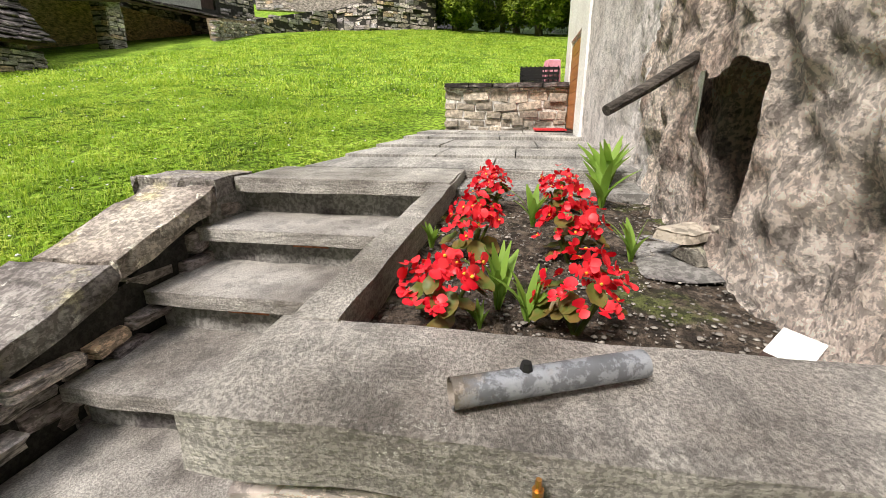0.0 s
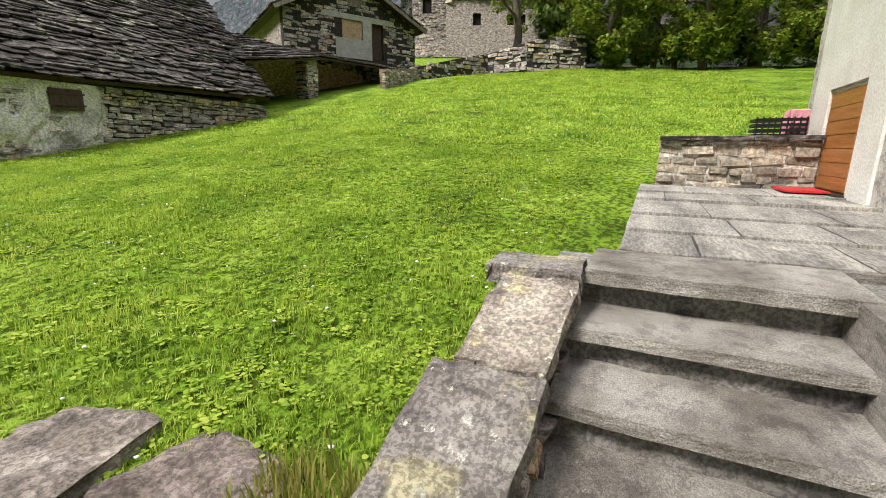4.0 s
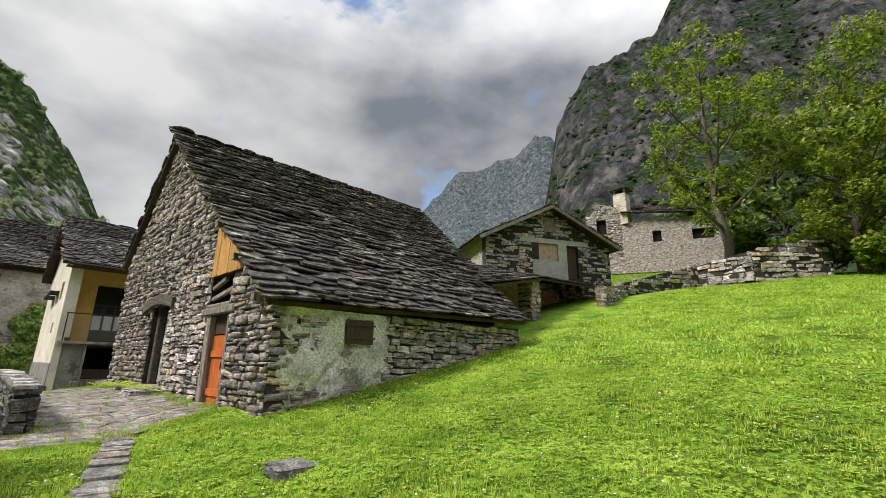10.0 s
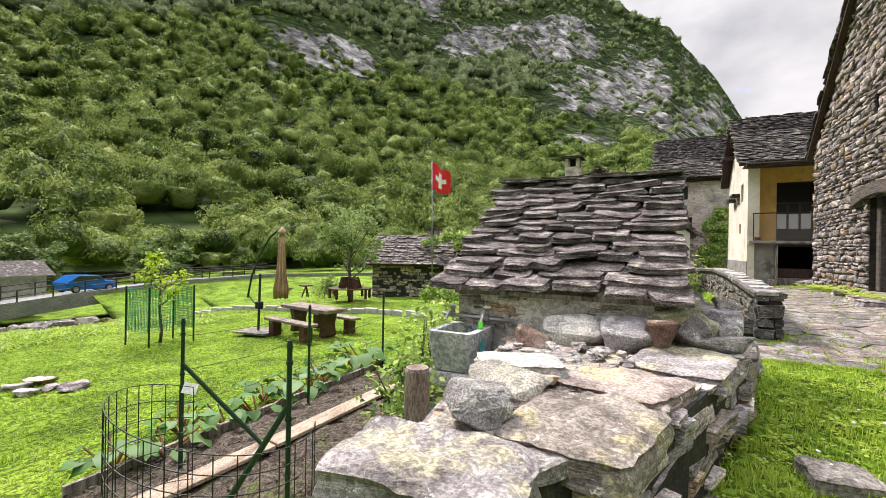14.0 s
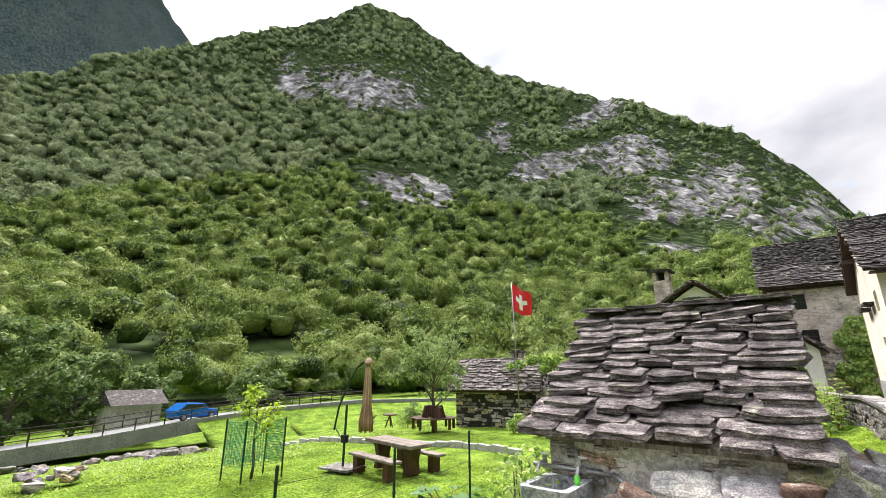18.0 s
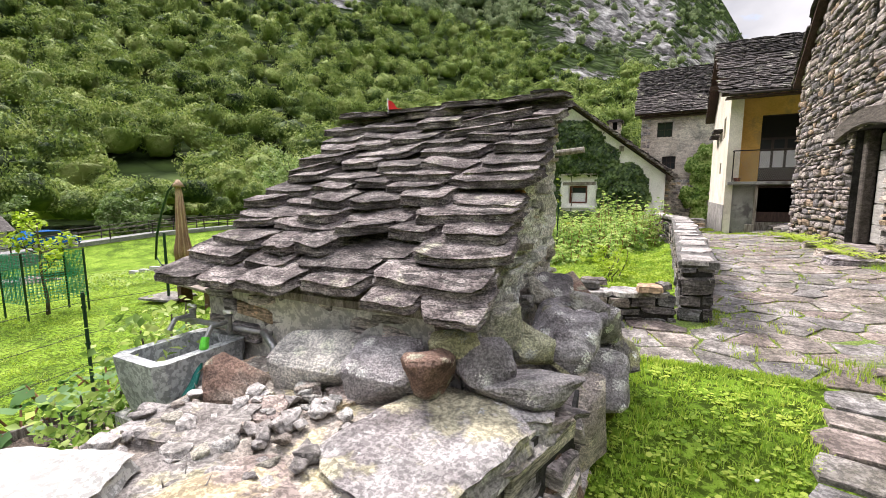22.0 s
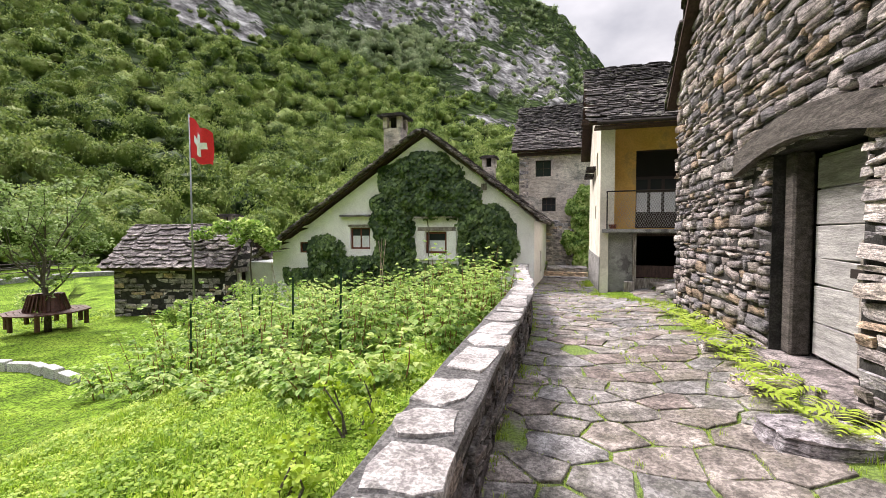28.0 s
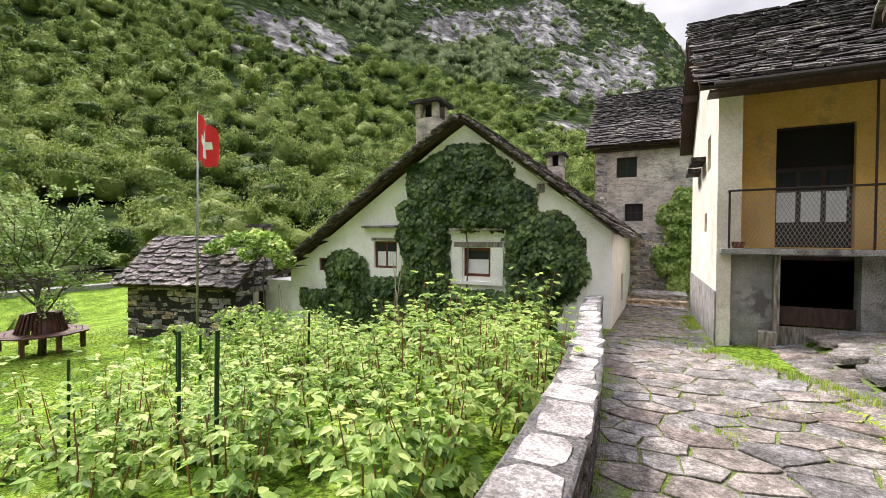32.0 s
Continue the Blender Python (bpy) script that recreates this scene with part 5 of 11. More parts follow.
for x, y, z, w, d, h, turn, lab in ((-0.62, -2.8, 0.62, 0.34, 0.28, 0.27, 25, "grey lichened boulder"), (-0.5, -2.7, 0.56, 0.34, 0.26, 0.3, 50, "pale yellowish lichened boulder"),
                                    (-0.36, -2.38, 0.43, 0.44, 0.58, 0.42, 10, "dark boulder with white lichen spots"), (-0.24, -1.84, 0.43, 0.32, 0.42, 0.27, 10, "dark boulder with white lichen spots"),
                                    (-0.42, -1.68, 0.57, 0.26, 0.5, 0.24, 8, "flat reddish-grey layered rock"), (-0.56, -2.14, 0.68, 0.2, 0.24, 0.2, 15, "rounded grey boulder"), (-0.52, -1.93, 0.6, 0.28, 0.38, 0.28, 15, "dark grey angular boulder"),
                                    (-0.72, -3.24, 0.48, 0.3, 0.28, 0.29, 25, "rust-brown angular boulder"), (-1.0, -3.2, 0.46, 0.4, 0.3, 0.34, 5, "dark boulder with white lichen spots"), (-0.57, -3.06, 0.5, 0.28, 0.28, 0.28, 70, "dark grey angular boulder"),
                                    (-1.4, -3.22, 0.44, 0.5, 0.3, 0.34, 8, "broad grey boulder with lichen rings"), (-1.62, -3.5, 0.42, 0.3, 0.26, 0.22, 65, "rust-brown angular boulder"), (-0.16, -1.78, 0.2, 0.34, 0.36, 0.36, 50, "dark mossy boulder"),
                                    (-0.70, -3.1, 0.62, 0.23, 0.16, 0.13, 30, "small pale yellowish stone"), (-0.4, -2.98, 0.43, 0.56, 0.4, 0.12, 20, "flat purple-grey slab"),
                                    (-0.2, -2.3, 0.2, 0.4, 0.4, 0.4, 5, "dark mossy boulder"), (-0.24, -2.62, 0.16, 0.34, 0.42, 0.5, 35, "grey lichened boulder"), (-0.3, -3.0, 0.02, 0.3, 0.34, 0.4, 75, "rusty brown boulder"),
                                    (-0.24, -1.95, -0.1, 0.42, 0.34, 0.34, 85, "dark mossy boulder"), (-0.3, -2.2, 0.66, 0.3, 0.24, 0.16, 40, "grey lichened boulder"),
                                    (-1.42, -4.66, 0.44, 0.46, 0.3, 0.2, 30, "long layered grey boulder"), (-1.42, -5.08, 0.44, 0.3, 0.27, 0.2, 50, "rounded grey boulder"), (-1.5, -4.98, 0.42, 0.16, 0.14, 0.12, 50, "rounded grey boulder"), (-0.5, -1.5, 0.28, 0.5, 0.34, 0.2, 35, "flat reddish-grey layered rock"), (-0.85, -1.3, 0.16, 0.3, 0.3, 0.24, 10, "grey lichened boulder"), (-0.6, -2.3, 0.64, 0.09, 0.1, 0.09, 10, "small white stone")):
    flat_rock("boulder", lab + " heaped beside the shed", x, y, z, w, d, h, turn, M_BOULDER_PALE if "yellow" in lab else M_BOULDER_DARK if "dark" in lab else M_BOULDER_RUST if "rust" in lab or "reddish" in lab else M_BOULDER,
              RND.uniform(-10, 10), "rock", "boulder", "boulders beside the shed")
for i in range(84):
    x, y = RND.uniform(-1.75, -0.9), RND.uniform(-4.05, -3.38)
    s = RND.uniform(0.05, 0.13)
    flat_rock("pebble", "small pale grey loose stone on the wall", x, y, 0.365 + s * 0.2, s, s * RND.uniform(0.6, 1), s * 0.55, RND.uniform(0, 180), M_CAPPALE if i % 3 else M_BOULDER, 0, "rock", "stone", "loose stones on the terrace wall")
for i in range(26):
    x, y = RND.uniform(-1.6, -0.6), RND.uniform(-5.5, -3.2)
    if -2 < x < -0.62 - 0.35 * (-y - 4.3) * (y < -4.3):
        s = RND.uniform(0.16, 0.34)
        flat_rock("flat_stone", "flat grey stone filling the wall's top", x, y, 0.35, s, s * RND.uniform(0.6, 1), 0.06, RND.uniform(0, 180), M_CAPSLAB, RND.uniform(-3, 3), "slab", "stone", "small slabs on the terrace wall")
flat_rock("orange_stone", "small orange-brown stone on the wall", -1.28, -4.46, 0.42, 0.12, 0.09, 0.05, 20, M_BOARD, 0, "rock")
bm = bmesh.new()
for i in range(26):
    p = Vector((-0.2 + RND.gauss(0, 0.05), -2.15 + RND.gauss(0, 0.16), 0.08 + RND.gauss(0, 0.1)))
    bmesh.ops.create_icosphere(bm, subdivisions=2, radius=RND.uniform(0.04, 0.08), matrix=Matrix.Translation(p) @ Matrix.Diagonal((0.7, 1, 1, 1)))
tagged(part("moss", bm, M_MOSS, None), "dark olive moss cushion on the boulders", "moss", kind="stuff")

# ---- garden wall along the lane ----
gwall = thing("garden_wall", "low dark stone garden wall with flat cap stones", "stone wall", (0.42, 5, 0), kind="structure")


def wall_x(y):
    return 0.42 - 0.62 * ease(5.5, 13.5, y)


def wall_top(y):
    return max(0.56, lane_z(y) + 0.56)


bm = bmesh.new()
rows = []
for k in range(26):
    y = -0.08 + 12.9 * k / 25
    rows.append([bm.verts.new((wall_x(y) + s * 0.12, y, z)) for s, z in ((-1, -0.8), (1, -0.8), (1, wall_top(y)), (-1, wall_top(y)))])
for p, q in zip(rows, rows[1:]):
    for i in range(4):
        bm.faces.new((p[i], p[(i + 1) % 4], q[(i + 1) % 4], q[i]))
bm.faces.new(rows[0])
bm.faces.new(rows[-1][::-1])
gwall_core = part("core", bm, M_CORE, gwall)
bm = bmesh.new()
rows = []
for k in range(60):
    y = -0.1 + 12.94 * k / 59
    j = 0.012 * noise.noise((y * 5, 0, 1))
    rows.append([bm.verts.new((wall_x(y) + dx, y, wall_top(y) + dz)) for dx, dz in ((-0.165 + j, -0.02), (0.165 + j, -0.02), (0.172 + j, 0.034), (0.155 + j, 0.047), (-0.155 + j, 0.047), (-0.172 + j, 0.034))])
for p, q in zip(rows, rows[1:]):
    for i in range(6):
        bm.faces.new((p[i], p[(i + 1) % 6], q[(i + 1) % 6], q[i]))
bm.faces.new(rows[0])
bm.faces.new(rows[-1][::-1])
bmesh.ops.recalc_face_normals(bm, faces=bm.faces)
part("mortar_cap", bm, M_BEDMORTAR, gwall, "dark weathered mortar bedding the cap stones")
gwall_stones, gwall_caps = [], []
for k in range(8):
    y0, y1 = -0.08 + 12.9 * k / 8, -0.08 + 12.9 * (k + 1) / 8
    a, b = Vector((wall_x(y0) + 0.13, y0, -0.3)), Vector((wall_x(y1) + 0.13, y1, -0.3))
    n = Vector(((b - a).y, -(b - a).x, 0))
    gwall_stones += rubble(frame_matrix(a, b - a, n), (b - a).length, wall_top((y0 + y1) / 2) + 0.28, heights=(0.06, 0.14), widths=(0.15, 0.4), depth=0.1, proud=0.012, bottom=lambda u: lane_z(y0) + 0.2)
    a, b = Vector((wall_x(y1) - 0.13, y1, -0.5)), Vector((wall_x(y0) - 0.13, y0, -0.5))
    n = Vector(((b - a).y, -(b - a).x, 0))
    gwall_stones += rubble(frame_matrix(a, b - a, n), (b - a).length, wall_top((y0 + y1) / 2) + 0.4, heights=(0.08, 0.18), widths=(0.25, 0.6), depth=0.1, proud=0.012)
gwall_stones += rubble(frame_matrix((wall_x(0) - 0.15, -0.1, -0.15), (1, 0, 0), (0, -1, 0)), 0.3, 0.71, heights=(0.09, 0.2), widths=(0.2, 0.32), depth=0.12, proud=0.015)
y = -0.14
while y < 12.7:
    ln = RND.uniform(0.3, 0.62)
    w = RND.uniform(0.25, 0.34)
    gwall_caps.append(Matrix.Translation((wall_x(y + ln / 2) + RND.uniform(-0.03, 0.03), y + ln / 2, wall_top(y + ln / 2) + 0.028)) @ Matrix.Rotation(radians(RND.gauss(0, 4)), 4, "Z") @ Matrix.Rotation(radians(RND.gauss(0, 0.6)), 4, "X") @ Matrix.Diagonal((w, ln * 0.95, RND.uniform(0.05, 0.062), 1)))
    y += ln

lowwall = thing("low_wall", "low dark stone wall closing the garden entrance", "stone wall", (-0.15, -0.35, 0), kind="structure")
d = Vector((0.82, 0.3, 0))
lowwall_core = part("core", box_bm(0, 0.85, 0.02, 0.3, -0.5, 0.28, frame_matrix((-0.55, -0.46, 0), d, (0, 0, 1))), M_CORE, lowwall)
lowwall_stones = rubble(frame_matrix((-0.55, -0.46, -0.25), d, (d.y, -d.x, 0)), 0.87, 0.55, heights=(0.07, 0.15), widths=(0.18, 0.45), depth=0.1, proud=0.012)
lowwall_stones += rubble(frame_matrix((-0.66, -0.18, -0.25), (0.11, -0.28, 0), (-0.28, -0.11, 0)), 0.3, 0.55, heights=(0.07, 0.15), widths=(0.15, 0.3), depth=0.08, proud=0.012)
lowwall_caps = [frame_matrix((-0.55, -0.46, 0.31), d, (0, 0, 1)) @ Matrix.Translation((0.14 + 0.27 * i, 0.14, -0.012)) @ Matrix.Diagonal((0.285, 0.33, 0.045, 1)) for i in range(3)]
for x, y, w, dd, turn, lab, mt in ((-0.52, -0.3, 0.2, 0.12, 12, "grey flat loose stone", M_PATH), (-0.5, -0.12, 0.26, 0.16, 30, "grey flat loose stone", M_PATH), (0.02, -0.26, 0.24, 0.15, 20, "orange-brown broken stone", M_BOARD), (0.13, -0.08, 0.14, 0.12, 60, "pale loose stone", M_PATH)):
    flat_rock("loose_stone", lab + " lying on the low wall", x, y, 0.37, w, dd, 0.06, turn, mt, 3, "slab", "stone", "stones on the low wall")

# ---- houses ----
def wall_with_holes(name, m, width, height, thick, holes, mat, parent, label="", top=None):
    """A wall on the surface m (u along, w up, n out): openings go right through it. top(u): its upper edge."""
    bm = bmesh.new()
    us = sorted({0.0, width, *(clamp(v, 0, width) for h in holes for v in h[:2]), *([width * k / 12 for k in range(13)] if top else [])})
    ws = sorted({0.0, height, *(clamp(v, 0, height) for h in holes for v in h[2:])})
    for a, b in zip(us, us[1:]):
        for c, d in zip(ws, ws[1:]):
            if any(h[0] < (a + b) / 2 < h[1] and h[2] < (c + d) / 2 < h[3] for h in holes):
                continue
            ta, tb = (min(d, top(a)), min(d, top(b))) if top else (d, d)
            if max(ta, tb) <= c + 1e-4:
                continue
            ta, tb = max(ta, c), max(tb, c)
            vs = [bm.verts.new(m @ Vector(p)) for p in ((a, c, -thick), (b, c, -thick), (b, tb, -thick), (a, ta, -thick), (a, c, 0), (b, c, 0), (b, tb, 0), (a, ta, 0))]
            for f in ((0, 3, 2, 1), (4, 5, 6, 7), (0, 1, 5, 4), (1, 2, 6, 5), (2, 3, 7, 6), (3, 0, 4, 7)):
                bm.faces.new([vs[i] for i in f])
    bmesh.ops.remove_doubles(bm, verts=bm.verts, dist=0.0005)
    return part(name, bm, mat, parent, label)


def on(m, x0, x1, y0, y1, z0, z1):
    return box_bm(x0, x1, y0, y1, z0, z1, m)


def window(m, u0, u1, w0, w1, parent, frame_mat, inset=0.12, bars=(1, 1), curtain=None, bar=0.035, label="small window with a dark frame"):
    """A window in the opening: frame, bars, one pane per field, curtain behind."""
    win = part("window", on(m, u0, u1, w0, w0 + bar, -inset - 0.03, -inset + 0.03), frame_mat, parent, label)
    part("frame", on(m, u0, u1, w1 - bar, w1, -inset - 0.03, -inset + 0.03), frame_mat, win)
    for u in (u0, u1 - bar):
        part("frame", on(m, u, u + bar, w0, w1, -inset - 0.03, -inset + 0.03), frame_mat, win)
    for k in range(1, bars[0] + 1):
        u = u0 + (u1 - u0) * k / (bars[0] + 1)
        part("bar", on(m, u - bar * 0.4, u + bar * 0.4, w0 + bar, w1 - bar, -inset - 0.02, -inset + 0.025), frame_mat, win)
    for k in range(1, bars[1] + 1):
        w = w0 + (w1 - w0) * k / (bars[1] + 1)
        part("bar", on(m, u0 + bar, u1 - bar, w - bar * 0.35, w + bar * 0.35, -inset - 0.018, -inset + 0.022), frame_mat, win)
    part("pane", on(m, u0 + bar * 0.5, u1 - bar * 0.5, w0 + bar * 0.5, w1 - bar * 0.5, -inset - 0.008, -inset), M_GLASS if not curtain else M_CURTAIN, win)
    if curtain:
        part("gap", on(m, u0 + bar, u1 - bar, w1 - bar - (w1 - w0) * 0.3, w1 - bar, -inset + 0.002, -inset + 0.006), M_GLASS, win)
    return win


def slab_roof(name, corners, parent, step=(0.2, 0.28), widths=(0.4, 0.9), thick=(0.03, 0.06), near=None, limit=60, mat=None):
    """One roof slope (eave left, eave right, ridge right, ridge left, seen from outside) with its slabs."""
    a, b, c, d = (Vector(p) for p in corners)
    n = (b - a).cross(d - a).normalized()
    bm = bmesh.new()
    lo, hi = [bm.verts.new(p - n * 0.08) for p in (a, b, c, d)], [bm.verts.new(p) for p in (a, b, c, d)]
    bm.faces.new(lo[::-1])
    bm.faces.new(hi)
    for i in range(4):
        bm.faces.new((lo[i], lo[(i + 1) % 4], hi[(i + 1) % 4], hi[i]))
    ob = part(name, bm, M_DARKWOOD, parent, "dark weathered stone-slab roof")
    ms = slabs(frame_matrix(a, b - a, n), (b - a).length, (d - a).length, step, widths, thick, lift=0.01)
    ROOFS.append((ms, mat or M_SLATE, ob, near or a, limit))
    return ob


ROOFS, FACES = [], []

# white house with ivy
white = thing("white_house", "white rendered house with dark slab roof and ivy", "house", (-4.6, 13.6, -1))
WM = frame_matrix((-9.35, 13.62, -1.2), (1, -0.012, 0), (-0.012, -1, 0))


def white_top(u):
    x = -9.35 + u
    z = 0.83 + (4.68 - 0.83) * (x + 9.35) / 5.9 if x < -3.45 else 4.68 + (1.95 - 4.68) * (x + 3.45) / 3.55
    return z + 1.2 - 0.03


wfront = wall_with_holes("facade", WM, 9.42, 6.0, 0.45, [(3.18, 3.93, 2.16, 2.9), (5.93, 6.64, 2.04, 2.75), (1.16, 1.7, 2.01, 2.39)], M_WHITE, white, "white lime-rendered gable", white_top)
wall_with_holes("side_wall", frame_matrix((0.07, 13.5, -1.2), (0, 1, 0), (1, 0, 0)), 8.0, 3.1, 0.4, [(3.0, 3.9, 1.2, 2.0)], M_WHITE, white)
part("back_wall", box_bm(-9.3, 0, 21.1, 21.5, -1.2, 2.0), M_WHITE, white)
part("left_wall", box_bm(-9.3, -8.9, 14.1, 21.1, -1.2, 0.8), M_WHITE, white)
window(WM, 3.18, 3.93, 2.16, 2.9, wfront, M_REDWOOD, 0.1, (1, 0), True, 0.06, "small red-brown window with net curtain")
window(WM, 5.93, 6.64, 2.04, 2.75, wfront, M_REDWOOD, 0.1, (0, 0), True, 0.07, "small red-brown window with net curtain")
window(WM, 1.16, 1.7, 2.01, 2.39, wfront, M_REDWOOD, 0.08, (0, 0), None, 0.05, "low red-brown window")
for a, b, w in ((2.85, 3.98, 3.27), (5.6, 7.0, 3.18)):
    part("stone_ledge", on(WM, a, b, w, w + 0.06, -0.1, 0.16), M_STONE, wfront, "projecting stone ledge")
part("timber_lintel", on(WM, 5.66, 6.95, 2.77, 2.9, -0.1, 0.03), M_OLDWOOD, wfront)
part("timber_lintel", on(WM, 3.1, 4.0, 2.92, 3.0, -0.1, 0.02), M_OLDWOOD, wfront)
part("surround", on(WM, 5.6, 5.9, 1.87, 2.77, -0.05, 0.05), M_WHITE, wfront)
part("surround", on(WM, 6.68, 6.98, 1.87, 2.77, -0.05, 0.05), M_WHITE, wfront)
part("window_sill", on(WM, 5.6, 6.98, 1.84, 1.92, -0.05, 0.07), M_WHITE, wfront)
part("beam_end", on(WM, 7.78, 7.95, 4.05, 4.25, -0.1, 0.06), M_OLDWOOD, wfront)
slab_roof("left_slope", ((-9.75, 22, 0.72), (-9.75, 13.35, 0.72), (-3.45, 13.35, 4.82), (-3.45, 22, 4.82)), white, near=(-5, 13.4, 3), limit=90)
slab_roof("right_slope", ((0.35, 13.35, 1.88), (0.35, 22, 1.88), (-3.45, 22, 4.82), (-3.45, 13.35, 4.82)), white, near=(-1, 13.4, 3), limit=90)
for (xa, za), (xb, zb), cnt in (((-9.8, 0.66), (-3.5, 4.8), 34), ((0.38, 1.84), (-3.4, 4.8), 22)):
    ms = []
    for k in range(cnt):
        f = k / cnt
        ms.append(Matrix.Translation((xa + (xb - xa) * f, 13.36, za + (zb - za) * f + 0.03)) @ Matrix.Rotation(math.atan2(zb - za, xb - xa) * (1 if xb > xa else 1) + (0 if xb > xa else math.pi) + (-0.16 if xb > xa else 0.16), 4, "Y").inverted() @ Matrix.Diagonal((RND.uniform(0.3, 0.42), RND.uniform(0.5, 0.62), RND.uniform(0.05, 0.08), 1)))
    ROOFS.append((ms, M_SHEDSLAB, white.children[-1], (-3, 13, 3), 60))


def chimney(x, y, z0, z1, s, parent, mat=None):
    """A square shaft, four stub posts with smoke openings between them, a slab on top."""
    ch = part("chimney", box_bm(x - s / 2, x + s / 2, y - s / 2, y + s / 2, z0, z1 - 0.48), mat or M_PATCHY, parent, "square stone chimney with slab cap", bevel=0.02)
    for dx in (-1, 1):
        for dy in (-1, 1):
            part("leg", box_bm(x + dx * s * 0.4 - 0.08, x + dx * s * 0.4 + 0.08, y + dy * s * 0.4 - 0.08, y + dy * s * 0.4 + 0.08, z1 - 0.48, z1 - 0.1), mat or M_PATCHY, ch)
    # solid black block: the shade in the smoke openings, put in as colour
    part("flue", box_bm(x - s * 0.2, x + s * 0.2, y - s * 0.2, y + s * 0.2, z1 - 0.48, z1 - 0.1), M_UNLIT, ch, "black block for the shade between the legs")
    part("cap", rough_cap(x, y, s * 0.76, z1), M_SLATE, ch, "flat stone slab")


def rough_cap(x, y, h, z):
    bm = bmesh.new()
    add_box(bm, x - h, x + h, y - h, y + h, z - 0.1, z - 0.03)
    add_box(bm, x - h * 0.8, x + h * 0.7, y - h * 0.75, y + h * 0.8, z - 0.029, z + 0.03)
    return bm


chimney(-4.8, 14.4, 3.2, 5.6, 0.64, white)
chimney(-2.4, 19.8, 2.9, 4.95, 0.52, white)
chimney(-8.3, 18.0, 0.9, 2.5, 0.5, white)
# low wing and terrace beside it
part("wing", box_bm(-10.9, -9.4, 14.0, 17, -1.3, 0.4), M_WHITE, white)

# tall grey house at the lane's end
tall = thing("tall_house", "tall old stone house with patchy render and slab roof", "house", (1.5, 22, -0.5))
TM = frame_matrix((-1.25, 21.72, -0.8), (1, 0, 0), (0, -1, 0))
TH = [(0.78, 1.51, 5.01, 5.79), (1.09, 1.74, 3.32, 3.99), (0.93, 1.22, 2.12, 2.52), (2.55, 3.0, 0.3, 2.0)]
tfront = wall_with_holes("facade", TM, 5.6, 6.2, 0.5, TH, M_PATCHY, tall, "patchy pinkish render over rubble stone")
part("left_wall", box_bm(-1.25, -0.8, 22.22, 29, -0.8, 5.4), M_STONE, tall)
part("right_wall", box_bm(3.9, 4.35, 22.22, 29, -0.8, 5.4), M_STONE, tall)
part("rear_wall", box_bm(-0.8, 3.9, 28.5, 29, -0.8, 5.4), M_STONE, tall)
part("left_gable", prism_bm([(22.0, 5.4), (28.8, 5.4), (25.4, 8.3)], 0.4, Matrix.Translation((-0.8, 0, 0)) @ Matrix.Rotation(radians(90), 4, "Z")), M_STONE, tall)
window(TM, *TH[0], tfront, M_DARKRED, 0.15, (1, 1), label="dark four-pane window")
window(TM, *TH[1], tfront, M_DARKRED, 0.18, (2, 1), label="dark barred window")
window(TM, *TH[2], tfront, M_DARKRED, 0.2, (0, 0), label="tiny dark window")
part("old_door", on(TM, 2.55, 3.0, 0.3, 2.0, -0.3, -0.25), M_OLDWOOD, tfront)
part("eave_beam", on(TM, -0.1, 5.7, 6.02, 6.16, 0.0, 0.12), M_DARKWOOD, tfront)
slab_roof("front_slope", ((-1.6, 21.4, 5.42), (4.6, 21.4, 5.42), (4.6, 25.4, 8.55), (-1.6, 25.4, 8.55)), tall, step=(0.12, 0.17), widths=(0.25, 0.6), thick=(0.022, 0.045), near=(0, 21.5, 5.5), limit=120)
slab_roof("rear_slope", ((4.6, 29.3, 5.42), (-1.6, 29.3, 5.42), (-1.6, 25.4, 8.55), (4.6, 25.4, 8.55)), tall, limit=0)
FACES.append((rubble(TM, 0.45, 6.1, heights=(0.1, 0.2), widths=(0.2, 0.4), depth=0.1), tfront, 80))
FACES.append((rubble(TM, 3.4, 2.9, heights=(0.1, 0.22), widths=(0.2, 0.5), depth=0.08, openings=TH, proud=0.008), tfront, 160))

# yellow house with balcony and cellar
yel = thing("yellow_house", "cream and yellow house with balcony over an open cellar", "house", (3, 14, -0.2))
YF = frame_matrix((1.88, 12.62, -0.4), (1, 0, 0), (0, -1, 0))
yleft = wall_with_holes("lane_wall", frame_matrix((1.88, 18.2, -0.4), (0, -1, 0), (-1, 0, 0)), 5.58, 7.0, 0.22, [(3.9, 4.5, 3.6, 4.3), (3.5, 4.0, 2.35, 2.75)], M_CREAM, yel, "cream plaster wall on the lane",
                        top=lambda u: 4.87 + 2.12 * min(1, (5.58 - u) / 2.9) if u > 2.68 else 4.87 + 2.12 * min(1, u / 2.7))
part("base_plaster", box_bm(1.86, 1.885, 12.6, 18.2, -0.4, 0.85), M_CEMENT, yel, "grey cement plinth")
part("upper_corner", on(YF, 0.22, 0.36, 2.0, 4.7, -0.22, 0.0), M_CREAM, yel)
part("balcony_floor", on(YF, 0.05, 3.2, 1.92, 2.02, -0.85, 0.16), M_CEMENT, yel, "concrete balcony slab", bevel=0.01)
yback = wall_with_holes("balcony_wall", frame_matrix((1.9, 13.42, 1.62), (1, 0, 0), (0, -1, 0)), 4.2, 3.0, 0.2, [(0.98, 2.1, 0.02, 2.22)], M_YELLOW, yel, "ochre yellow plaster wall")
part("side_reveal", on(YF, 0.225, 0.24, 2.02, 4.7, -0.8, -0.22), M_YELLOW, yel)
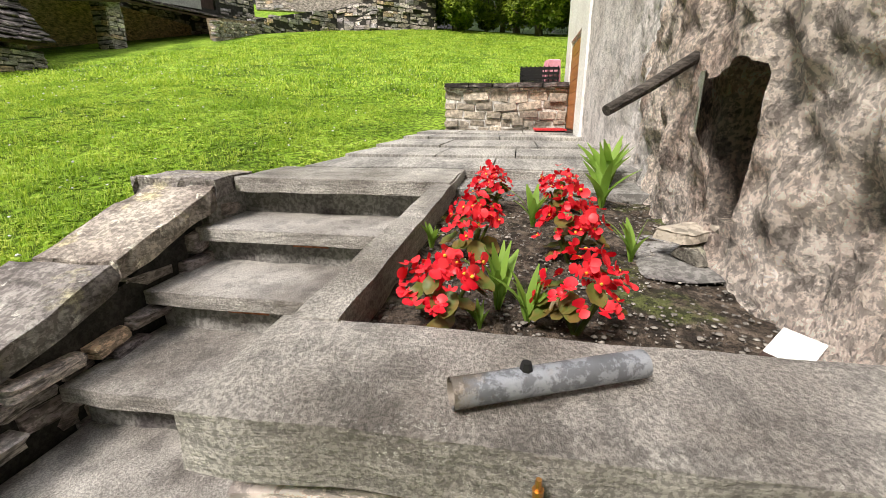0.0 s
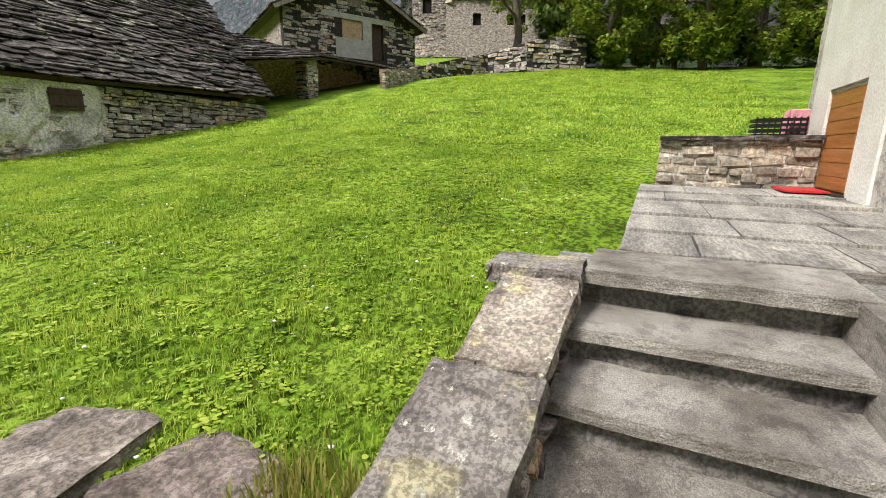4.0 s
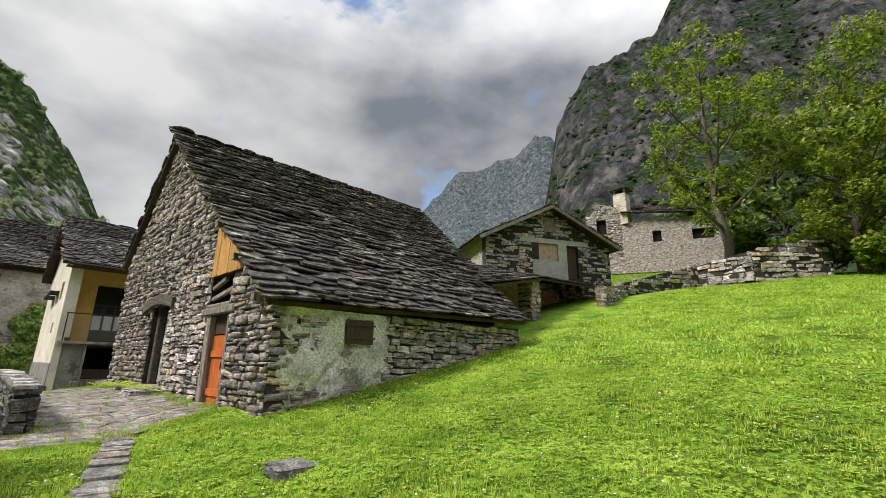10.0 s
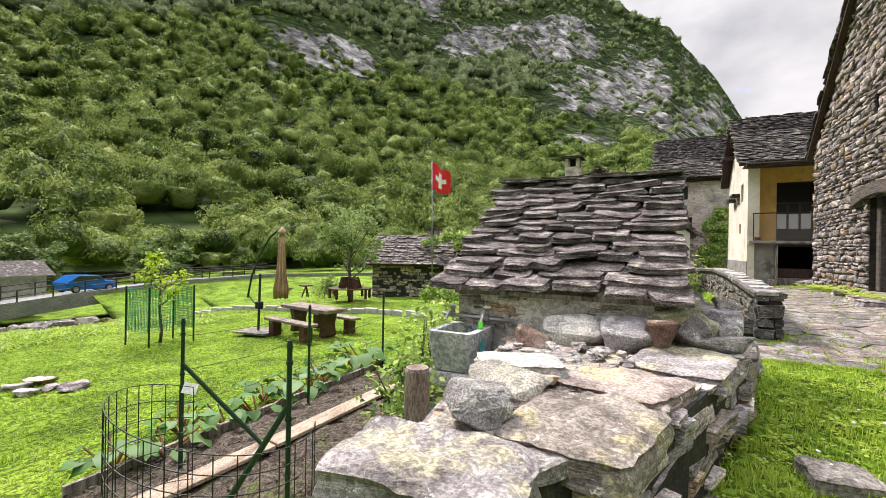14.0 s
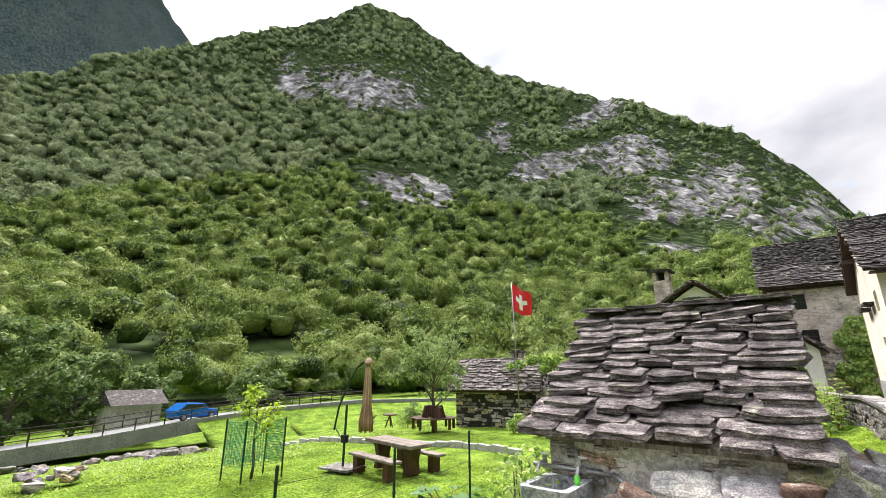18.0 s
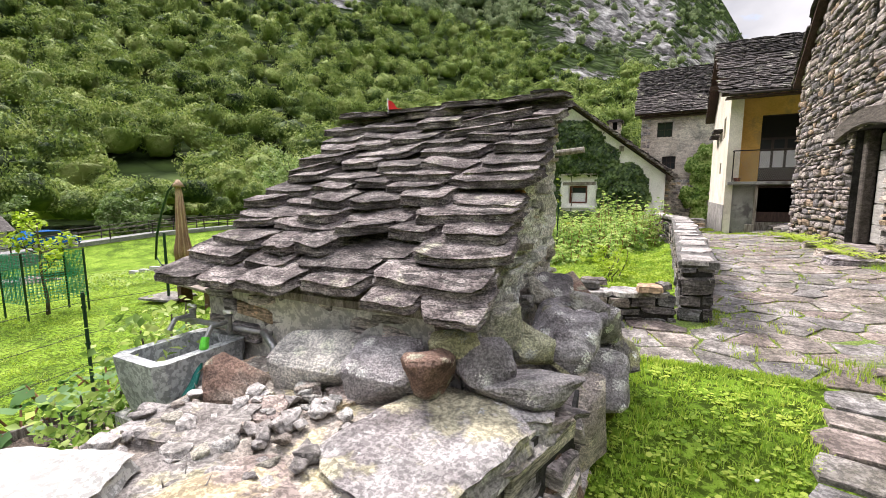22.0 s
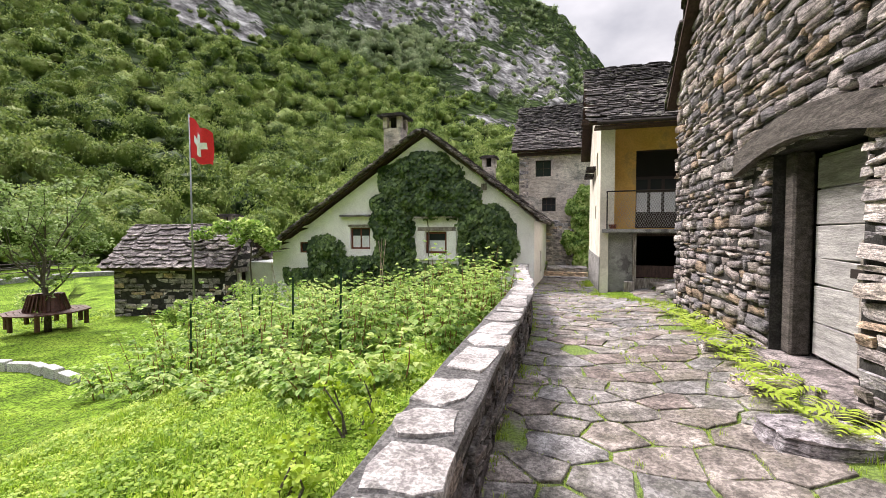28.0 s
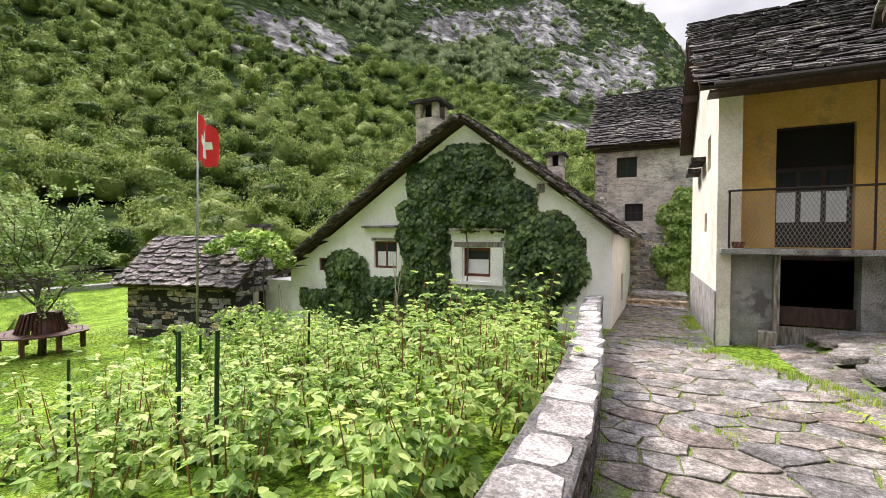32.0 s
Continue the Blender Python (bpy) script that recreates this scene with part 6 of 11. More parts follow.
part("right_wall", on(YF, 3.2, 3.5, -0.2, 4.7, -3.5, 0.0), M_CREAM, yel)
bdoor = part("balcony_door", on(YF, 0.98, 2.14, 2.04, 4.24, -0.98, -0.92), M_DARKRED, yel, "dark brown glazed balcony door")
for k in range(3):
    for w0, w1 in ((2.5, 3.05), (3.1, 3.42)):
        part("pane", on(YF, 1.04 + 0.36 * k, 1.32 + 0.36 * k, w0, w1, -0.92, -0.91), M_CURTAIN if w0 < 3 else M_GLASS, bdoor)
part("handle", on(YF, 2.03, 2.06, 2.95, 3.15, -0.92, -0.87), M_STEEL, bdoor)
part("dark_fanlight", on(YF, 1.0, 2.12, 3.5, 4.2, -0.915, -0.905), M_UNLIT, bdoor)
rail = part("railing", tube_bm([(1.98, 13.3, 2.6), (2.05, 12.5, 2.62), (5.1, 12.5, 2.64)], 0.02), M_IRON, yel, "thin iron balcony rail")
for x in (2.05, 3.95, 5.05):
    part("rail_post", tube_bm([(x, 12.5, 1.6), (x, 12.5, 4.3 if x > 3 and x < 4.5 else 2.62)], 0.018), M_IRON, rail)
bm = bmesh.new()
for k in range(64):
    x = 2.06 + 0.06 * k
    for s in (1, -1):
        a, b = Vector((x, 12.5, 1.66)), Vector((x + s * 0.5, 12.5, 2.58))
        if 2.04 < b.x < 5.1 and x < 5.1:
            timber(bm, a, b, 0.006, 0.006)
tagged(part("wire_mesh", bm, M_STEEL, rail, "diamond wire mesh"), kind="stuff")
part("flower_pot", tube_bm([(2.2, 12.62, 1.63), (2.2, 12.62, 1.74)], [0.08, 0.11], 12), material("brown pot", [(0.16, 0.05, 0.035), (0.22, 0.08, 0.05)]), yel)
wall_with_holes("cellar_front", frame_matrix((1.9, 12.72, -0.4), (1, 0, 0), (0, -1, 0)), 3.6, 1.93, 0.3, [(0.88, 1.98, 0.0, 1.9)], M_CEMENT, yel, "stained grey cement cellar wall")
# black back sheet painted as the cellar's depth of shade
part("cellar_dark", box_bm(2.2, 5.2, 15.2, 15.3, -0.4, 1.5), M_UNLIT, yel)
part("cellar_side", box_bm(2.2, 2.3, 13.05, 15.2, -0.4, 1.5), M_CEMENT, yel)
part("cellar_side", box_bm(5.1, 5.2, 13.05, 15.2, -0.4, 1.5), M_CEMENT, yel)
part("cellar_ceiling", box_bm(2.2, 5.2, 13.05, 15.3, 1.42, 1.5), M_DARKWOOD, yel)
part("board_barrier", box_bm(2.8, 3.88, 12.82, 12.87, -0.2, 0.28), M_OLDWOOD, yel, "weathered board across the cellar mouth")
part("board_barrier", box_bm(2.8, 3.88, 12.9, 12.94, 0.3, 0.62), M_DARKWOOD, yel)
part("timber_block", box_bm(2.5, 2.76, 12.5, 12.62, -0.2, 0.22), M_OLDWOOD, yel, bevel=0.02)
part("jamb_beam", box_bm(2.72, 2.8, 12.6, 12.74, -0.2, 1.5), M_OLDWOOD, yel)
slab_roof("front_slope", ((1.55, 12.2, 4.4), (5.8, 12.2, 4.4), (5.8, 15.4, 6.85), (1.55, 15.4, 6.85)), yel, step=(0.1, 0.15), widths=(0.22, 0.55), thick=(0.022, 0.04), near=(2, 12.3, 4.4), limit=160)
slab_roof("rear_slope", ((5.8, 18.6, 4.4), (1.55, 18.6, 4.4), (1.55, 15.4, 6.85), (5.8, 15.4, 6.85)), yel, limit=0)
part("gutter", tube_bm([(1.75, 12.12, 4.37), (5.9, 12.12, 4.35)], 0.05), M_IRON, yel, "dark metal gutter")
part("eave_board", box_bm(1.7, 5.8, 12.24, 12.65, 4.28, 4.33), M_DARKWOOD, yel)
for y in (12.9, 14.2, 16.6):
    part("purlin", box_bm(1.5, 1.95, y, y + 0.16, 4.45 + (y - 12.2) * 0.62 if y < 15.4 else 5.4, 4.62 + (y - 12.2) * 0.62 if y < 15.4 else 5.56), M_DARKWOOD, yel)
for y, z in ((14.6, 3.5), (15.6, 3.4)):
    part("ledge", box_bm(1.6, 1.9, y, y + 0.9, z, z + 0.1), M_SLATE, yel)

# garden hut
hut = thing("garden_hut", "low stone garden hut with slab roof and vine", "hut", (-12.5, 12.5, -1.4))
HU, HN = Vector((0.977, 0.214, 0)), Vector((0.214, -0.977, 0))
HO = Vector((-14.5, 11.65, -1.6))
hfront = wall_with_holes("front_wall", frame_matrix(HO, HU, HN), 4.1, 1.95, 0.4, [], M_CORE, hut)
GO = HO + HU * 4.1
GM = frame_matrix(GO, -HN, HU)
hgable = wall_with_holes("gable_wall", GM, 2.9, 3.4, 0.4, [(0.95, 1.75, 0.0, 1.62)], M_CORE, hut, "rubble gable with a door", top=lambda u: 1.93 + 1.35 * (1 - abs(u - 1.45) / 1.45))
hback = wall_with_holes("rear_wall", frame_matrix(HO - HN * 2.9 + HU * 4.1, -HU, -HN), 4.1, 1.95, 0.4, [], M_STONE, hut)
wall_with_holes("far_gable", frame_matrix(HO - HN * 2.9, HN, -HU), 2.9, 3.4, 0.4, [], M_STONE, hut, top=lambda u: 1.93 + 1.35 * (1 - abs(u - 1.45) / 1.45))
FACES.append((rubble(frame_matrix(HO, HU, HN), 4.1, 1.95, heights=(0.1, 0.2), widths=(0.2, 0.5), depth=0.12), hfront, 120))
FACES.append((rubble(GM, 2.9, 3.3, heights=(0.1, 0.2), widths=(0.2, 0.5), depth=0.12, openings=[(0.75, 1.95, 0, 1.8)], top=lambda u: 1.93 + 1.35 * (1 - abs(u - 1.45) / 1.45)), hgable, 140))
part("door", on(GM, 0.98, 1.72, 0.0, 1.6, -0.2, -0.15), M_DARKWOOD, hgable, "brown wooden hut door")
for u in (0.78, 1.75):
    part("door_jamb", on(GM, u, u + 0.2, 0.0, 1.65, -0.1, 0.06), M_CREAM, hgable)
part("door_lintel", on(GM, 0.6, 2.1, 1.65, 1.82, -0.2, 0.08), M_OLDWOOD, hgable)
R0, R1 = HO - HN * 1.45 - HU * 0.25 + Vector((0, 0, 3.4)), HO - HN * 1.45 + HU * 4.4 + Vector((0, 0, 3.4))
E0, E1 = HO + HN * 0.3 - HU * 0.25 + Vector((0, 0, 1.86)), HO + HN * 0.3 + HU * 4.35 + Vector((0, 0, 1.86))
slab_roof("front_slope", (E0, E1, R1, R0), hut, step=(0.17, 0.22), widths=(0.4, 0.8), near=E1, limit=120, mat=M_SHEDSLAB)
B0, B1 = HO - HN * 3.2 - HU * 0.25 + Vector((0, 0, 1.86)), HO - HN * 3.2 + HU * 4.35 + Vector((0, 0, 1.86))
slab_roof("rear_slope", (B1, B0, R0, R1), hut, limit=0)
chimney(-13.0, 15.6, 0.4, 2.3, 0.5, hut)

# house above the meadow
upper = thing("upper_house", "grey stone gabled house above the meadow", "house", (22.4, 4.3, 4.5))
UA, UB = Vector((19.0, 6.35, 4.0)), Vector((26.3, 2.1, 4.0))
UM = frame_matrix(UA, UB - UA, Vector(((UB - UA).y, -(UB - UA).x, 0)))
UL = (UB - UA).length
UT = lambda u: 4.15 + 2.05 * (1 - abs(u - UL / 2) / (UL / 2))
UH = [(3.45, 4.75, 3.0, 4.05), (5.35, 6.15, 2.0, 3.95), (3.85, 4.65, 4.8, 5.75)]
ufront = wall_with_holes("facade", UM, UL, 6.4, 0.5, UH, M_CORE, upper, "grey rubble facade", UT)
FACES.append((rubble(UM, UL, 6.3, heights=(0.12, 0.26), widths=(0.25, 0.75), depth=0.12, openings=UH + [(3.0, 6.4, 1.8, 3.0), (3.0, 3.45, 3, 4.3), (2.9, 6.6, 4.05, 4.35)], top=UT), ufront, 200))
part("cement_panel", on(UM, 3.0, 5.35, 1.9, 3.0, -0.3, 0.04), M_BLOCK, ufront, "pale cement block infill")
part("cement_band", on(UM, 2.2, 6.9, 4.05, 4.35, -0.3, 0.05), M_BLOCK, ufront, "pale cement band")
part("cement_jamb", on(UM, 4.75, 5.35, 3.0, 4.05, -0.3, 0.04), M_BLOCK, ufront)
part("boarded_window", on(UM, 3.45, 4.75, 3.0, 4.05, -0.12, -0.06), M_BOARD, ufront, "window closed with a pale board")
part("door", on(UM, 5.4, 6.1, 2.0, 3.95, -0.2, -0.14), M_DARKWOOD, ufront, "brown wooden door")
for k in range(6):
    part("gable_board", on(UM, 3.86 + 0.13 * k, 3.98 + 0.13 * k, 4.8, 5.74, -0.06, 0.0), M_OLDWOOD, ufront)
un = Vector(UM.col[2][:3])
uu = (UB - UA).normalized()
apex = UA + uu * UL / 2 + Vector((0, 0, 6.4))
for s, name in ((-1, "left_slope"), (1, "right_slope")):
    e0 = UA + uu * (UL / 2 + s * (UL / 2 + 0.55)) + Vector((0, 0, 4.02))
    f0, f1, g0, g1 = e0 + un * 0.6, e0 - un * 9, apex + un * 0.6, apex - un * 9
    slab_roof(name, (f1, f0, g0, g1) if s < 0 else (f0, f1, g1, g0), upper, step=(0.3, 0.4), widths=(0.6, 1.1), limit=20, near=f0)
    part("verge_board", beam(f0 - Vector((0, 0, 0.12)), g0 - Vector((0, 0, 0.12)), 0.06, 0.2), M_OLDWOOD, upper, "pale weathered verge board")
part("rear_wall", on(UM, 0.0, 0.5, 0, 4.0, -8.5, -0.5), M_STONE, upper)
part("rear_wall", on(UM, UL - 0.5, UL, 0, 4.0, -8.5, -0.5), M_STONE, upper)

# lean-to roof between barn and upper house
lean = thing("lean_to", "low slab-roofed lean-to on rough stone pillars", "lean-to", (14.7, 1, 3))
slab_roof("roof", ((10.2, -0.6, 3.3), (15.0, 0.55, 4.32), (14.6, 3.6, 5.3), (10.6, 3.2, 4.6)), lean, step=(0.2, 0.3), widths=(0.5, 1.0), limit=40, near=(12, 0, 3.7))
slab_roof("far_roof", ((15.0, 0.75, 4.4), (24.6, 1.9, 5.3), (23.8, 5.2, 6.1), (14.6, 4.6, 5.3)), lean, step=(0.25, 0.35), widths=(0.6, 1.1), limit=40, near=(18, 1, 4.7))
pil = part("pillar", box_bm(14.42, 15.05, 0.7, 1.3, 2.6, 4.35), M_CORE, lean, "rough stone pillar")
FACES.append((rubble(frame_matrix((14.4, 0.68, 2.6), (1, 0, 0), (0, -1, 0)), 0.66, 1.75, heights=(0.12, 0.2), widths=(0.25, 0.6), depth=0.14), pil, 40))
FACES.append((rubble(frame_matrix((14.4, 1.3, 2.6), (0, -1, 0), (-1, 0, 0)), 0.62, 1.75, heights=(0.12, 0.2), widths=(0.25, 0.6), depth=0.14), pil, 40))
part("dark_back", box_bm(10.4, 24.0, 4.0, 4.1, 1.5, 5.0), M_STONE, lean)
part("low_dry_wall", beam((19.0, -0.2, 4.0), (24.5, 0.9, 4.9), 0.5, 0.9), M_STONE, lean, "low dry-stone wall")
FACES.append((rubble(frame_matrix((18.6, -0.55, 3.3), (5.9, 1.1, 0.9), (1.1, -5.9, 0)), 6.0, 1.0, heights=(0.1, 0.22), widths=(0.25, 0.7), depth=0.2), pil, 60))

# stone house with chimney under the trees
far = thing("hillside_house", "sunlit rubble-stone house with a square chimney", "house", (38, 4, 9))
FA, FB = Vector((36.0, 7.7, 8.6)), Vector((37.1, 4.95, 8.6))
FM = frame_matrix(FA, FB - FA, Vector(((FB - FA).y, -(FB - FA).x, 0)))
f1 = wall_with_holes("gable_wall", FM, 2.96, 8.0, 0.5, [(0.9, 1.7, 3.6, 5.0)], M_STONE, far, "warm sunlit rubble wall", top=lambda u: 5.0 + 1.25 * u if u < 1.2 else 6.5 - 0.3 * (u - 1.2))
# black sheets fill this house's windows as the shade of its rooms
part("dark_window", on(FM, 0.9, 1.7, 3.6, 5.0, -0.3, -0.25), M_UNLIT, f1)
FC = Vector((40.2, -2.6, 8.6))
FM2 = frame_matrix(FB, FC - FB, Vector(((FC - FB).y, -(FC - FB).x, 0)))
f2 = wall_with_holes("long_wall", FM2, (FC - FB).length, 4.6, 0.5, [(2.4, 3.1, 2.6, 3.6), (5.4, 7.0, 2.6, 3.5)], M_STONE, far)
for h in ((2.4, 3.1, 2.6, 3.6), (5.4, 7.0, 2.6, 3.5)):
    part("dark_window", on(FM2, *h, -0.3, -0.25), M_UNLIT, f2)
n2 = Vector(FM2.col[2][:3])
slab_roof("roof", (FB + n2 * 0.4 + Vector((0, 0, 5.4)), FC + n2 * 0.4 + Vector((0, 0, 4.6)), FC - n2 * 3.5 + Vector((0, 0, 6.6)), FB - n2 * 3.0 + Vector((0, 0, 7.2))), far, step=(0.3, 0.45), widths=(0.6, 1.2), limit=30)
chimney(37.6, 4.9, 13.0, 16.4, 1.1, far)
FACES.append((rubble(FM, 2.96, 6.4, heights=(0.15, 0.3), widths=(0.3, 0.8), depth=0.14, openings=[(0.9, 1.7, 3.6, 5.0)], top=lambda u: 5.0 + 1.25 * u if u < 1.2 else 6.5 - 0.3 * (u - 1.2)), f1, 60))

# dry-stone retaining wall at the top of the meadow
upwall = thing("meadow_wall", "dry-stone retaining wall at the top of the meadow", "stone wall", (28, -2, 5), kind="structure")
UP = [(23.2, 0.6, 4.7, 5.2), (26.6, -0.8, 5.0, 6.2), (28.6, -2.2, 5.1, 6.75), (28.2, -5.0, 5.6, 7.15), (31.0, -8.2, 6.6, 8.0)]
bm = bmesh.new()
for (x0, y0, a0, b0), (x1, y1, a1, b1) in zip(UP, UP[1:]):
    d = Vector((x1 - x0, y1 - y0, 0)).normalized()
    n = Vector((d.y, -d.x, 0)) * -1
    vs = [bm.verts.new(p) for p in ((x0, y0, a0 - 1), (x1, y1, a1 - 1), (x1, y1, b1), (x0, y0, b0))]
    vs2 = [bm.verts.new(v.co + Vector((1.2, 0.8, 0))) for v in vs]
    bm.faces.new(vs)
    bm.faces.new(vs2[::-1])
    for i in range(4):
        bm.faces.new((vs[i], vs2[i], vs2[(i + 1) % 4], vs[(i + 1) % 4]))
bmesh.ops.recalc_face_normals(bm, faces=bm.faces)
upcore = part("core", bm, M_CORE, upwall)
for (x0, y0, a0, b0), (x1, y1, a1, b1) in zip(UP, UP[1:]):
    d = Vector((x1 - x0, y1 - y0, 0))
    FACES.append((rubble(frame_matrix((x0, y0, a0 - 0.4), d, (d.y, -d.x, 0)), d.length, 2.6, heights=(0.14, 0.3), widths=(0.25, 0.7), depth=0.3, proud=0.06, top=lambda u, q=(a0, b0, b1, d.length): q[1] - q[0] + 0.45 + (q[2] - q[1]) * u / q[3]), upcore, 90))

# ---- lane paved with irregular stones, stepping path through the grass ----
lane = thing("lane", "lane of uneven grey-brown paving stones with grass in the joints", "paved lane", (1.7, 4, 0), kind="structure")


def lane_left(y):
    return wall_x(y) + 0.1 if y > -0.2 else -0.55


def lane_right(y):
    return 1.48 + 1.52 * ease(-0.8, -0.3, y) if y < 0 else 3.0 if y < 8.9 else 2.95 - 1.15 * ease(8.9, 12.4, y) if y < 12.4 else 1.85


xs = 14
bm = bmesh.new()
rows = []
for k in range(64):
    y = -1.14 + 23.8 * k / 63
    a, b = (lane_left(y), lane_right(y)) if y < 13.6 else (-1.2, 1.9)
    rows.append([bm.verts.new((a + (b - a) * i / xs, y, ground_z(a + (b - a) * i / xs, y) * 0 + lane_z(y) + 0.02 + 0.196 * max(0, a + (b - a) * i / xs - 1.6) * 0.5)) for i in range(xs + 1)])
for p, q in zip(rows, rows[1:]):
    for i in range(xs):
        bm.faces.new((p[i], p[i + 1], q[i + 1], q[i]))
lane_bed = part("bed", bm, material("mossy earth between stones", [(0.13, 0.12, 0.10), (0.22, 0.205, 0.175)], scale=6, grain=40, bump=0.8, stains=(0.13, 0.19, 0.035), stain_scale=2.2, stain_at=(0.42, 0.54)), lane)


def lane_h(x, y):
    return lane_z(y) + 0.02 + 0.098 * max(0, x - 1.6)


def clip_poly(poly, px, py, nx, ny):
    """The part of a polygon on the inner side of the line through (px, py) with the outward normal (nx, ny)."""
    out = []
    for (ax, ay), (bx, by) in zip(poly, poly[1:] + poly[:1]):
        da, db = (ax - px) * nx + (ay - py) * ny, (bx - px) * nx + (by - py) * ny
        if da <= 0:
            out.append((ax, ay))
        if (da < 0 < db) or (db < 0 < da):
            f = da / (da - db)
            out.append((ax + (bx - ax) * f, ay + (by - ay) * f))
    return out


LANE_Y = 1.25
seeds, y, row = [], -1.3, 0
while y < 21.5:
    x, step = -1.3 + 0.22 * (row % 2), 0.4 if y < 9 else 0.54
    while x < 3.4:
        seeds.append((x + RND.uniform(-0.19, 0.19), y + RND.uniform(-0.07, 0.07)))
        x += step
    y += 0.31 if y < 9 else 0.45
    row += 1
lane_cells = []
for x, y in seeds:
    a, b = (lane_left(y), lane_right(y) - 0.02) if y < 13.6 else (-1.1, 1.85)
    if not (a + 0.04 < x < b - 0.04 and -1.13 < y < 21):
        continue
    poly = [(a, max(y - 0.8, -1.15)), (b, max(y - 0.8, -1.15)), (b, y + 0.8), (a, y + 0.8)]
    for u, v in seeds:
        if (u, v) != (x, y) and abs(u - x) < 1.5 and abs(v - y) < 1.2:
            poly = clip_poly(poly, (x + u) / 2, (y + v) / 2, u - x, (v - y) * LANE_Y ** 2)
    if len(poly) > 2 and RND.random() > 0.02 + 0.16 * (x > 2.5 and y > 1.5):
        lane_cells.append((x, y, poly))


def cell_mesh(x, y, poly):
    """A flat paving stone with a broken outline and worn edges, filling one cell less its joint."""
    out = []
    for (ax, ay), (bx, by) in zip(poly, poly[1:] + poly[:1]):
        n = 1 + int(math.hypot(bx - ax, by - ay) / 0.13)
        for k in range(n):
            px, py = ax + (bx - ax) * k / n, ay + (by - ay) * k / n
            d = math.hypot(px - x, py - y) + 1e-6
            q = 1 - (0.014 + 0.016 * noise.noise((px * 9, py * 9, 3)) + 0.01 * noise.noise((px * 31, py * 31, 8))) / d
            out.append((x + (px - x) * q, y + (py - y) * q))
    tx, ty, lift = RND.gauss(0, 0.012), RND.gauss(0, 0.012), RND.uniform(-0.004, 0.006)
    n, vs, fs = len(out), [], []
    for q, h in ((1.0, -0.04), (1.0, 0.0), (0.975, 0.005), (0.5, 0.006)):
        for px, py in out:
            cx, cy = x + (px - x) * q, y + (py - y) * q
            vs.append((cx, cy, lane_h(cx, cy) + 0.008 + h + lift + tx * (cx - x) + ty * (cy - y) + 0.004 * noise.noise((cx * 9, cy * 9, 7)) * (q < 1)))
    for lv in range(3):
        for k in range(n):
            j = (k + 1) % n
            fs.append((lv * n + k, lv * n + j, (lv + 1) * n + j, (lv + 1) * n + k))
    fs.append(tuple(range(3 * n, 4 * n)))
    return vs, fs


lane_stones = []
# forecourt of the yellow house
bm = bmesh.new()
g = {(i, j): bm.verts.new((2.7 + 2.9 * i / 12, 9.0 + 3.45 * j / 12, ground_z(2.7 + 2.9 * i / 12, 9.0 + 3.45 * j / 12) + 0.02)) for i in range(13) for j in range(13)}
for i in range(12):
    for j in range(12):
        bm.faces.new((g[i, j], g[i + 1, j], g[i + 1, j + 1], g[i, j + 1]))
part("forecourt_bed", bm, lane_bed.data.materials[0], lane)
y = 9.0
while y < 12.3:
    h, x = RND.uniform(0.25, 0.45), 2.6
    while x < 5.4:
        w = RND.uniform(0.3, 0.65)
        lane_stones.append(Matrix.Translation((x + w / 2, y + h / 2, ground_z(x + w / 2, y + h / 2) - 0.006)) @ Matrix.Rotation(radians(RND.gauss(0, 5)), 4, "Z") @ Matrix.Rotation(radians(-9), 4, "Y") @ Matrix.Diagonal((w * 1.02, h * 1.04, 0.08, 1)))
        x += w
    y += h
trail = thing("stepping_path", "narrow path of flat grey stones through the grass", "stone path", (0.7, -4, 0), kind="structure")
trail_stones = []
y = -11.5
while y < -0.95:
    ln = RND.uniform(0.22, 0.5)
    cy = y + ln / 2
    cx = 0.55 + 0.72 * ease(-4.2, -0.8, cy) - 0.75 * ease(-4.0, -9.0, cy)
    trail_stones.append(Matrix.Translation((cx + RND.uniform(-0.04, 0.04), cy, ground_z(cx, cy) - 0.004)) @ Matrix.Rotation(radians(RND.gauss(0, 3) - 11 * (cy > -5)), 4, "Z") @ Matrix.Rotation(radians(1.5), 4, "X") @ Matrix.Diagonal((RND.uniform(0.32, 0.4), ln * 1.03, 0.06, 1)))
    y += ln
for x, y, w, d in ((2.16, -3.88, 0.52, 0.4), (0.17, -3.52, 0.36, 0.3), (0.1, -10.7, 0.75, 0.6), (0.32, -11.35, 0.6, 0.7)):
    flat_rock("flat_stone", "flat grey stone lying in the grass", x, y, ground_z(x, y) + 0.02, w, d, 0.09, RND.uniform(-20, 20), M_PATH, 2, group="flat stones in the grass")
for x, y, w, d, h in ((2.55, 3.3, 0.62, 0.4, 0.13), (2.6, 4.3, 0.45, 0.4, 0.12), (2.65, 5.5, 0.4, 0.3, 0.12)):
    flat_rock("door_step", "broad worn grey stone step beside the barn door", x, y, lane_h(x, y) + 0.04, w, d, h, RND.uniform(-10, 10), M_STONE, 1)

# ---- mountains round the valley ----
def profile(table, a):
    for (p, q), (r, s) in zip(table, table[1:]):
        if a <= r:
            f = clamp((a - p) / (r - p), 0, 1)
            return q + (s - q) * f
    return table[-1][1]


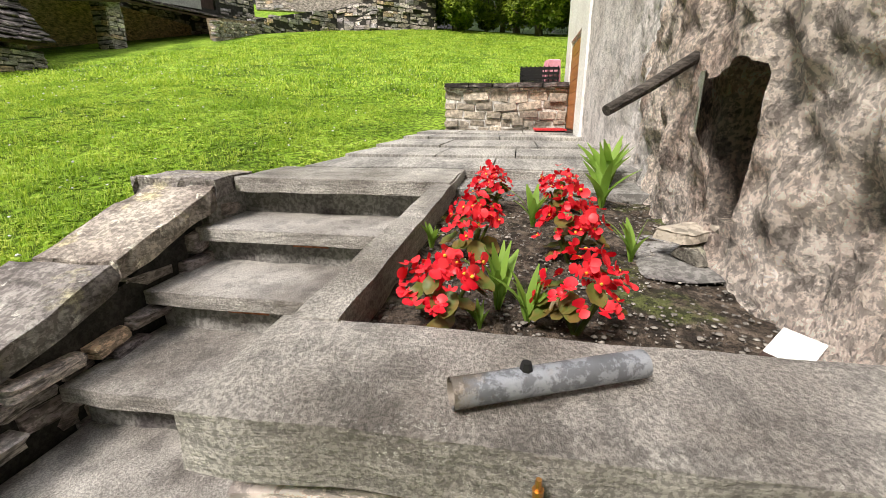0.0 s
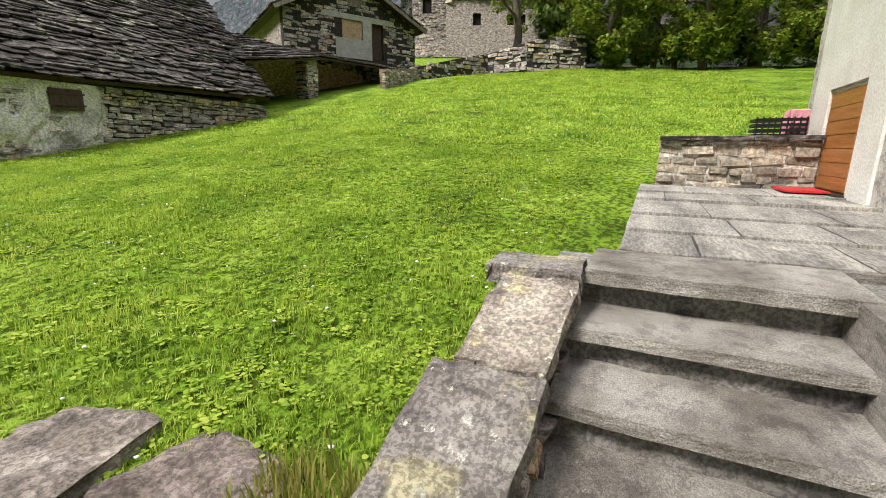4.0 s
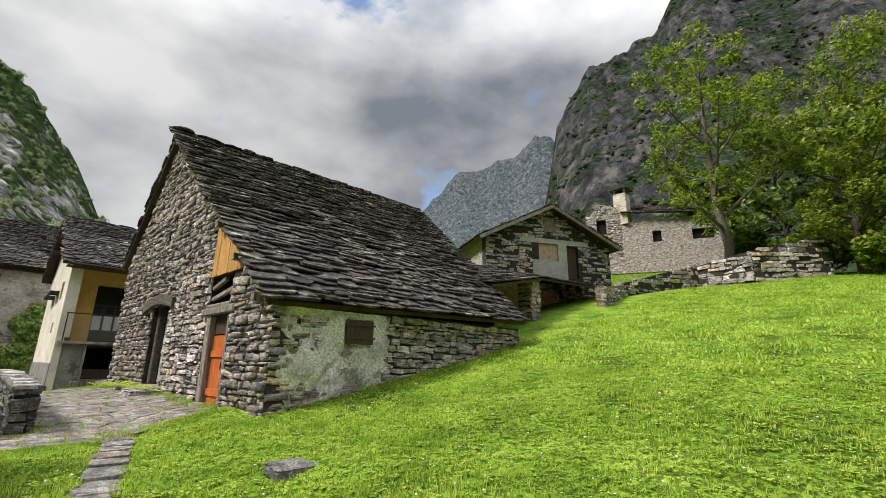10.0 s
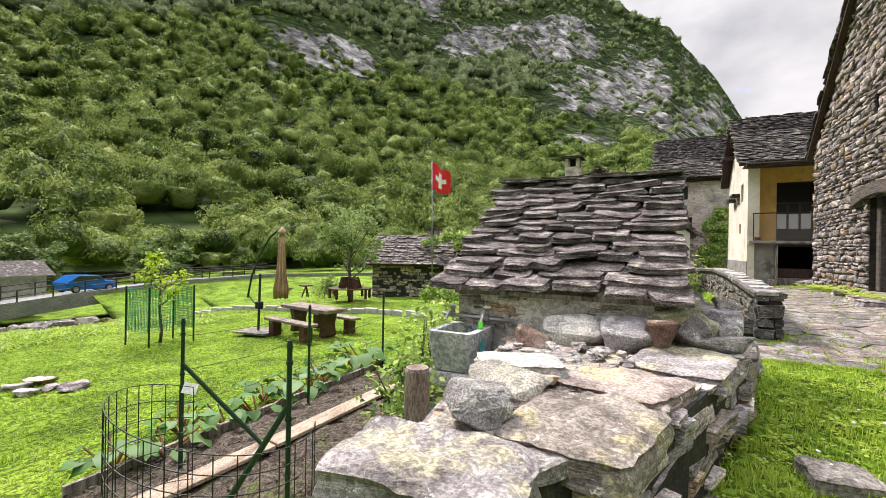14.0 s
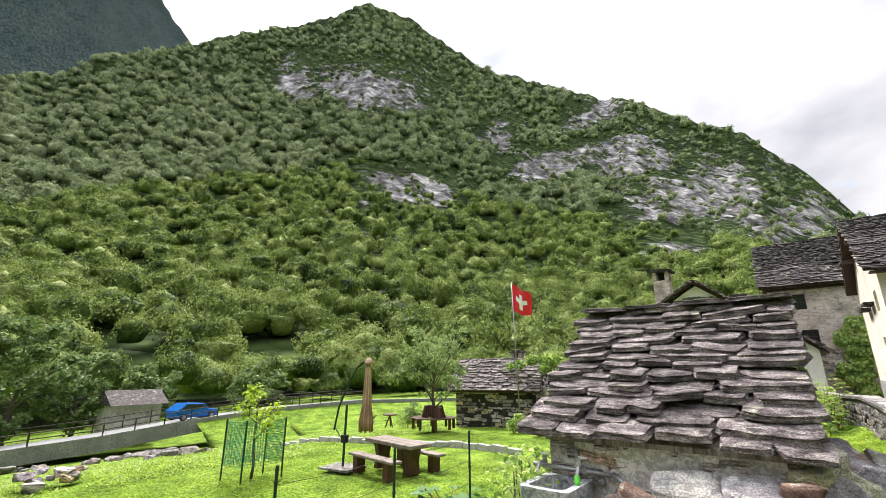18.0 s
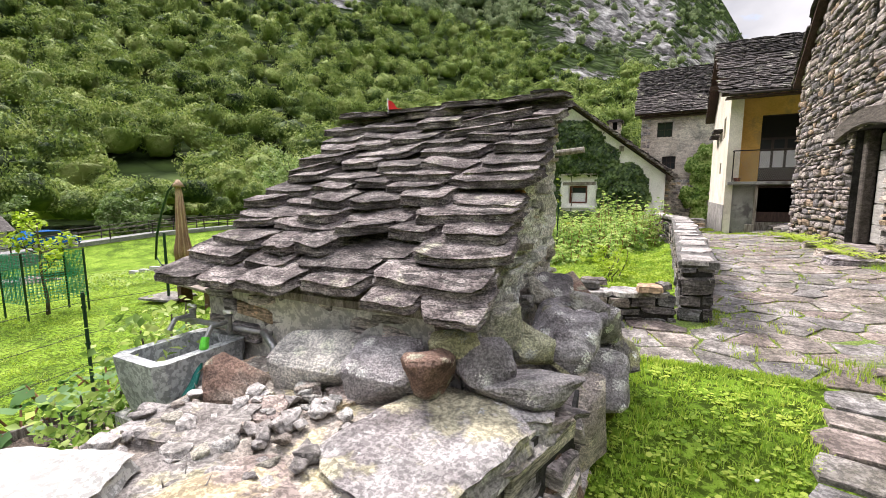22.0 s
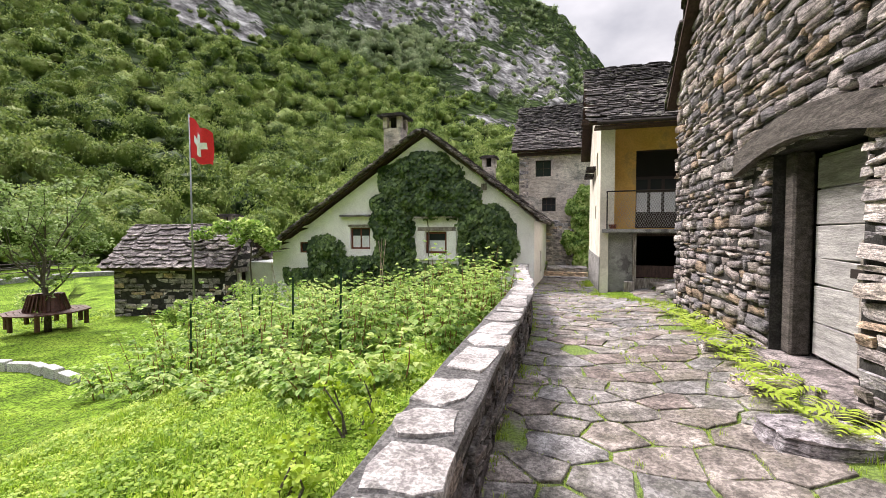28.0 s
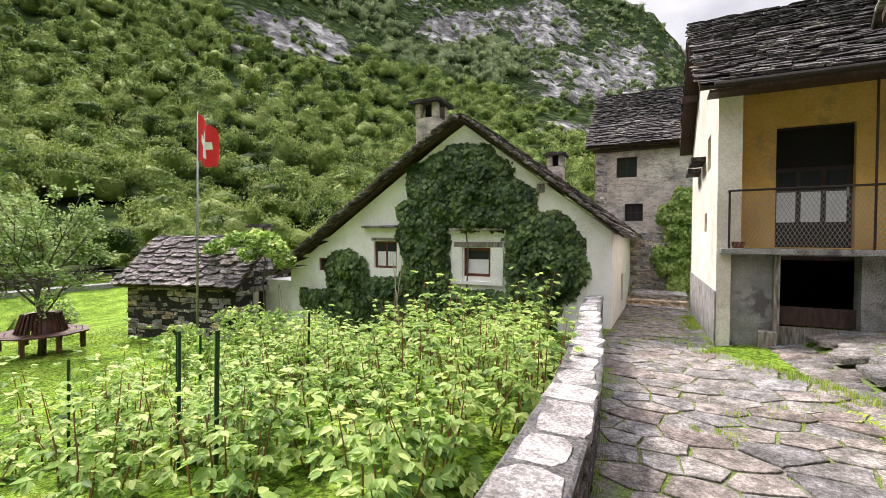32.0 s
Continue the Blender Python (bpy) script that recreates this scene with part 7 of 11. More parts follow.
def mountain(name, label, table, r0, r1, z0, mat, curve, rocks, step=0.45, rings=80, rough=1.0, seed=0.0, bare=0.0):
    """A mountainside as seen from the village: table of (bearing to the left of +y, height of the skyline in degrees)."""
    lo, hi = table[0][0], table[-1][0]
    cols = int((hi - lo) / step)
    verts, mask = [], []
    for i in range(cols + 1):
        a = lo + (hi - lo) * i / cols
        rim = profile(table, a) + 0.7 * noise.noise((a * 0.35, seed, 0)) + 0.35 * noise.noise((a * 1.3, seed, 5))
        top = r1 * math.tan(radians(max(rim, 0.2)))
        for j in range(rings + 1):
            s = j / rings
            r = r0 + (r1 - r0) * s
            x, y = -math.sin(radians(a)) * r, math.cos(radians(a)) * r
            z = z0 + (top - z0) * (curve * s + (1 - curve) * s * s)
            el = math.degrees(math.atan2(z, r))
            rock = bare
            for (ra, re, wa, we) in rocks:
                rock = max(rock, math.exp(-((a + 2.6 * noise.noise((a * 0.3, el * 0.35, seed)) - ra) / wa) ** 2 - ((el + 1.5 * noise.noise((a * 0.22, el * 0.3, seed + 4)) - re) / we) ** 2))
            amp = rough * (0.02 + 0.05 * s) * r * (1 - 0.7 * (s > 0.97))
            q = Vector((x, y, z)) * (3.2 / r1)
            n1 = noise.fractal(q + Vector((seed, 0, 0)), 1.0, 2.0, 5) * 0.6
            n2 = abs(noise.fractal(q * 3 + Vector((0, seed, 0)), 0.9, 2.0, 4))
            d = amp * (n1 - 0.45 * n2 * (0.3 + rock)) * min(1, s * 6)
            verts.append((x - math.sin(radians(a)) * d * 0.4, y + math.cos(radians(a)) * d * 0.4, z + d * (0.6 if s < 0.95 else 0.15)))
            mask.append(rock)
    faces = [(i * (rings + 1) + j, (i + 1) * (rings + 1) + j, (i + 1) * (rings + 1) + j + 1, i * (rings + 1) + j + 1) for i in range(cols) for j in range(rings)]
    ob = mesh_object(name, verts, faces, mat, smooth=True)
    at = ob.data.attributes.new("rock", "FLOAT", "POINT")
    at.data.foreach_set("value", np.array(mask, np.float32))
    return tagged(ob, label, "mountain", kind="structure"), verts, mask, (cols, rings)


WEST = ((-34, 3), (-16, 6), (-10, 11), (-7, 15.2), (-4, 19.6), (0, 25), (5.3, 28.2), (12, 31.8), (23.5, 35.8), (34, 39.2), (44, 44), (51, 45), (56, 43), (62, 40.8), (68.5, 38.5), (76, 34.6), (82, 31.5), (85, 28.4), (90, 26.2), (100, 25), (130, 24), (160, 12))
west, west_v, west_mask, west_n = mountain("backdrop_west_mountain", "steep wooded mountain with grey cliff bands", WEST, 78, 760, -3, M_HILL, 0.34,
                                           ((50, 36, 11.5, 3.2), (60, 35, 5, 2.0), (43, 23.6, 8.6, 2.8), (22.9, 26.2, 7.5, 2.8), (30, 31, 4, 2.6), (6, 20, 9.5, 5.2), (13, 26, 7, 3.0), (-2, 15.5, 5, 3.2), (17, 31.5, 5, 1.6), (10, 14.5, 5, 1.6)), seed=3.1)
EAST = ((-168, 6), (-140, 26), (-120, 34), (-106, 31.5), (-103, 33.6), (-96, 37.1), (-92.4, 36.9), (-88.2, 38.9), (-84.4, 41.3), (-80.4, 40.6), (-77.7, 37.9), (-74.3, 37.2), (-69.2, 35.8), (-66, 32.4), (-64.1, 29.6), (-62, 21), (-60, 16), (-54, 13), (-40, 8), (-28, 3))
east, east_v, east_mask, east_n = mountain("backdrop_east_mountain", "dark rocky mountain with scrub behind the village, cloud shadow painted in", EAST, 95, 620, 8, M_EASTHILL, 0.3,
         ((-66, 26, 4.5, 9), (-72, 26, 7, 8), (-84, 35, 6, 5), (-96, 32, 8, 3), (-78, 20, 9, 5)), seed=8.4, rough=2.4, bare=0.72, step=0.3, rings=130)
NORTH = ((-72, 18), (-66, 25), (-62.8, 28.3), (-60.5, 29.2), (-58, 27.2), (-53.6, 25.6), (-49.5, 25.0), (-46, 21.8), (-42, 17), (-34, 12), (-24, 10), (-14, 9), (-4, 6))
mountain("backdrop_north_peaks", "distant rocky peaks tinted haze blue", NORTH, 900, 2300, 0, M_FARHILL, 0.5, ((-58, 25, 6, 6), (-50, 22, 4, 4)), step=0.3, rings=50, seed=1.7, rough=1.3, bare=0.8)
mountain("backdrop_south_ridge", "distant ridge tinted haze blue", ((66, 30), (74, 36), (80, 40.5), (86, 44), (95, 46), (110, 40), (130, 30), (170, 10)), 1000, 2300, 0, M_FARHILL, 0.5, (), step=0.5, rings=40, seed=5.2)
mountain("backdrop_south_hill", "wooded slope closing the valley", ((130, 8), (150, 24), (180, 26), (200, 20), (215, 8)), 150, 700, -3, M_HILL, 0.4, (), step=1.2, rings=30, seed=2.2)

# ---- woods on the western slope ----
def crown_shape(rnd, sub, flat=0.85):
    bm = bmesh.new()
    bmesh.ops.create_icosphere(bm, subdivisions=sub, radius=1.0)
    seed = rnd.uniform(0, 80)
    for v in bm.verts:
        k = 0.78 + 0.5 * noise.noise(v.co * 1.7 + Vector((seed, 0, 0))) + 0.34 * noise.noise(v.co * 4.3 + Vector((0, seed, 0)))
        v.co *= max(k, 0.35)
        v.co.z *= flat
    bmesh.ops.triangulate(bm, faces=bm.faces)
    bm.verts.index_update()
    out = np.array([v.co[:] for v in bm.verts], np.float32), np.array([[w.index for w in f.verts] for f in bm.faces], np.int32)
    bm.free()
    return out


def scatter(shapes, places):
    """Copies of shapes at (x, y, z, size, height, turn), joined: points and triangles."""
    vs, ts, at = [], [], 0
    places = np.asarray(places, np.float32)
    pick = np.random.RandomState(4).randint(0, len(shapes), len(places))
    for k, (v, t) in enumerate(shapes):
        p = places[pick == k]
        if not len(p):
            continue
        c, s = np.cos(p[:, 5])[:, None], np.sin(p[:, 5])[:, None]
        x = (v[None, :, 0] * c - v[None, :, 1] * s) * p[:, 3:4] + p[:, 0:1]
        y = (v[None, :, 0] * s + v[None, :, 1] * c) * p[:, 3:4] + p[:, 1:2]
        z = v[None, :, 2] * p[:, 4:5] + p[:, 2:3]
        vs.append(np.stack([x, y, z], -1).reshape(-1, 3))
        ts.append((t[None] + (np.arange(len(p)) * len(v))[:, None, None] + at).reshape(-1, 3))
        at += len(p) * len(v)
    return np.concatenate(vs), np.concatenate(ts)


def leaf_quads(centres, sizes, rs, up=0.4, aspect=0.55):
    """One folded leaf (two triangles) at each centre, turned at random with its face somewhat up."""
    n = len(centres)
    d = rs.normal(size=(n, 3))
    d[:, 2] *= 0.6
    d /= np.linalg.norm(d, axis=1)[:, None]
    nrm = rs.normal(size=(n, 3)) + np.array([0, 0, up * 3])
    side = np.cross(d, nrm)
    side /= np.linalg.norm(side, axis=1)[:, None] + 1e-6
    s = np.asarray(sizes)[:, None]
    fold = np.cross(side, d) * s * 0.12
    v = np.stack([centres - d * s * 0.5, centres + side * s * aspect * 0.5 + fold, centres + d * s * 0.5, centres - side * s * aspect * 0.5 + fold], 1)
    i = np.arange(n)[:, None] * 4
    t = np.stack([i + [0, 1, 2], i + [0, 2, 3]], 1)
    return v.reshape(-1, 3), t.reshape(-1, 3)


def leafy_crown(rnd, core_sub, leaves, leaf, lobes=12, flat=0.9):
    """A unit tree crown: a heap of rounded boughs with deep creases between them, and leaf clumps standing off it."""
    r = np.random.RandomState(rnd.randrange(9999))
    bm = bmesh.new()
    bmesh.ops.create_icosphere(bm, subdivisions=core_sub, radius=1.0)
    bm.verts.index_update()
    d = np.array([v.co[:] for v in bm.verts])
    ct = np.array([[w.index for w in f.verts] for f in bm.faces])
    bm.free()
    d /= np.linalg.norm(d, axis=1)[:, None]
    heads = r.normal(size=(lobes, 3))
    heads /= np.linalg.norm(heads, axis=1)[:, None]
    heads[:, 2] = np.abs(heads[:, 2]) * 0.95 - 0.2
    heads *= r.uniform(0.42, 0.7, (lobes, 1))
    size = r.uniform(0.26, 0.46, lobes)
    along = d @ heads.T
    disc = size[None] ** 2 - (heads ** 2).sum(1)[None] + along ** 2
    reach = np.where(disc > 0, along + np.sqrt(np.maximum(disc, 0)), 0.0).max(1)
    rad = 0.84 * np.maximum(reach, 0.34) * r.uniform(0.92, 1.06, len(d))
    cv = d * rad[:, None] * np.array([1, 1, flat])
    k = r.randint(0, lobes, leaves)
    o = r.normal(size=(leaves, 3))
    o /= np.linalg.norm(o, axis=1)[:, None]
    o[:, 2] = np.abs(o[:, 2]) - 0.3 * (r.uniform(size=leaves) < 0.5)
    c = (heads[k] + o * size[k][:, None] * r.uniform(0.8, 1.12, (leaves, 1))) * np.array([1, 1, flat])
    nrm = o + np.array([0, 0, 0.35]) + r.normal(size=(leaves, 3)) * 0.5
    nrm /= np.linalg.norm(nrm, axis=1)[:, None]
    u = np.cross(nrm, r.normal(size=(leaves, 3)))
    u /= np.linalg.norm(u, axis=1)[:, None] + 1e-6
    w = np.cross(nrm, u)
    s1, s2 = leaf * r.uniform(0.5, 1.2, (leaves, 1)), leaf * r.uniform(0.5, 1.0, (leaves, 1))
    q = np.stack([c - u * s1, c + w * s2 * 1.3 - nrm * s1 * 0.3, c + u * s1], 1).reshape(-1, 3)
    t = (np.arange(leaves)[:, None] * 3 + len(cv) + np.array([[0, 1, 2]])).reshape(-1, 3)
    return np.concatenate([cv, q]).astype(np.float32), np.concatenate([ct, t]).astype(np.int32)


rs = np.random.RandomState(11)
near_places, mid_places, far_places = [], [], []
cols, rings = west_n
wv = np.array(west_v).reshape(cols + 1, rings + 1, 3)
wm = np.array(west_mask).reshape(cols + 1, rings + 1)
R0, R1, A0, A1 = 78.0, 760.0, -34.0, 160.0
tries = 0
while len(near_places) + len(mid_places) + len(far_places) < 7600 and tries < 60000:
    tries += 1
    a = rs.uniform(-14, 100)
    r = R0 + 670 * rs.uniform(0, 1) ** 0.8
    if rs.uniform() > (r / 600) ** 0.3:
        continue
    i, j = (a - A0) / (A1 - A0) * cols, (r - R0) / (R1 - R0) * rings
    p, m = wv[int(i), int(j)] * (1 - j % 1) + wv[int(i), min(int(j) + 1, rings)] * (j % 1), wm[int(i), int(j)]
    if m + 0.4 * noise.noise((a * 0.45, r * 0.035, 0)) > 0.42 and rs.uniform() > 0.22:
        continue
    off = rs.uniform(-1.5, 1.5, 2)
    size = rs.uniform(3.2, 7.0) * (1 + 0.35 * ease(200, 500, r)) * (0.6 if m > 0.3 else 1)
    place = (p[0] + off[0], p[1] + off[1], p[2] + size * 0.6, size, size * rs.uniform(1.0, 1.55), rs.uniform(0, 6.28))
    (near_places if r < 190 else mid_places if r < 340 else far_places).append(place)
front_places = []
for k in range(120):
    a = radians(rs.uniform(-12, 98))
    r = rs.uniform(62, 84)
    size = rs.uniform(2.0, 4.0)
    front_places.append((-math.sin(a) * r, math.cos(a) * r, -3 + size * rs.uniform(0.6, 1.3), size, size * rs.uniform(1.0, 1.5), rs.uniform(0, 6.28)))

def grow(name, label, mat, *sets):
    vs, ts, at = [], [], 0
    for places, sub, leaves, leaf, n in sets:
        v, t = scatter([leafy_crown(RND, sub, leaves, leaf) for _ in range(n)], places)
        vs.append(v)
        ts.append(t + at)
        at += len(v)
    return tagged(new(name, bulk(name, np.concatenate(vs), np.concatenate(ts), mat)), label, "woods", kind="stuff")


grow("hillside_woods", "dense green broadleaf woods on the mountainside", L_FOREST, (front_places, 2, 1400, 0.055, 5), (near_places, 1, 820, 0.062, 8), (mid_places, 1, 340, 0.088, 8))
# the higher crowns take the haze-paled leaf colour
grow("high_woods", "grey-green woods and scrub high on the mountain, paled for haze", L_HAZEWOOD, (far_places, 1, 110, 0.13, 7))

# scrub on the eastern mountain
scrub = []
ev = np.array(east_v).reshape(east_n[0] + 1, east_n[1] + 1, 3)
while len(scrub) < 1900:
    i, j = rs.randint(int(east_n[0] * 0.3), int(east_n[0] * 0.85)), rs.randint(6, east_n[1])
    p = ev[i, j]
    if noise.noise((p[0] * 0.02, p[1] * 0.02, p[2] * 0.03)) + 0.5 * (j / east_n[1]) < 0.22:
        continue
    s = rs.uniform(1.6, 4.2)
    scrub.append((p[0] + rs.uniform(-3, 3), p[1] + rs.uniform(-3, 3), p[2] + s * 0.3, s, s * rs.uniform(0.8, 1.3), rs.uniform(0, 6.28)))
v, t = scatter([leafy_crown(RND, 1, 40, 0.27) for _ in range(5)], scrub)
tagged(new("mountain_scrub", bulk("mountain_scrub", v, t, L_SCRUB)), "dark green scrub on the rocky mountain", "scrub", kind="stuff")

# ---- stone stairs, patio and flower bed ----
stairs = thing("stone_stairs", "worn stone stairs with overhanging granite treads", "stairs", (0.7, -13.1, -0.9), kind="structure")


def rough_slab(x0, x1, y0, y1, z0, z1, seed=0.0, wobble=0.012, nx=14, ny=14, m=None):
    """A thick slab with broken, uneven edges."""
    bm = bmesh.new()
    top, bot = {}, {}
    for i in range(nx + 1):
        for j in range(ny + 1):
            x, y = x0 + (x1 - x0) * i / nx, y0 + (y1 - y0) * j / ny
            e = (i in (0, nx)) + (j in (0, ny))
            w = Vector((noise.noise((x * 7, y * 7, seed)), noise.noise((x * 7, y * 7, seed + 9)), noise.noise((x * 5, y * 5, seed + 3)) * 0.7)) * wobble
            w += Vector((0, 0, noise.noise((x * 22, y * 22, seed)) * wobble * 0.25 - (0.35 * wobble if e else 0)))
            top[i, j] = bm.verts.new(Vector((x, y, z1)) + w)
            if e:
                bot[i, j] = bm.verts.new(Vector((x, y, z0)) + Vector((w.x * 1.8, w.y * 1.8, noise.noise((x * 6, y * 6, seed + 20)) * wobble * 0.8)))
    for i in range(nx):
        for j in range(ny):
            bm.faces.new((top[i, j], top[i + 1, j], top[i + 1, j + 1], top[i, j + 1]))
    loop = [(i, 0) for i in range(nx)] + [(nx, j) for j in range(ny)] + [(i, ny) for i in range(nx, 0, -1)] + [(0, j) for j in range(ny, 0, -1)]
    mids = {k: bm.verts.new((top[k].co + bot[k].co) / 2 + Vector((RND.uniform(-1, 1), RND.uniform(-1, 1), 0)) * wobble * 0.7) for k in loop}
    for a, b in zip(loop, loop[1:] + loop[:1]):
        bm.faces.new((mids[a], mids[b], top[b], top[a]))
        bm.faces.new((bot[a], bot[b], mids[b], mids[a]))
    bm.faces.new([bot[k] for k in loop][::-1])
    if m:
        bmesh.ops.transform(bm, matrix=m, verts=bm.verts[:])
    return bm


for k, (nose, z, right) in enumerate(((1.08, -0.14, -13.68), (0.77, -0.30, -13.68), (0.42, -0.47, -13.62), (0.08, -0.64, -13.57), (-0.26, -0.81, -13.57))):
    part("tread", rough_slab(nose, nose + 0.42, right, -12.62, z - 0.055, z, k * 3.3, 0.0045, 10, 30), M_STEP, stairs)
    part("riser", rough_slab(nose + 0.06, nose + 0.4, right + 0.01, -12.63, z - 0.2, z - 0.056, k * 5.1, 0.012, 4, 20), M_CEMENT, stairs)
part("riser", rough_slab(1.43, 1.7, -13.68, -12.63, -0.16, -0.02, 4.4, 0.012, 4, 20), M_CEMENT, stairs)
for y, x, z in ((-13.1, 1.15, -0.21), (-13.0, 0.82, -0.37)):
    part("brick_chip", box_bm(x - 0.012, x + 0.03, y - 0.09, y + 0.07, z - 0.012, z + 0.02), material("red brick", [(0.3, 0.1, 0.05), (0.42, 0.17, 0.09)]), stairs)
flagstones = thing("patio", "patio of grey riven flagstones", "patio", (3.5, -13.7, 0), kind="structure")
part("bed", box_bm(1.45, 5.7, -14.7, -12.8, -0.35, -0.005), M_CEMENT, flagstones)
part("edge_slab", rough_slab(1.33, 1.8, -13.68, -12.66, -0.025, 0.045, 7.7, 0.008, 10, 24), M_STEP, flagstones)
x = 1.82
while x < 5.6:
    w = RND.uniform(0.55, 0.95)
    w = min(w, 5.66 - x)
    y = -14.62
    while y < -12.8:
        d = min(RND.uniform(0.5, 0.9), -12.76 - y)
        if -12.76 - y - d < 0.25:
            d = -12.76 - y
        part("flagstone", rough_slab(x + 0.006, x + w - 0.006, y + 0.006, y + d - 0.006, 0.0, 0.045 + 0.028 * (x - 1.8) + RND.uniform(-0.003, 0.003), x * 3 + y, 0.004, 6, 6), M_FLAG, flagstones)
        y += d
    x += w

# kerb, front slab and the wall under it
bed = thing("flower_bed", "raised flower bed with stone kerb and dark gravelly soil", "flower bed", (1.2, -14.1, -0.2), kind="structure")
part("kerb", rough_slab(0.09, 1.8, -13.685, -13.605, -0.75, 0.0, 2.2, 0.005, 30, 4, Matrix(((1, 0, 0, 0), (0, 1, 0, 0), (0.022, 0, 1, 0.004), (0, 0, 0, 1)))), M_STEP, bed, "long grey stone kerb")
part("front_slab", rough_slab(-0.14, 0.1, -15.0, -13.585, -0.085, 0.0, 1.1, 0.008, 12, 60), M_STEP, bed, "thick grey granite slab")


def soil_z(x):
    return -0.085 + 0.03 * x


part("back_kerb", rough_slab(1.8, 1.88, -14.55, -13.69, -0.2, 0.04, 3.1, 0.005, 3, 14), M_STEP, bed)
bm = bmesh.new()
g = {}
for i in range(41):
    for j in range(31):
        x, y = 0.06 + 1.76 * i / 40, -14.62 + 0.96 * j / 30
        g[i, j] = bm.verts.new((x, y, soil_z(x) + 0.02 * noise.noise((x * 6, y * 6, 0)) + 0.012 * noise.noise((x * 25, y * 25, 2))))
for i in range(40):
    for j in range(30):
        bm.faces.new((g[i, j], g[i + 1, j], g[i + 1, j + 1], g[i, j + 1]))
part("soil", bm, M_SOIL, bed)


rs = np.random.RandomState(21)
px = 0.1 + 1.7 * rs.uniform(0, 1, 3200) ** 1.5
grit = np.stack([px, rs.uniform(-14.5, -13.69, 3200), soil_z(px) + 0.006, 0.002 + 0.0085 * rs.uniform(0, 1, 3200) ** 3, rs.uniform(0.0015, 0.005, 3200), rs.uniform(0, 6, 3200)], 1)
gv, gt = scatter([crown_shape(RND, 1, 0.7) for _ in range(4)], grit)
tagged(child("gravel", bulk("gravel", gv, gt, material("pale grit", [(0.10, 0.09, 0.078), (0.30, 0.28, 0.25)], island=0.5)), bed), kind="stuff")
face = part("front_wall", box_bm(-0.1, 0.09, -15.0, -13.61, -1.2, -0.09), M_RENDER, bed, "cement-patched stone wall below the slab")
front_face = rubble(frame_matrix((-0.09, -13.61, -1.2), (0, -1, 0), (-1, 0, 0)), 1.39, 1.1, heights=(0.08, 0.16), widths=(0.2, 0.45), depth=0.12)

part("fill", box_bm(1.15, 1.5, -12.64, -12.45, -0.5, -0.02), M_CEMENT, flagstones)
part("fill", box_bm(1.5, 1.95, -12.98, -12.45, -0.5, -0.03), M_CEMENT, flagstones)

# side wall of the stairs: leaning cap slabs over dry stones
cheek = thing("stair_side_wall", "sloping dry-stone side wall with pale cap slabs", "stone wall", (0.5, -12.45, -0.5), kind="structure")
ccore = part("core", prism_bm([(-1.0, -1.4), (1.42, -1.4), (1.42, -0.02), (-1.0, -0.84)], 0.3, Matrix.Translation((0, -12.6, 0))), M_CORE, cheek)
cheek_stones = rubble(frame_matrix((-1.0, -12.62, -1.3), (1, 0, 0), (0, -1, 0)), 2.42, 1.3, heights=(0.06, 0.13), widths=(0.14, 0.36), depth=0.14, proud=0.05, top=lambda u: 1.3 + 0.0 - 0.34 * (2.42 - u))
for x0, x1, w in ((1.2, 1.5, 0.42), (0.66, 1.19, 0.33), (-0.06, 0.645, 0.4), (-0.8, -0.085, 0.42)):
    slope_m = Matrix(((1, 0, 0, 0), (0, 1, 0, 0), (0.33, 0, 1, 0.06 - 0.33 * 1.3), (0, 0, 0, 1))) if x0 < 1.2 else Matrix.Translation((0, 0, 0.055))
    part("cap_slab", rough_slab(x0, x1, -12.65, -12.65 + w, -0.09, 0.0, x0 * 7, 0.02, 16, 12, slope_m), M_CAPSLAB, cheek, "pale lichened cap slab")

# ---- house beside the patio ----
house = thing("patio_house", "old house with coarse weathered plaster walls", "house", (3, -15, -0.5))
NXW, NZW = 290, 170
bm = bmesh.new()
g = {}


def in_niche(x, z):
    return 0.62 < x < 0.72 + 0.27 * clamp((z - 0.05) / 0.36, 0, 1) and 0.03 < z < 0.42 + 0.02 * math.sin(x * 20)


for i in range(NXW + 1):
    for j in range(NZW + 1):
        s = i / NXW
        x = -2.5 + 4.9 * (s / 0.72) if s < 0.72 else 2.4 + 4.2 * ((s - 0.72) / 0.28)
        t = j / NZW
        z = -0.9 + 2.6 * (t / 0.82) if t < 0.82 else 1.7 + 3.0 * ((t - 0.82) / 0.18)
        rough = 0.12 + 0.88 * ease(3.4, 1.6, x)
        relief = rough * (0.042 * noise.fractal((x * 4.5, 0, z * 4.5), 0.7, 2.1, 6) + 0.05 * noise.noise((x * 1.3, 3, z * 1.3))) + 0.004 * noise.noise((x * 12, 1, z * 12))
        relief += rough * 0.1 * ease(0.25, -0.5, z)
        bend = 0.1 * ease(2.0, 1.1, x) - 0.12 * max(0.0, 0.1 - x)
        g[i, j] = bm.verts.new((x, -14.6 + relief + bend, z))
for i in range(NXW):
    for j in range(NZW):
        c = (g[i, j].co + g[i + 1, j + 1].co) / 2
        if in_niche(c.x, c.z) or (4.8 < c.x < 5.78 and 0.1 < c.z < 1.2):
            continue
        bm.faces.new((g[i, j], g[i, j + 1], g[i + 1, j + 1], g[i + 1, j]))
bmesh.ops.delete(bm, geom=[v for v in bm.verts if not v.link_faces], context="VERTS")
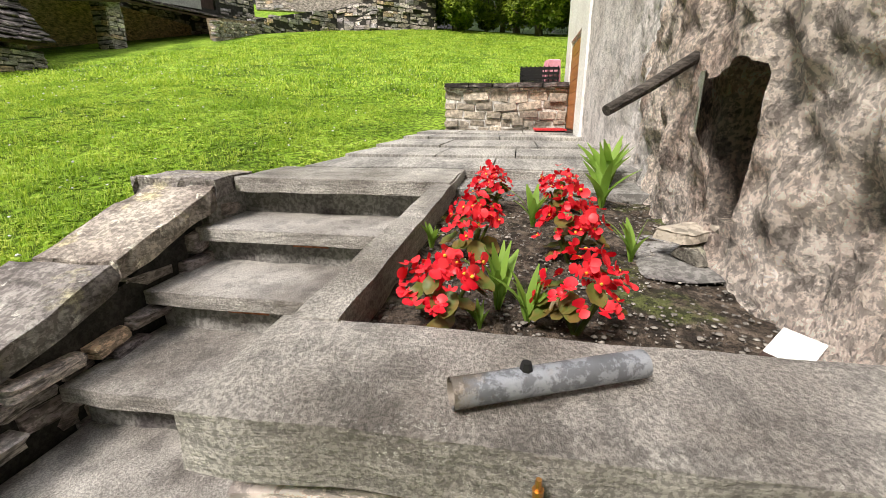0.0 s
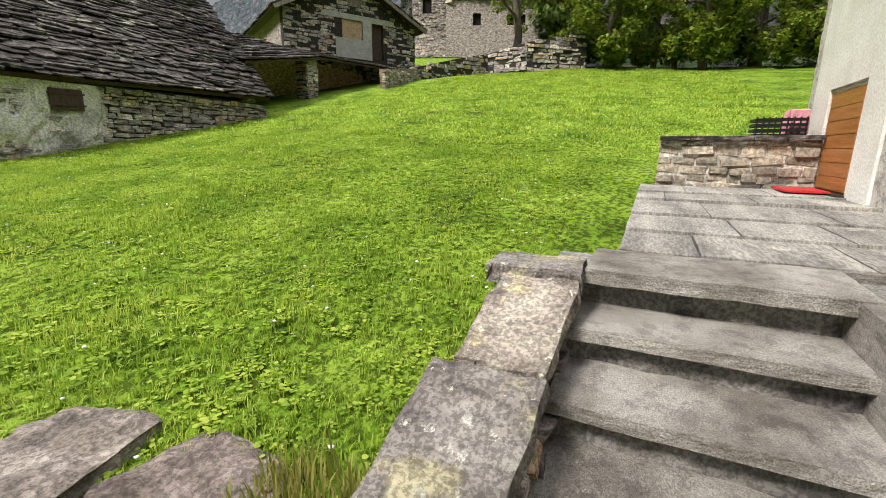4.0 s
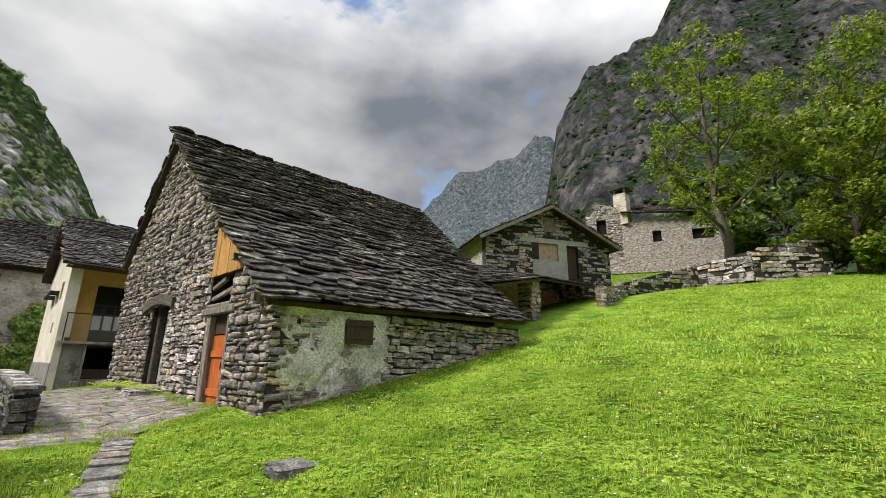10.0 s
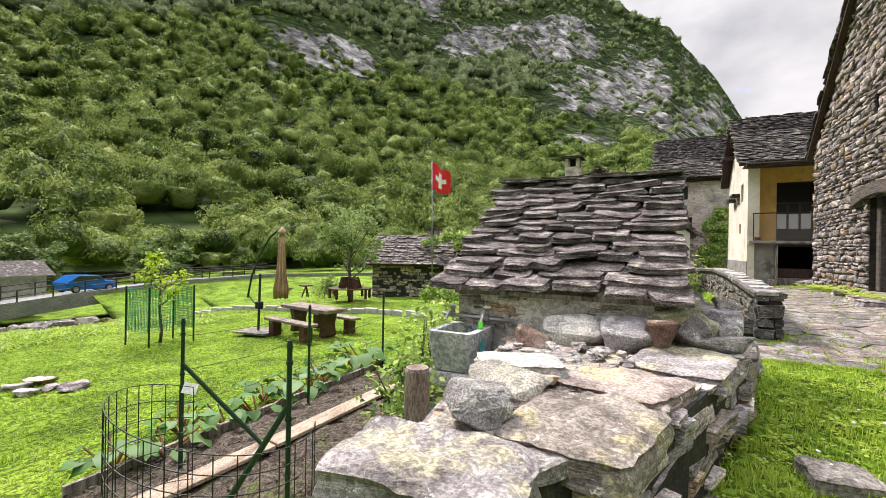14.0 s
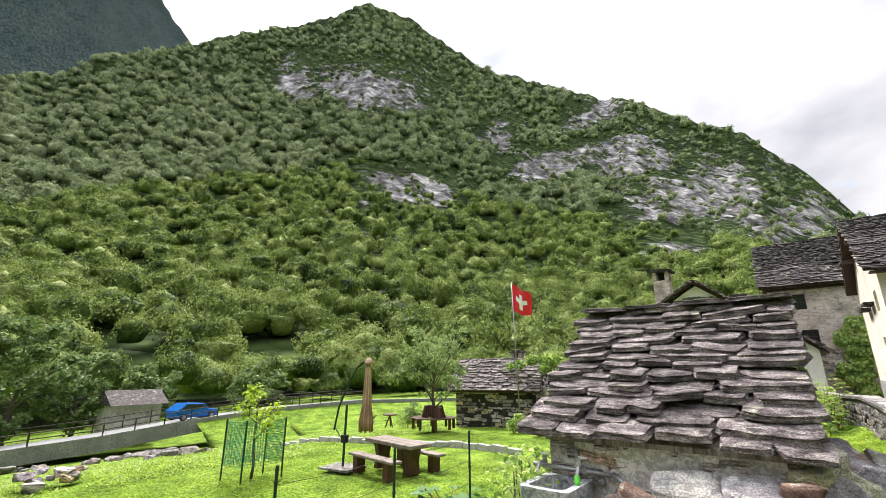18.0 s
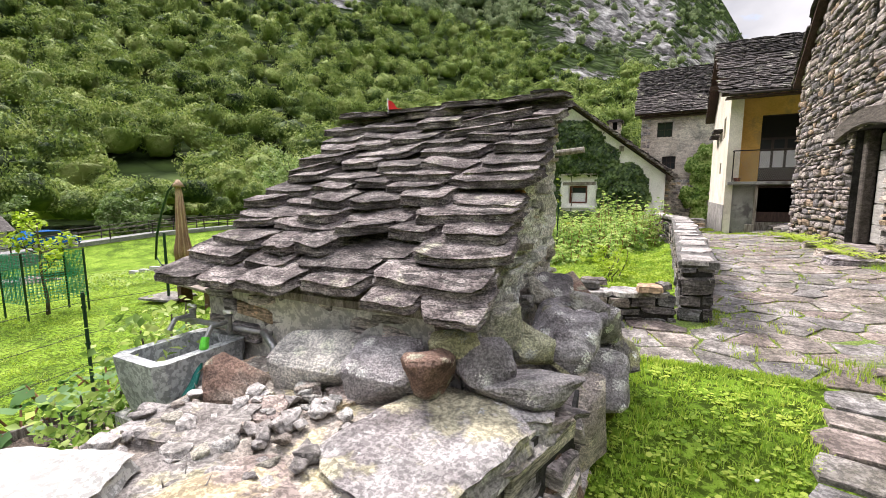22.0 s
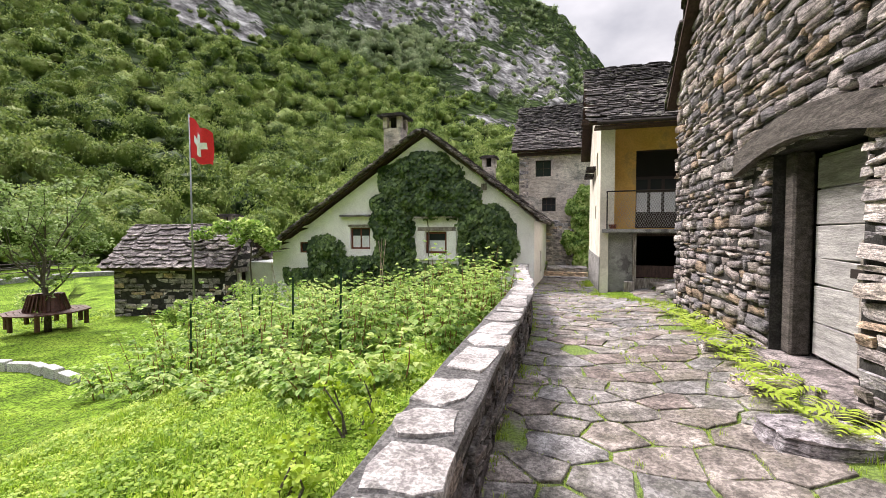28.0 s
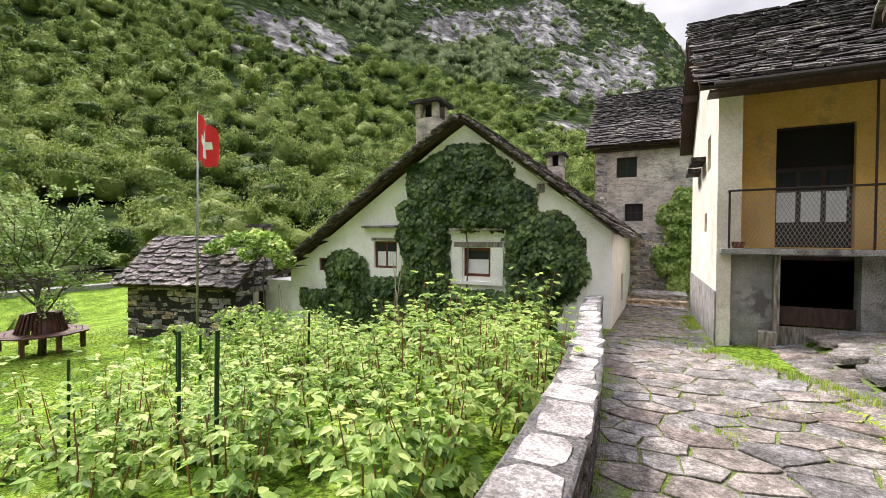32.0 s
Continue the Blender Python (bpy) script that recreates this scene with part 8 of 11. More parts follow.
rim = [v for v in bm.verts if v.is_boundary and 0.5 < v.co.x < 1.1 and -0.05 < v.co.z < 0.55]
for _ in range(4):
    bmesh.ops.smooth_vert(bm, verts=rim, factor=0.5, use_axis_x=True, use_axis_y=True, use_axis_z=True)
hwall = part("wall", bm, M_COARSE, house, "coarse grey-brown plaster, worn to the stone below", smooth=True)
hwall.data.materials.append(material("rough pinkish white plaster", [(0.66, 0.60, 0.565), (0.80, 0.745, 0.71), (0.86, 0.815, 0.785)], scale=3, grain=45, bump=1.0, depth=0.05, grain_amount=0.14, layers=0.28, layer_shape=(1, 1, 1.2), layer_scale=9))
for f in hwall.data.polygons:
    c = f.center
    f.material_index = int(c.x + 0.5 * noise.noise((c.x * 2, 0, c.z * 2)) + 0.3 * noise.noise((c.x * 7, 4, c.z * 7)) - 0.25 * c.z > 1.75)
part("smooth_plaster", box_bm(4.3, 4.8, -14.66, -14.575, 0.0, 4.7), M_WHITE, house, "smooth pale plaster by the door")
part("smooth_plaster", box_bm(4.8, 5.78, -14.66, -14.575, 1.22, 4.7), M_WHITE, house)
part("smooth_plaster", box_bm(5.78, 6.3, -14.66, -14.575, 0.0, 4.7), M_WHITE, house)
part("end_wall", box_bm(6.0, 6.3, -19, -14.66, -0.5, 4.7), M_WHITE, house)
part("rear_wall", box_bm(-2.5, 6.3, -19.4, -19, -1, 4.7), M_WHITE, house)
part("niche_back", box_bm(0.6, 1.2, -15.75, -15.65, -0.1, 0.6), M_COARSE, house)
for x0, x1 in ((0.5, 0.58), (1.02, 1.2)):
    part("niche_side", box_bm(x0, x1, -15.65, -14.57, -0.1, 0.6), M_COARSE, house)
part("niche_top", box_bm(0.6, 1.2, -15.65, -14.57, 0.5, 0.6), M_COARSE, house)
part("niche_floor", box_bm(0.55, 1.2, -15.65, -14.6, -0.12, 0.0), M_COARSE, house)
hdoor = part("door", box_bm(4.84, 5.74, -14.64, -14.6, 0.15, 1.17), M_CHESTNUT, house, "low honey-brown boarded door")
for k in range(7):
    part("board", box_bm(4.87, 5.71, -14.6, -14.588, 0.165 + 0.142 * k, 0.3 + 0.142 * k), M_CHESTNUT, hdoor)
part("door_sill", box_bm(4.78, 5.8, -14.62, -14.5, 0.1, 0.145), M_IRON, house)
slab_roof("roof", ((6.9, -14.1, 4.4), (-2.8, -14.1, 4.4), (-2.8, -17.0, 6.5), (6.9, -17.0, 6.5)), house, limit=0)
backwall = thing("patio_wall", "low wall of mixed pale and grey stones behind the patio", "stone wall", (5.75, -13.7, 0), kind="structure")
bcore = part("core", box_bm(5.72, 6.2, -14.58, -12.95, -0.1, 0.68), M_RENDER, backwall)
M_WARM = material("mixed warm field stone", [(0.17, 0.155, 0.13), (0.34, 0.30, 0.245), (0.52, 0.45, 0.365)], scale=2.2, grain=24, bump=0.5, piece=0.35)
back_stones = rubble(frame_matrix((5.7, -12.93, 0.05), (0, -1, 0), (-1, 0, 0)), 1.65, 0.62, heights=(0.09, 0.17), widths=(0.16, 0.4), depth=0.1)
for k in range(5):
    part("cap", rough_slab(5.62, 6.22, -14.58 + 0.33 * k, -14.26 + 0.33 * k, 0.68, 0.735, k * 2.2, 0.012, 5, 5), M_SLATE, backwall)
mat_ob = tagged(part("door_mat", rough_slab(4.95, 5.55, -14.52, -14.15, 0.145, 0.165, 1, 0.003, 6, 6), M_RED, None), "flat red door mat on the flagstones", "door mat")
crate = thing("crate", "black plastic crate standing on the low wall", "crate", (6.0, -14.2, 0.735))
for z in (0.74, 0.8, 0.86, 0.92):
    for a, b in (((5.86, -14.45), (5.86, -13.95)), ((6.2, -14.45), (6.2, -13.95)), ((5.86, -14.45), (6.2, -14.45)), ((5.86, -13.95), (6.2, -13.95))):
        part("slat", beam((*a, z), (*b, z), 0.015, 0.035), M_BLACK, crate)
for k in range(9):
    part("rib", box_bm(5.85, 5.865, -14.45 + 0.06 * k, -14.435 + 0.06 * k, 0.73, 0.95), M_BLACK, crate)
part("base", box_bm(5.87, 6.19, -14.44, -13.96, 0.736, 0.75), M_BLACK, crate)
tagged(part("cloth", rough_slab(5.9, 6.1, -14.45, -14.28, 0.76, 1.04, 5, 0.03, 6, 6), M_PINK, None), "crumpled pink cloth in the crate", "cloth")

# small things on the slab and bed
pa, pb = Vector((-0.095, -13.895, 0.024)), Vector((0.005, -14.12, 0.024))
pipe = thing("steel_pipe", "short dull steel pipe lying on the slab", "pipe", pa)
bm = tube_bm([pa, pa.lerp(pb, 0.15), pb], [0.018, 0.0175, 0.0175], 20, cap=False)
inner = tube_bm([pb, pa], [0.0155, 0.0155], 20, cap=False, bm=bm)
part("tube", bm, M_GALV, pipe, smooth=True)
part("knob", tube_bm([pa.lerp(pb, 0.36) + Vector((0, 0, 0.016)), pa.lerp(pb, 0.36) + Vector((0, 0, 0.026))], [0.008, 0.006], 7), M_BLACK, pipe)
tap = thing("brass_tap", "small worn brass tap under the slab", "tap", (-0.155, -13.99, -0.1))
part("body", tube_bm([(-0.155, -13.99, z) for z in (-0.14, -0.1, -0.09, -0.06, -0.05, -0.03)], [0.005, 0.005, 0.009, 0.009, 0.005, 0.006], 10), M_BRASS, tap)
part("spindle", tube_bm([(-0.155, -13.99, -0.03), (-0.155, -13.99, -0.018)], [0.004, 0.003], 8), M_BRASS, tap)
part("inlet", tube_bm([(-0.08, -13.99, -0.11), (-0.155, -13.99, -0.11)], 0.006, 8), M_BRASS, tap)
card = thing("seed_packet", "white and lime printed card lying on the soil", "card", (0.165, -14.375, -0.08))
part("sheet", box_bm(-0.07, 0.07, -0.03, 0.03, -0.001, 0.001, pose(0.165, -14.375, -0.045, 6, -20, -48)), M_WHITEP, card)
part("green_band", box_bm(-0.07, -0.02, -0.03, 0.03, 0.0014, 0.002, pose(0.165, -14.375, -0.045, 6, -20, -48)), M_LIME, card)
part("dark_band", box_bm(-0.02, 0.0, -0.03, 0.03, 0.0014, 0.002, pose(0.165, -14.375, -0.045, 6, -20, -48)), M_DARKWOOD, card)
tagged(part("driftwood_beam", tube_bm([(0.86, -14.2, 0.33), (0.95, -14.33, 0.4), (1.06, -14.5, 0.5), (1.12, -14.75, 0.55)], [0.016, 0.018, 0.019, 0.02], 10), M_DARKTIMBER, None), "weathered round timber sticking out of the wall", "timber")
flat_rock("yellow_slab", "small yellowish flat stone lying at the niche", 0.74, -14.43, 0.012, 0.19, 0.1, 0.03, -55, M_WARM)
flat_rock("round_stone", "dark rounded stone under the flat one", 0.68, -14.42, -0.035, 0.1, 0.08, 0.055, 0, M_BOULDER, 0, "rock")
part_foil = tagged(part("roofing_scrap", rough_slab(0.55, 0.98, -14.48, -14.28, -0.062, -0.056, 8.8, 0.014, 14, 10), M_CEMENT, None), "crumpled grey sheet lying against the wall", "sheet")


M_STAMEN = plain("yellow stamens", (0.75, 0.42, 0.04), rough=0.8)


def begonia(x, y, z, size, seed):
    """A bedding begonia: stems, waxy round leaves, scarlet flowers with yellow eyes."""
    r = np.random.RandomState(seed)
    plant = thing("begonia", "begonia with scarlet flowers in dark soil", "flower", (x, y, z), "begonias in the bed")
    for _ in range(6):
        a = r.uniform(0, 6.28)
        part("stem", tube_bm([(x, y, z - 0.01), (x + math.cos(a) * size * 0.25, y + math.sin(a) * size * 0.25, z + size * 0.5)], [0.006, 0.004], 5), L_BEGONIA, plant)
    for _ in range(15):
        a, e = r.uniform(0, 6.28), r.uniform(0.08, 0.7)
        c = Vector((x + math.cos(a) * size * r.uniform(0.12, 0.5), y + math.sin(a) * size * r.uniform(0.12, 0.5), z + size * e))
        s = size * r.uniform(0.11, 0.18)
        bm = bmesh.new()
        mid = bm.verts.new((-0.25 * s, 0, -0.1 * s))
        inner = [bm.verts.new((math.cos(k * 0.524) * s * 0.55, math.sin(k * 0.524) * s * 0.5, 0.06 * s * math.sin(k * 2.1))) for k in range(12)]
        rim = [bm.verts.new((math.cos(k * 0.524) * s * (1.12 if k == 0 else 1.0), math.sin(k * 0.524) * s * 0.88, s * (0.2 + 0.1 * math.sin(k * 2.6 + a)))) for k in range(12)]
        for k in range(12):
            n = (k + 1) % 12
            bm.faces.new((mid, inner[k], inner[n]))
            bm.faces.new((inner[k], rim[k], rim[n], inner[n]))
        bmesh.ops.transform(bm, matrix=Matrix.Translation(c) @ Matrix.Rotation(a, 4, "Z") @ Matrix.Rotation(r.uniform(0.1, 1.0), 4, "Y"), verts=bm.verts[:])
        part("leaf", bm, L_BEGONIA, plant, smooth=True)
    for _ in range(52):
        a = r.uniform(0, 6.28)
        rad = size * math.sqrt(r.uniform(0, 1)) * 0.52
        c = Vector((x + math.cos(a) * rad, y + math.sin(a) * rad, z + size * (1.02 - 1.0 * (rad / size) ** 1.5 + r.uniform(-0.3, 0.1))))
        s = size * r.uniform(0.075, 0.13)
        bm = bmesh.new()
        for k in range(4):
            b = 1.571 * k + r.uniform(-0.15, 0.15)
            q = s * (r.uniform(1.0, 1.2) if k % 2 == 0 else r.uniform(0.6, 0.85))
            wide, cup = (0.95, r.uniform(0.15, 0.6)) if k % 2 == 0 else (0.5, r.uniform(0.1, 0.4))
            turn = Matrix.Rotation(b, 3, "Z")
            base = bm.verts.new((0, 0, 0))
            rows = []
            for f, w in ((0.3, 0.55), (0.65, 1.0), (0.95, 0.62)):
                rows.append([bm.verts.new(turn @ Vector((q * (f - 0.08 * abs(g)), q * 0.62 * wide * w * g, q * (cup * f * f - 0.12 * abs(g))))) for g in (-1, 0, 1)])
            bm.faces.new((base, rows[0][0], rows[0][1]))
            bm.faces.new((base, rows[0][1], rows[0][2]))
            for p0, p1 in zip(rows, rows[1:]):
                bm.faces.new((p0[0], p1[0], p1[1], p0[1]))
                bm.faces.new((p0[1], p1[1], p1[2], p0[2]))
        tilt = Matrix.Translation(c) @ Matrix.Rotation(a, 4, "Z") @ Matrix.Rotation(r.uniform(0.1, 1.5), 4, "Y") @ Matrix.Rotation(r.uniform(0, 3), 4, "Z")
        bmesh.ops.transform(bm, matrix=tilt, verts=bm.verts[:])
        fl = part("flower", bm, M_PETAL, plant, smooth=True)
        if r.uniform() < 0.3:
            bm = bmesh.new()
            bmesh.ops.create_icosphere(bm, subdivisions=1, radius=s * 0.2, matrix=tilt @ Matrix.Translation((0, 0, s * 0.1)))
            part("eye", bm, M_STAMEN, fl, "yellow stamens")
    return plant


for k, (x, y, s) in enumerate(((0.26, -13.83, 0.165), (0.27, -14.08, 0.165), (0.68, -13.84, 0.175), (0.66, -14.11, 0.185), (1.18, -13.86, 0.17), (1.22, -14.13, 0.17))):
    begonia(x, y, soil_z(x), s, 40 + k)


def weed(x, y, z, h, n, seed, name="weed", label="pale green broad-leaved weed in the flower bed", mat=None):
    """A rosette of long upright leaves."""
    r = np.random.RandomState(seed)
    ob = thing(name, label, "plant", (x, y, z), "weeds")
    for _ in range(n):
        bm = bmesh.new()
        a, lean, ln, w = r.uniform(0, 6.28), r.uniform(0.15, 0.7), h * r.uniform(0.6, 1.1), h * r.uniform(0.06, 0.11)
        d, sd = Vector((math.cos(a), math.sin(a), 0)), Vector((-math.sin(a), math.cos(a), 0))
        rows = []
        for k in range(6):
            f = k / 5
            c = Vector((x, y, z)) + d * ln * lean * f * f + Vector((0, 0, ln * (f - 0.25 * lean * f * f)))
            ww = w * math.sin(math.pi * min(f * 0.85 + 0.1, 1))
            rows.append((bm.verts.new(c - sd * ww), bm.verts.new(c + Vector((0, 0, -ww * 0.3))), bm.verts.new(c + sd * ww)))
        for p, q in zip(rows, rows[1:]):
            bm.faces.new((p[0], p[1], q[1], q[0]))
            bm.faces.new((p[1], p[2], q[2], q[1]))
        part("leaf", bm, mat or L_WEED, ob, smooth=True)
    return ob


for k, (x, y, h) in enumerate(((0.34, -13.93, 0.15), (0.29, -13.99, 0.12), (0.7, -13.72, 0.1), (1.0, -14.02, 0.16), (0.67, -14.27, 0.13), (1.3, -14.3, 0.2), (1.6, -14.36, 0.26), (1.72, -14.4, 0.3), (0.25, -13.9, 0.06))):
    weed(x, y, soil_z(x), h, 12, 70 + k)

# ---- plants ----
def blade_clump(rnd, blades, spread, width, bend=0.6):
    """A unit tuft of grass: thin bent blades, two segments each."""
    vs, ts = [], []
    for _ in range(blades):
        a, b, h = rnd.uniform(0, 6.28), rnd.uniform(0, 6.28), rnd.uniform(0.45, 1.0)
        ox, oy = math.cos(b) * spread * rnd.random(), math.sin(b) * spread * rnd.random()
        dx, dy, lean = math.cos(a), math.sin(a), rnd.uniform(0.15, bend) * h
        sx, sy = -dy * width, dx * width
        k = len(vs)
        vs += [(ox - sx, oy - sy, -0.1), (ox + sx, oy + sy, -0.1), (ox + dx * lean * 0.35 - sx * 0.8, oy + dy * lean * 0.35 - sy * 0.8, h * 0.6), (ox + dx * lean * 0.35 + sx * 0.8, oy + dy * lean * 0.35 + sy * 0.8, h * 0.6), (ox + dx * lean, oy + dy * lean, h * (1 - 0.25 * lean))]
        ts += [(k, k + 1, k + 3), (k, k + 3, k + 2), (k + 2, k + 3, k + 4)]
    return np.array(vs, np.float32), np.array(ts, np.int32)


def clover_clump(rnd, leaves, spread, size):
    """A unit cushion of small round leaves held flat."""
    vs, ts = [], []
    for _ in range(leaves):
        b, q, h = rnd.uniform(0, 6.28), spread * math.sqrt(rnd.random()), rnd.uniform(0.35, 1.0)
        c, k, tx, ty, s = (math.cos(b) * q, math.sin(b) * q), len(vs), rnd.uniform(-0.5, 0.5), rnd.uniform(-0.5, 0.5), size * rnd.uniform(0.7, 1.3)
        for e in range(5):
            x, y = math.cos(e * 1.257) * s, math.sin(e * 1.257) * s
            vs.append((c[0] + x, c[1] + y, h + tx * x + ty * y))
        ts += [(k, k + 1, k + 2), (k, k + 2, k + 3), (k, k + 3, k + 4)]
    return np.array(vs, np.float32), np.array(ts, np.int32)


def in_poly(x, y, poly):
    inside = False
    for (a, b), (c, d) in zip(poly, poly[1:] + poly[:1]):
        if (b > y) != (d > y) and x < (c - a) * (y - b) / (d - b) + a:
            inside = not inside
    return inside


def no_grass(x, y, margin=0.0):
    """Where something stands or is paved."""
    if in_poly(x, y, TW):
        return True
    if -2.6 < x < -0.6 and -3.1 < y < -1.2:
        return True
    if 2.75 < x < 11.2 and -1.6 < y < 13:
        return True
    if -1.2 < x < 6.4 and y < -12.15 and not (x < 0.1 and y > -12.3):
        return True
    if 6.3 < y and 2.6 < x < 30 and y < 30:
        return True
    if y > -1.12 and lane_left(y) - 0.15 < x < lane_right(y):
        return True
    if -11.6 < y < -1.1 and abs(x - (0.55 + 0.72 * ease(-4.2, -0.8, y) - 0.75 * ease(-4.0, -9.0, y))) < 0.17 + 0.06 * noise.noise((x * 3, y * 3, 4)):
        return True
    if -5.1 < x < -2.9 and -5.2 < y < -0.9:
        return True
    return y > 13.3 or (-2.2 < x < -1.9 and -4.8 < y < -4.4) or (-2.7 < x < -2 and -3.8 < y < -2.8)


def sow(rs, x0, x1, y0, y1, count, sizes, heights, keep=None, lift=0.0):
    out = []
    for _ in range(count):
        x, y = rs.uniform(x0, x1), rs.uniform(y0, y1)
        if no_grass(x, y) or (keep and not keep(x, y)):
            continue
        tall = 0.75 + 0.6 * noise.noise((x * 0.7, y * 0.7, 2)) + 0.4 * noise.noise((x * 2.4, y * 2.4, 6))
        tall = max(tall, 0.35)
        out.append((x, y, ground_z(x, y) + lift, rs.uniform(*sizes) * (0.8 + 0.3 * tall), rs.uniform(*heights) * tall, rs.uniform(0, 6.28)))
    return out


def join_scatter(name, label, category, mat, *pairs):
    vs, ts, at = [], [], 0
    for shapes, places in pairs:
        v, t = scatter(shapes, places)
        vs.append(v)
        ts.append(t + at)
        at += len(v)
    return tagged(new(name, bulk(name, np.concatenate(vs), np.concatenate(ts), mat)), label, category, kind="stuff")


rs = np.random.RandomState(31)
fine = [blade_clump(RND, 11, 0.7, 0.035) for _ in range(6)]
clover = [clover_clump(RND, 13, 0.9, 0.17) for _ in range(6)]
coarse = [blade_clump(RND, 9, 0.8, 0.05) for _ in range(5)]
near = sow(rs, -1.2, 7.5, -12.3, -0.35, 10500, (0.07, 0.12), (0.05, 0.10))
edge = sow(rs, -1.2, 3.5, -12.3, -0.35, 5800, (0.06, 0.1), (0.045, 0.09))
far = sow(rs, 7.5, 30, -16, -1.6, 6500, (0.18, 0.32), (0.07, 0.14))
leafy = sow(rs, -1.2, 9, -12.3, -0.35, 8000, (0.045, 0.085), (0.03, 0.06))
join_scatter("meadow_grass", "lush bright green meadow grass with clover", "grass", L_GRASS, (fine, near + edge), (coarse, far), (clover, leafy))
lawn = sow(rs, -14, -0.9, -13, 4.5, 8500, (0.11, 0.2), (0.035, 0.07))
lawn2 = sow(rs, -30, -14, -12, 14, 3500, (0.3, 0.55), (0.06, 0.12))
join_scatter("garden_grass", "short bright green lawn below the village", "grass", L_LAWN, (fine, lawn), (coarse, lawn2))
yard = sow(rs, -4.5, 0.4, -0.7, 5.5, 5200, (0.08, 0.15), (0.05, 0.12), lambda x, y: x < wall_x(y) - 0.2 if y > -0.2 else True)
yard2 = sow(rs, -4.5, 0.4, -0.7, 5.5, 2800, (0.045, 0.09), (0.05, 0.11), lambda x, y: x < wall_x(y) - 0.2 if y > -0.2 else True)
join_scatter("yard_grass", "uneven grass and low weeds inside the garden wall", "grass", L_GRASS, (fine, yard), (clover, yard2))
daisies = sow(rs, -0.8, 12, -12.2, -2, 420, (0.012, 0.02), (0.012, 0.02), lift=0.075)
join_scatter("meadow_flowers", "scattered small white clover flowers in the meadow", "flowers", M_CURTAIN, ([crown_shape(RND, 1) for _ in range(3)], daisies))
# tufts in the joints of the lane and along its edges
tufts = []
for _ in range(3000):
    y = rs.uniform(-1.1, 17)
    a, b = lane_left(y), lane_right(y)
    x = rs.choice([rs.uniform(a, b), b - abs(rs.normal(0, 0.22)), a + abs(rs.normal(0, 0.1))], p=[0.4, 0.45, 0.15])
    if noise.noise((x * 1.5, y * 1.1, 9)) + (0.4 if x > b - 0.5 or x < a + 0.1 else 0) + 0.35 * (y < 0.6) < 0.18 or not a < x < b:
        continue
    tufts.append((x, y, lane_h(x, y) + 0.005, rs.uniform(0.04, 0.09), rs.uniform(0.03, 0.075) * (1.6 if x > b - 0.35 else 1), rs.uniform(0, 6.28)))
for cx, cy, poly in lane_cells:
    wet = noise.noise((cx * 0.9, cy * 0.7, 19)) + 0.25 * (cy < 1.5) + 0.2 * (cx > 2.2)
    for (ax, ay), (bx, by) in zip(poly, poly[1:] + poly[:1]):
        along = abs(by - ay) > abs(bx - ax)
        for _ in range(int(math.hypot(bx - ax, by - ay) * (44 if along else 20))):
            f = rs.uniform()
            x, y = ax + (bx - ax) * f + rs.normal(0, 0.01), ay + (by - ay) * f + rs.normal(0, 0.01)
            if cy < 13 and rs.uniform() < (0.48 if cy < 7 else 0.25) + 0.9 * wet + 0.5 * noise.noise((x * 2.2, y * 1.6, 5)):
                tufts.append((x, y, lane_h(x, y) - 0.006, rs.uniform(0.02, 0.045), rs.uniform(0.015, 0.042), rs.uniform(0, 6.28)))
join_scatter("joint_grass", "tufts of grass growing between the lane's stones", "grass", L_GRASS, (fine, tufts))
lip = [(x, y, ground_z(x, y) + 0.01, s, h, r) for x, y, s, h, r in zip(rs.uniform(-0.5, 1.1, 420), rs.normal(-1.16, 0.035, 420), rs.uniform(0.04, 0.07, 420), rs.uniform(0.025, 0.055, 420), rs.uniform(0, 6, 420))]
lip += [(x, y, ground_z(x, y) + 0.01, 0.07, 0.08, x * 40) for x, y in zip(rs.normal(-0.6, 0.05, 120), rs.uniform(-1.3, -0.5, 120))]
lip += [(x, y, ground_z(x, y) + 0.01, 0.06, 0.045, x * 40) for x, y in zip(rs.uniform(1.5, 2.85, 260), rs.normal(-0.62, 0.07, 260) + 0.1)]
join_scatter("lane_edge_grass", "grass fringe along the lane's end", "grass", L_GRASS, (fine, lip))
verge = [(x, y, ground_z(x, y), s, h, r) for x, y, s, h, r in zip(rs.uniform(-1.6, 0.6, 500), rs.uniform(-12.3, -11.6, 500), rs.uniform(0.08, 0.16, 500), rs.uniform(0.12, 0.3, 500), rs.uniform(0, 6, 500))]
join_scatter("dry_grass", "tall yellowing grass beside the stair wall", "grass", L_DRY, (coarse, verge))

# ---- ivy on the white house ----
def blob(x, z, shapes):
    return max(1.0 - math.hypot((x - a) / c, (z - b) / d) for a, b, c, d in shapes)


IVY = ((-3.55, 3.1, 1.5, 1.05), (-3.45, 3.6, 1.0, 0.55), (-2.6, 2.5, 1.1, 0.9), (-1.5, 1.75, 1.05, 0.75), (-1.2, 1.2, 0.8, 0.9), (-2.0, 0.3, 1.0, 1.3), (-4.55, 1.9, 0.75, 1.1), (-4.5, 0.5, 0.85, 1.4), (-4.9, 2.5, 0.5, 0.4), (-3.3, 0.0, 1.6, 0.85), (-5.6, 0.1, 1.3, 0.85), (-7.1, 0.7, 0.75, 0.85), (-7.0, -0.2, 1.1, 0.8), (-8.3, 0.1, 0.5, 0.5))
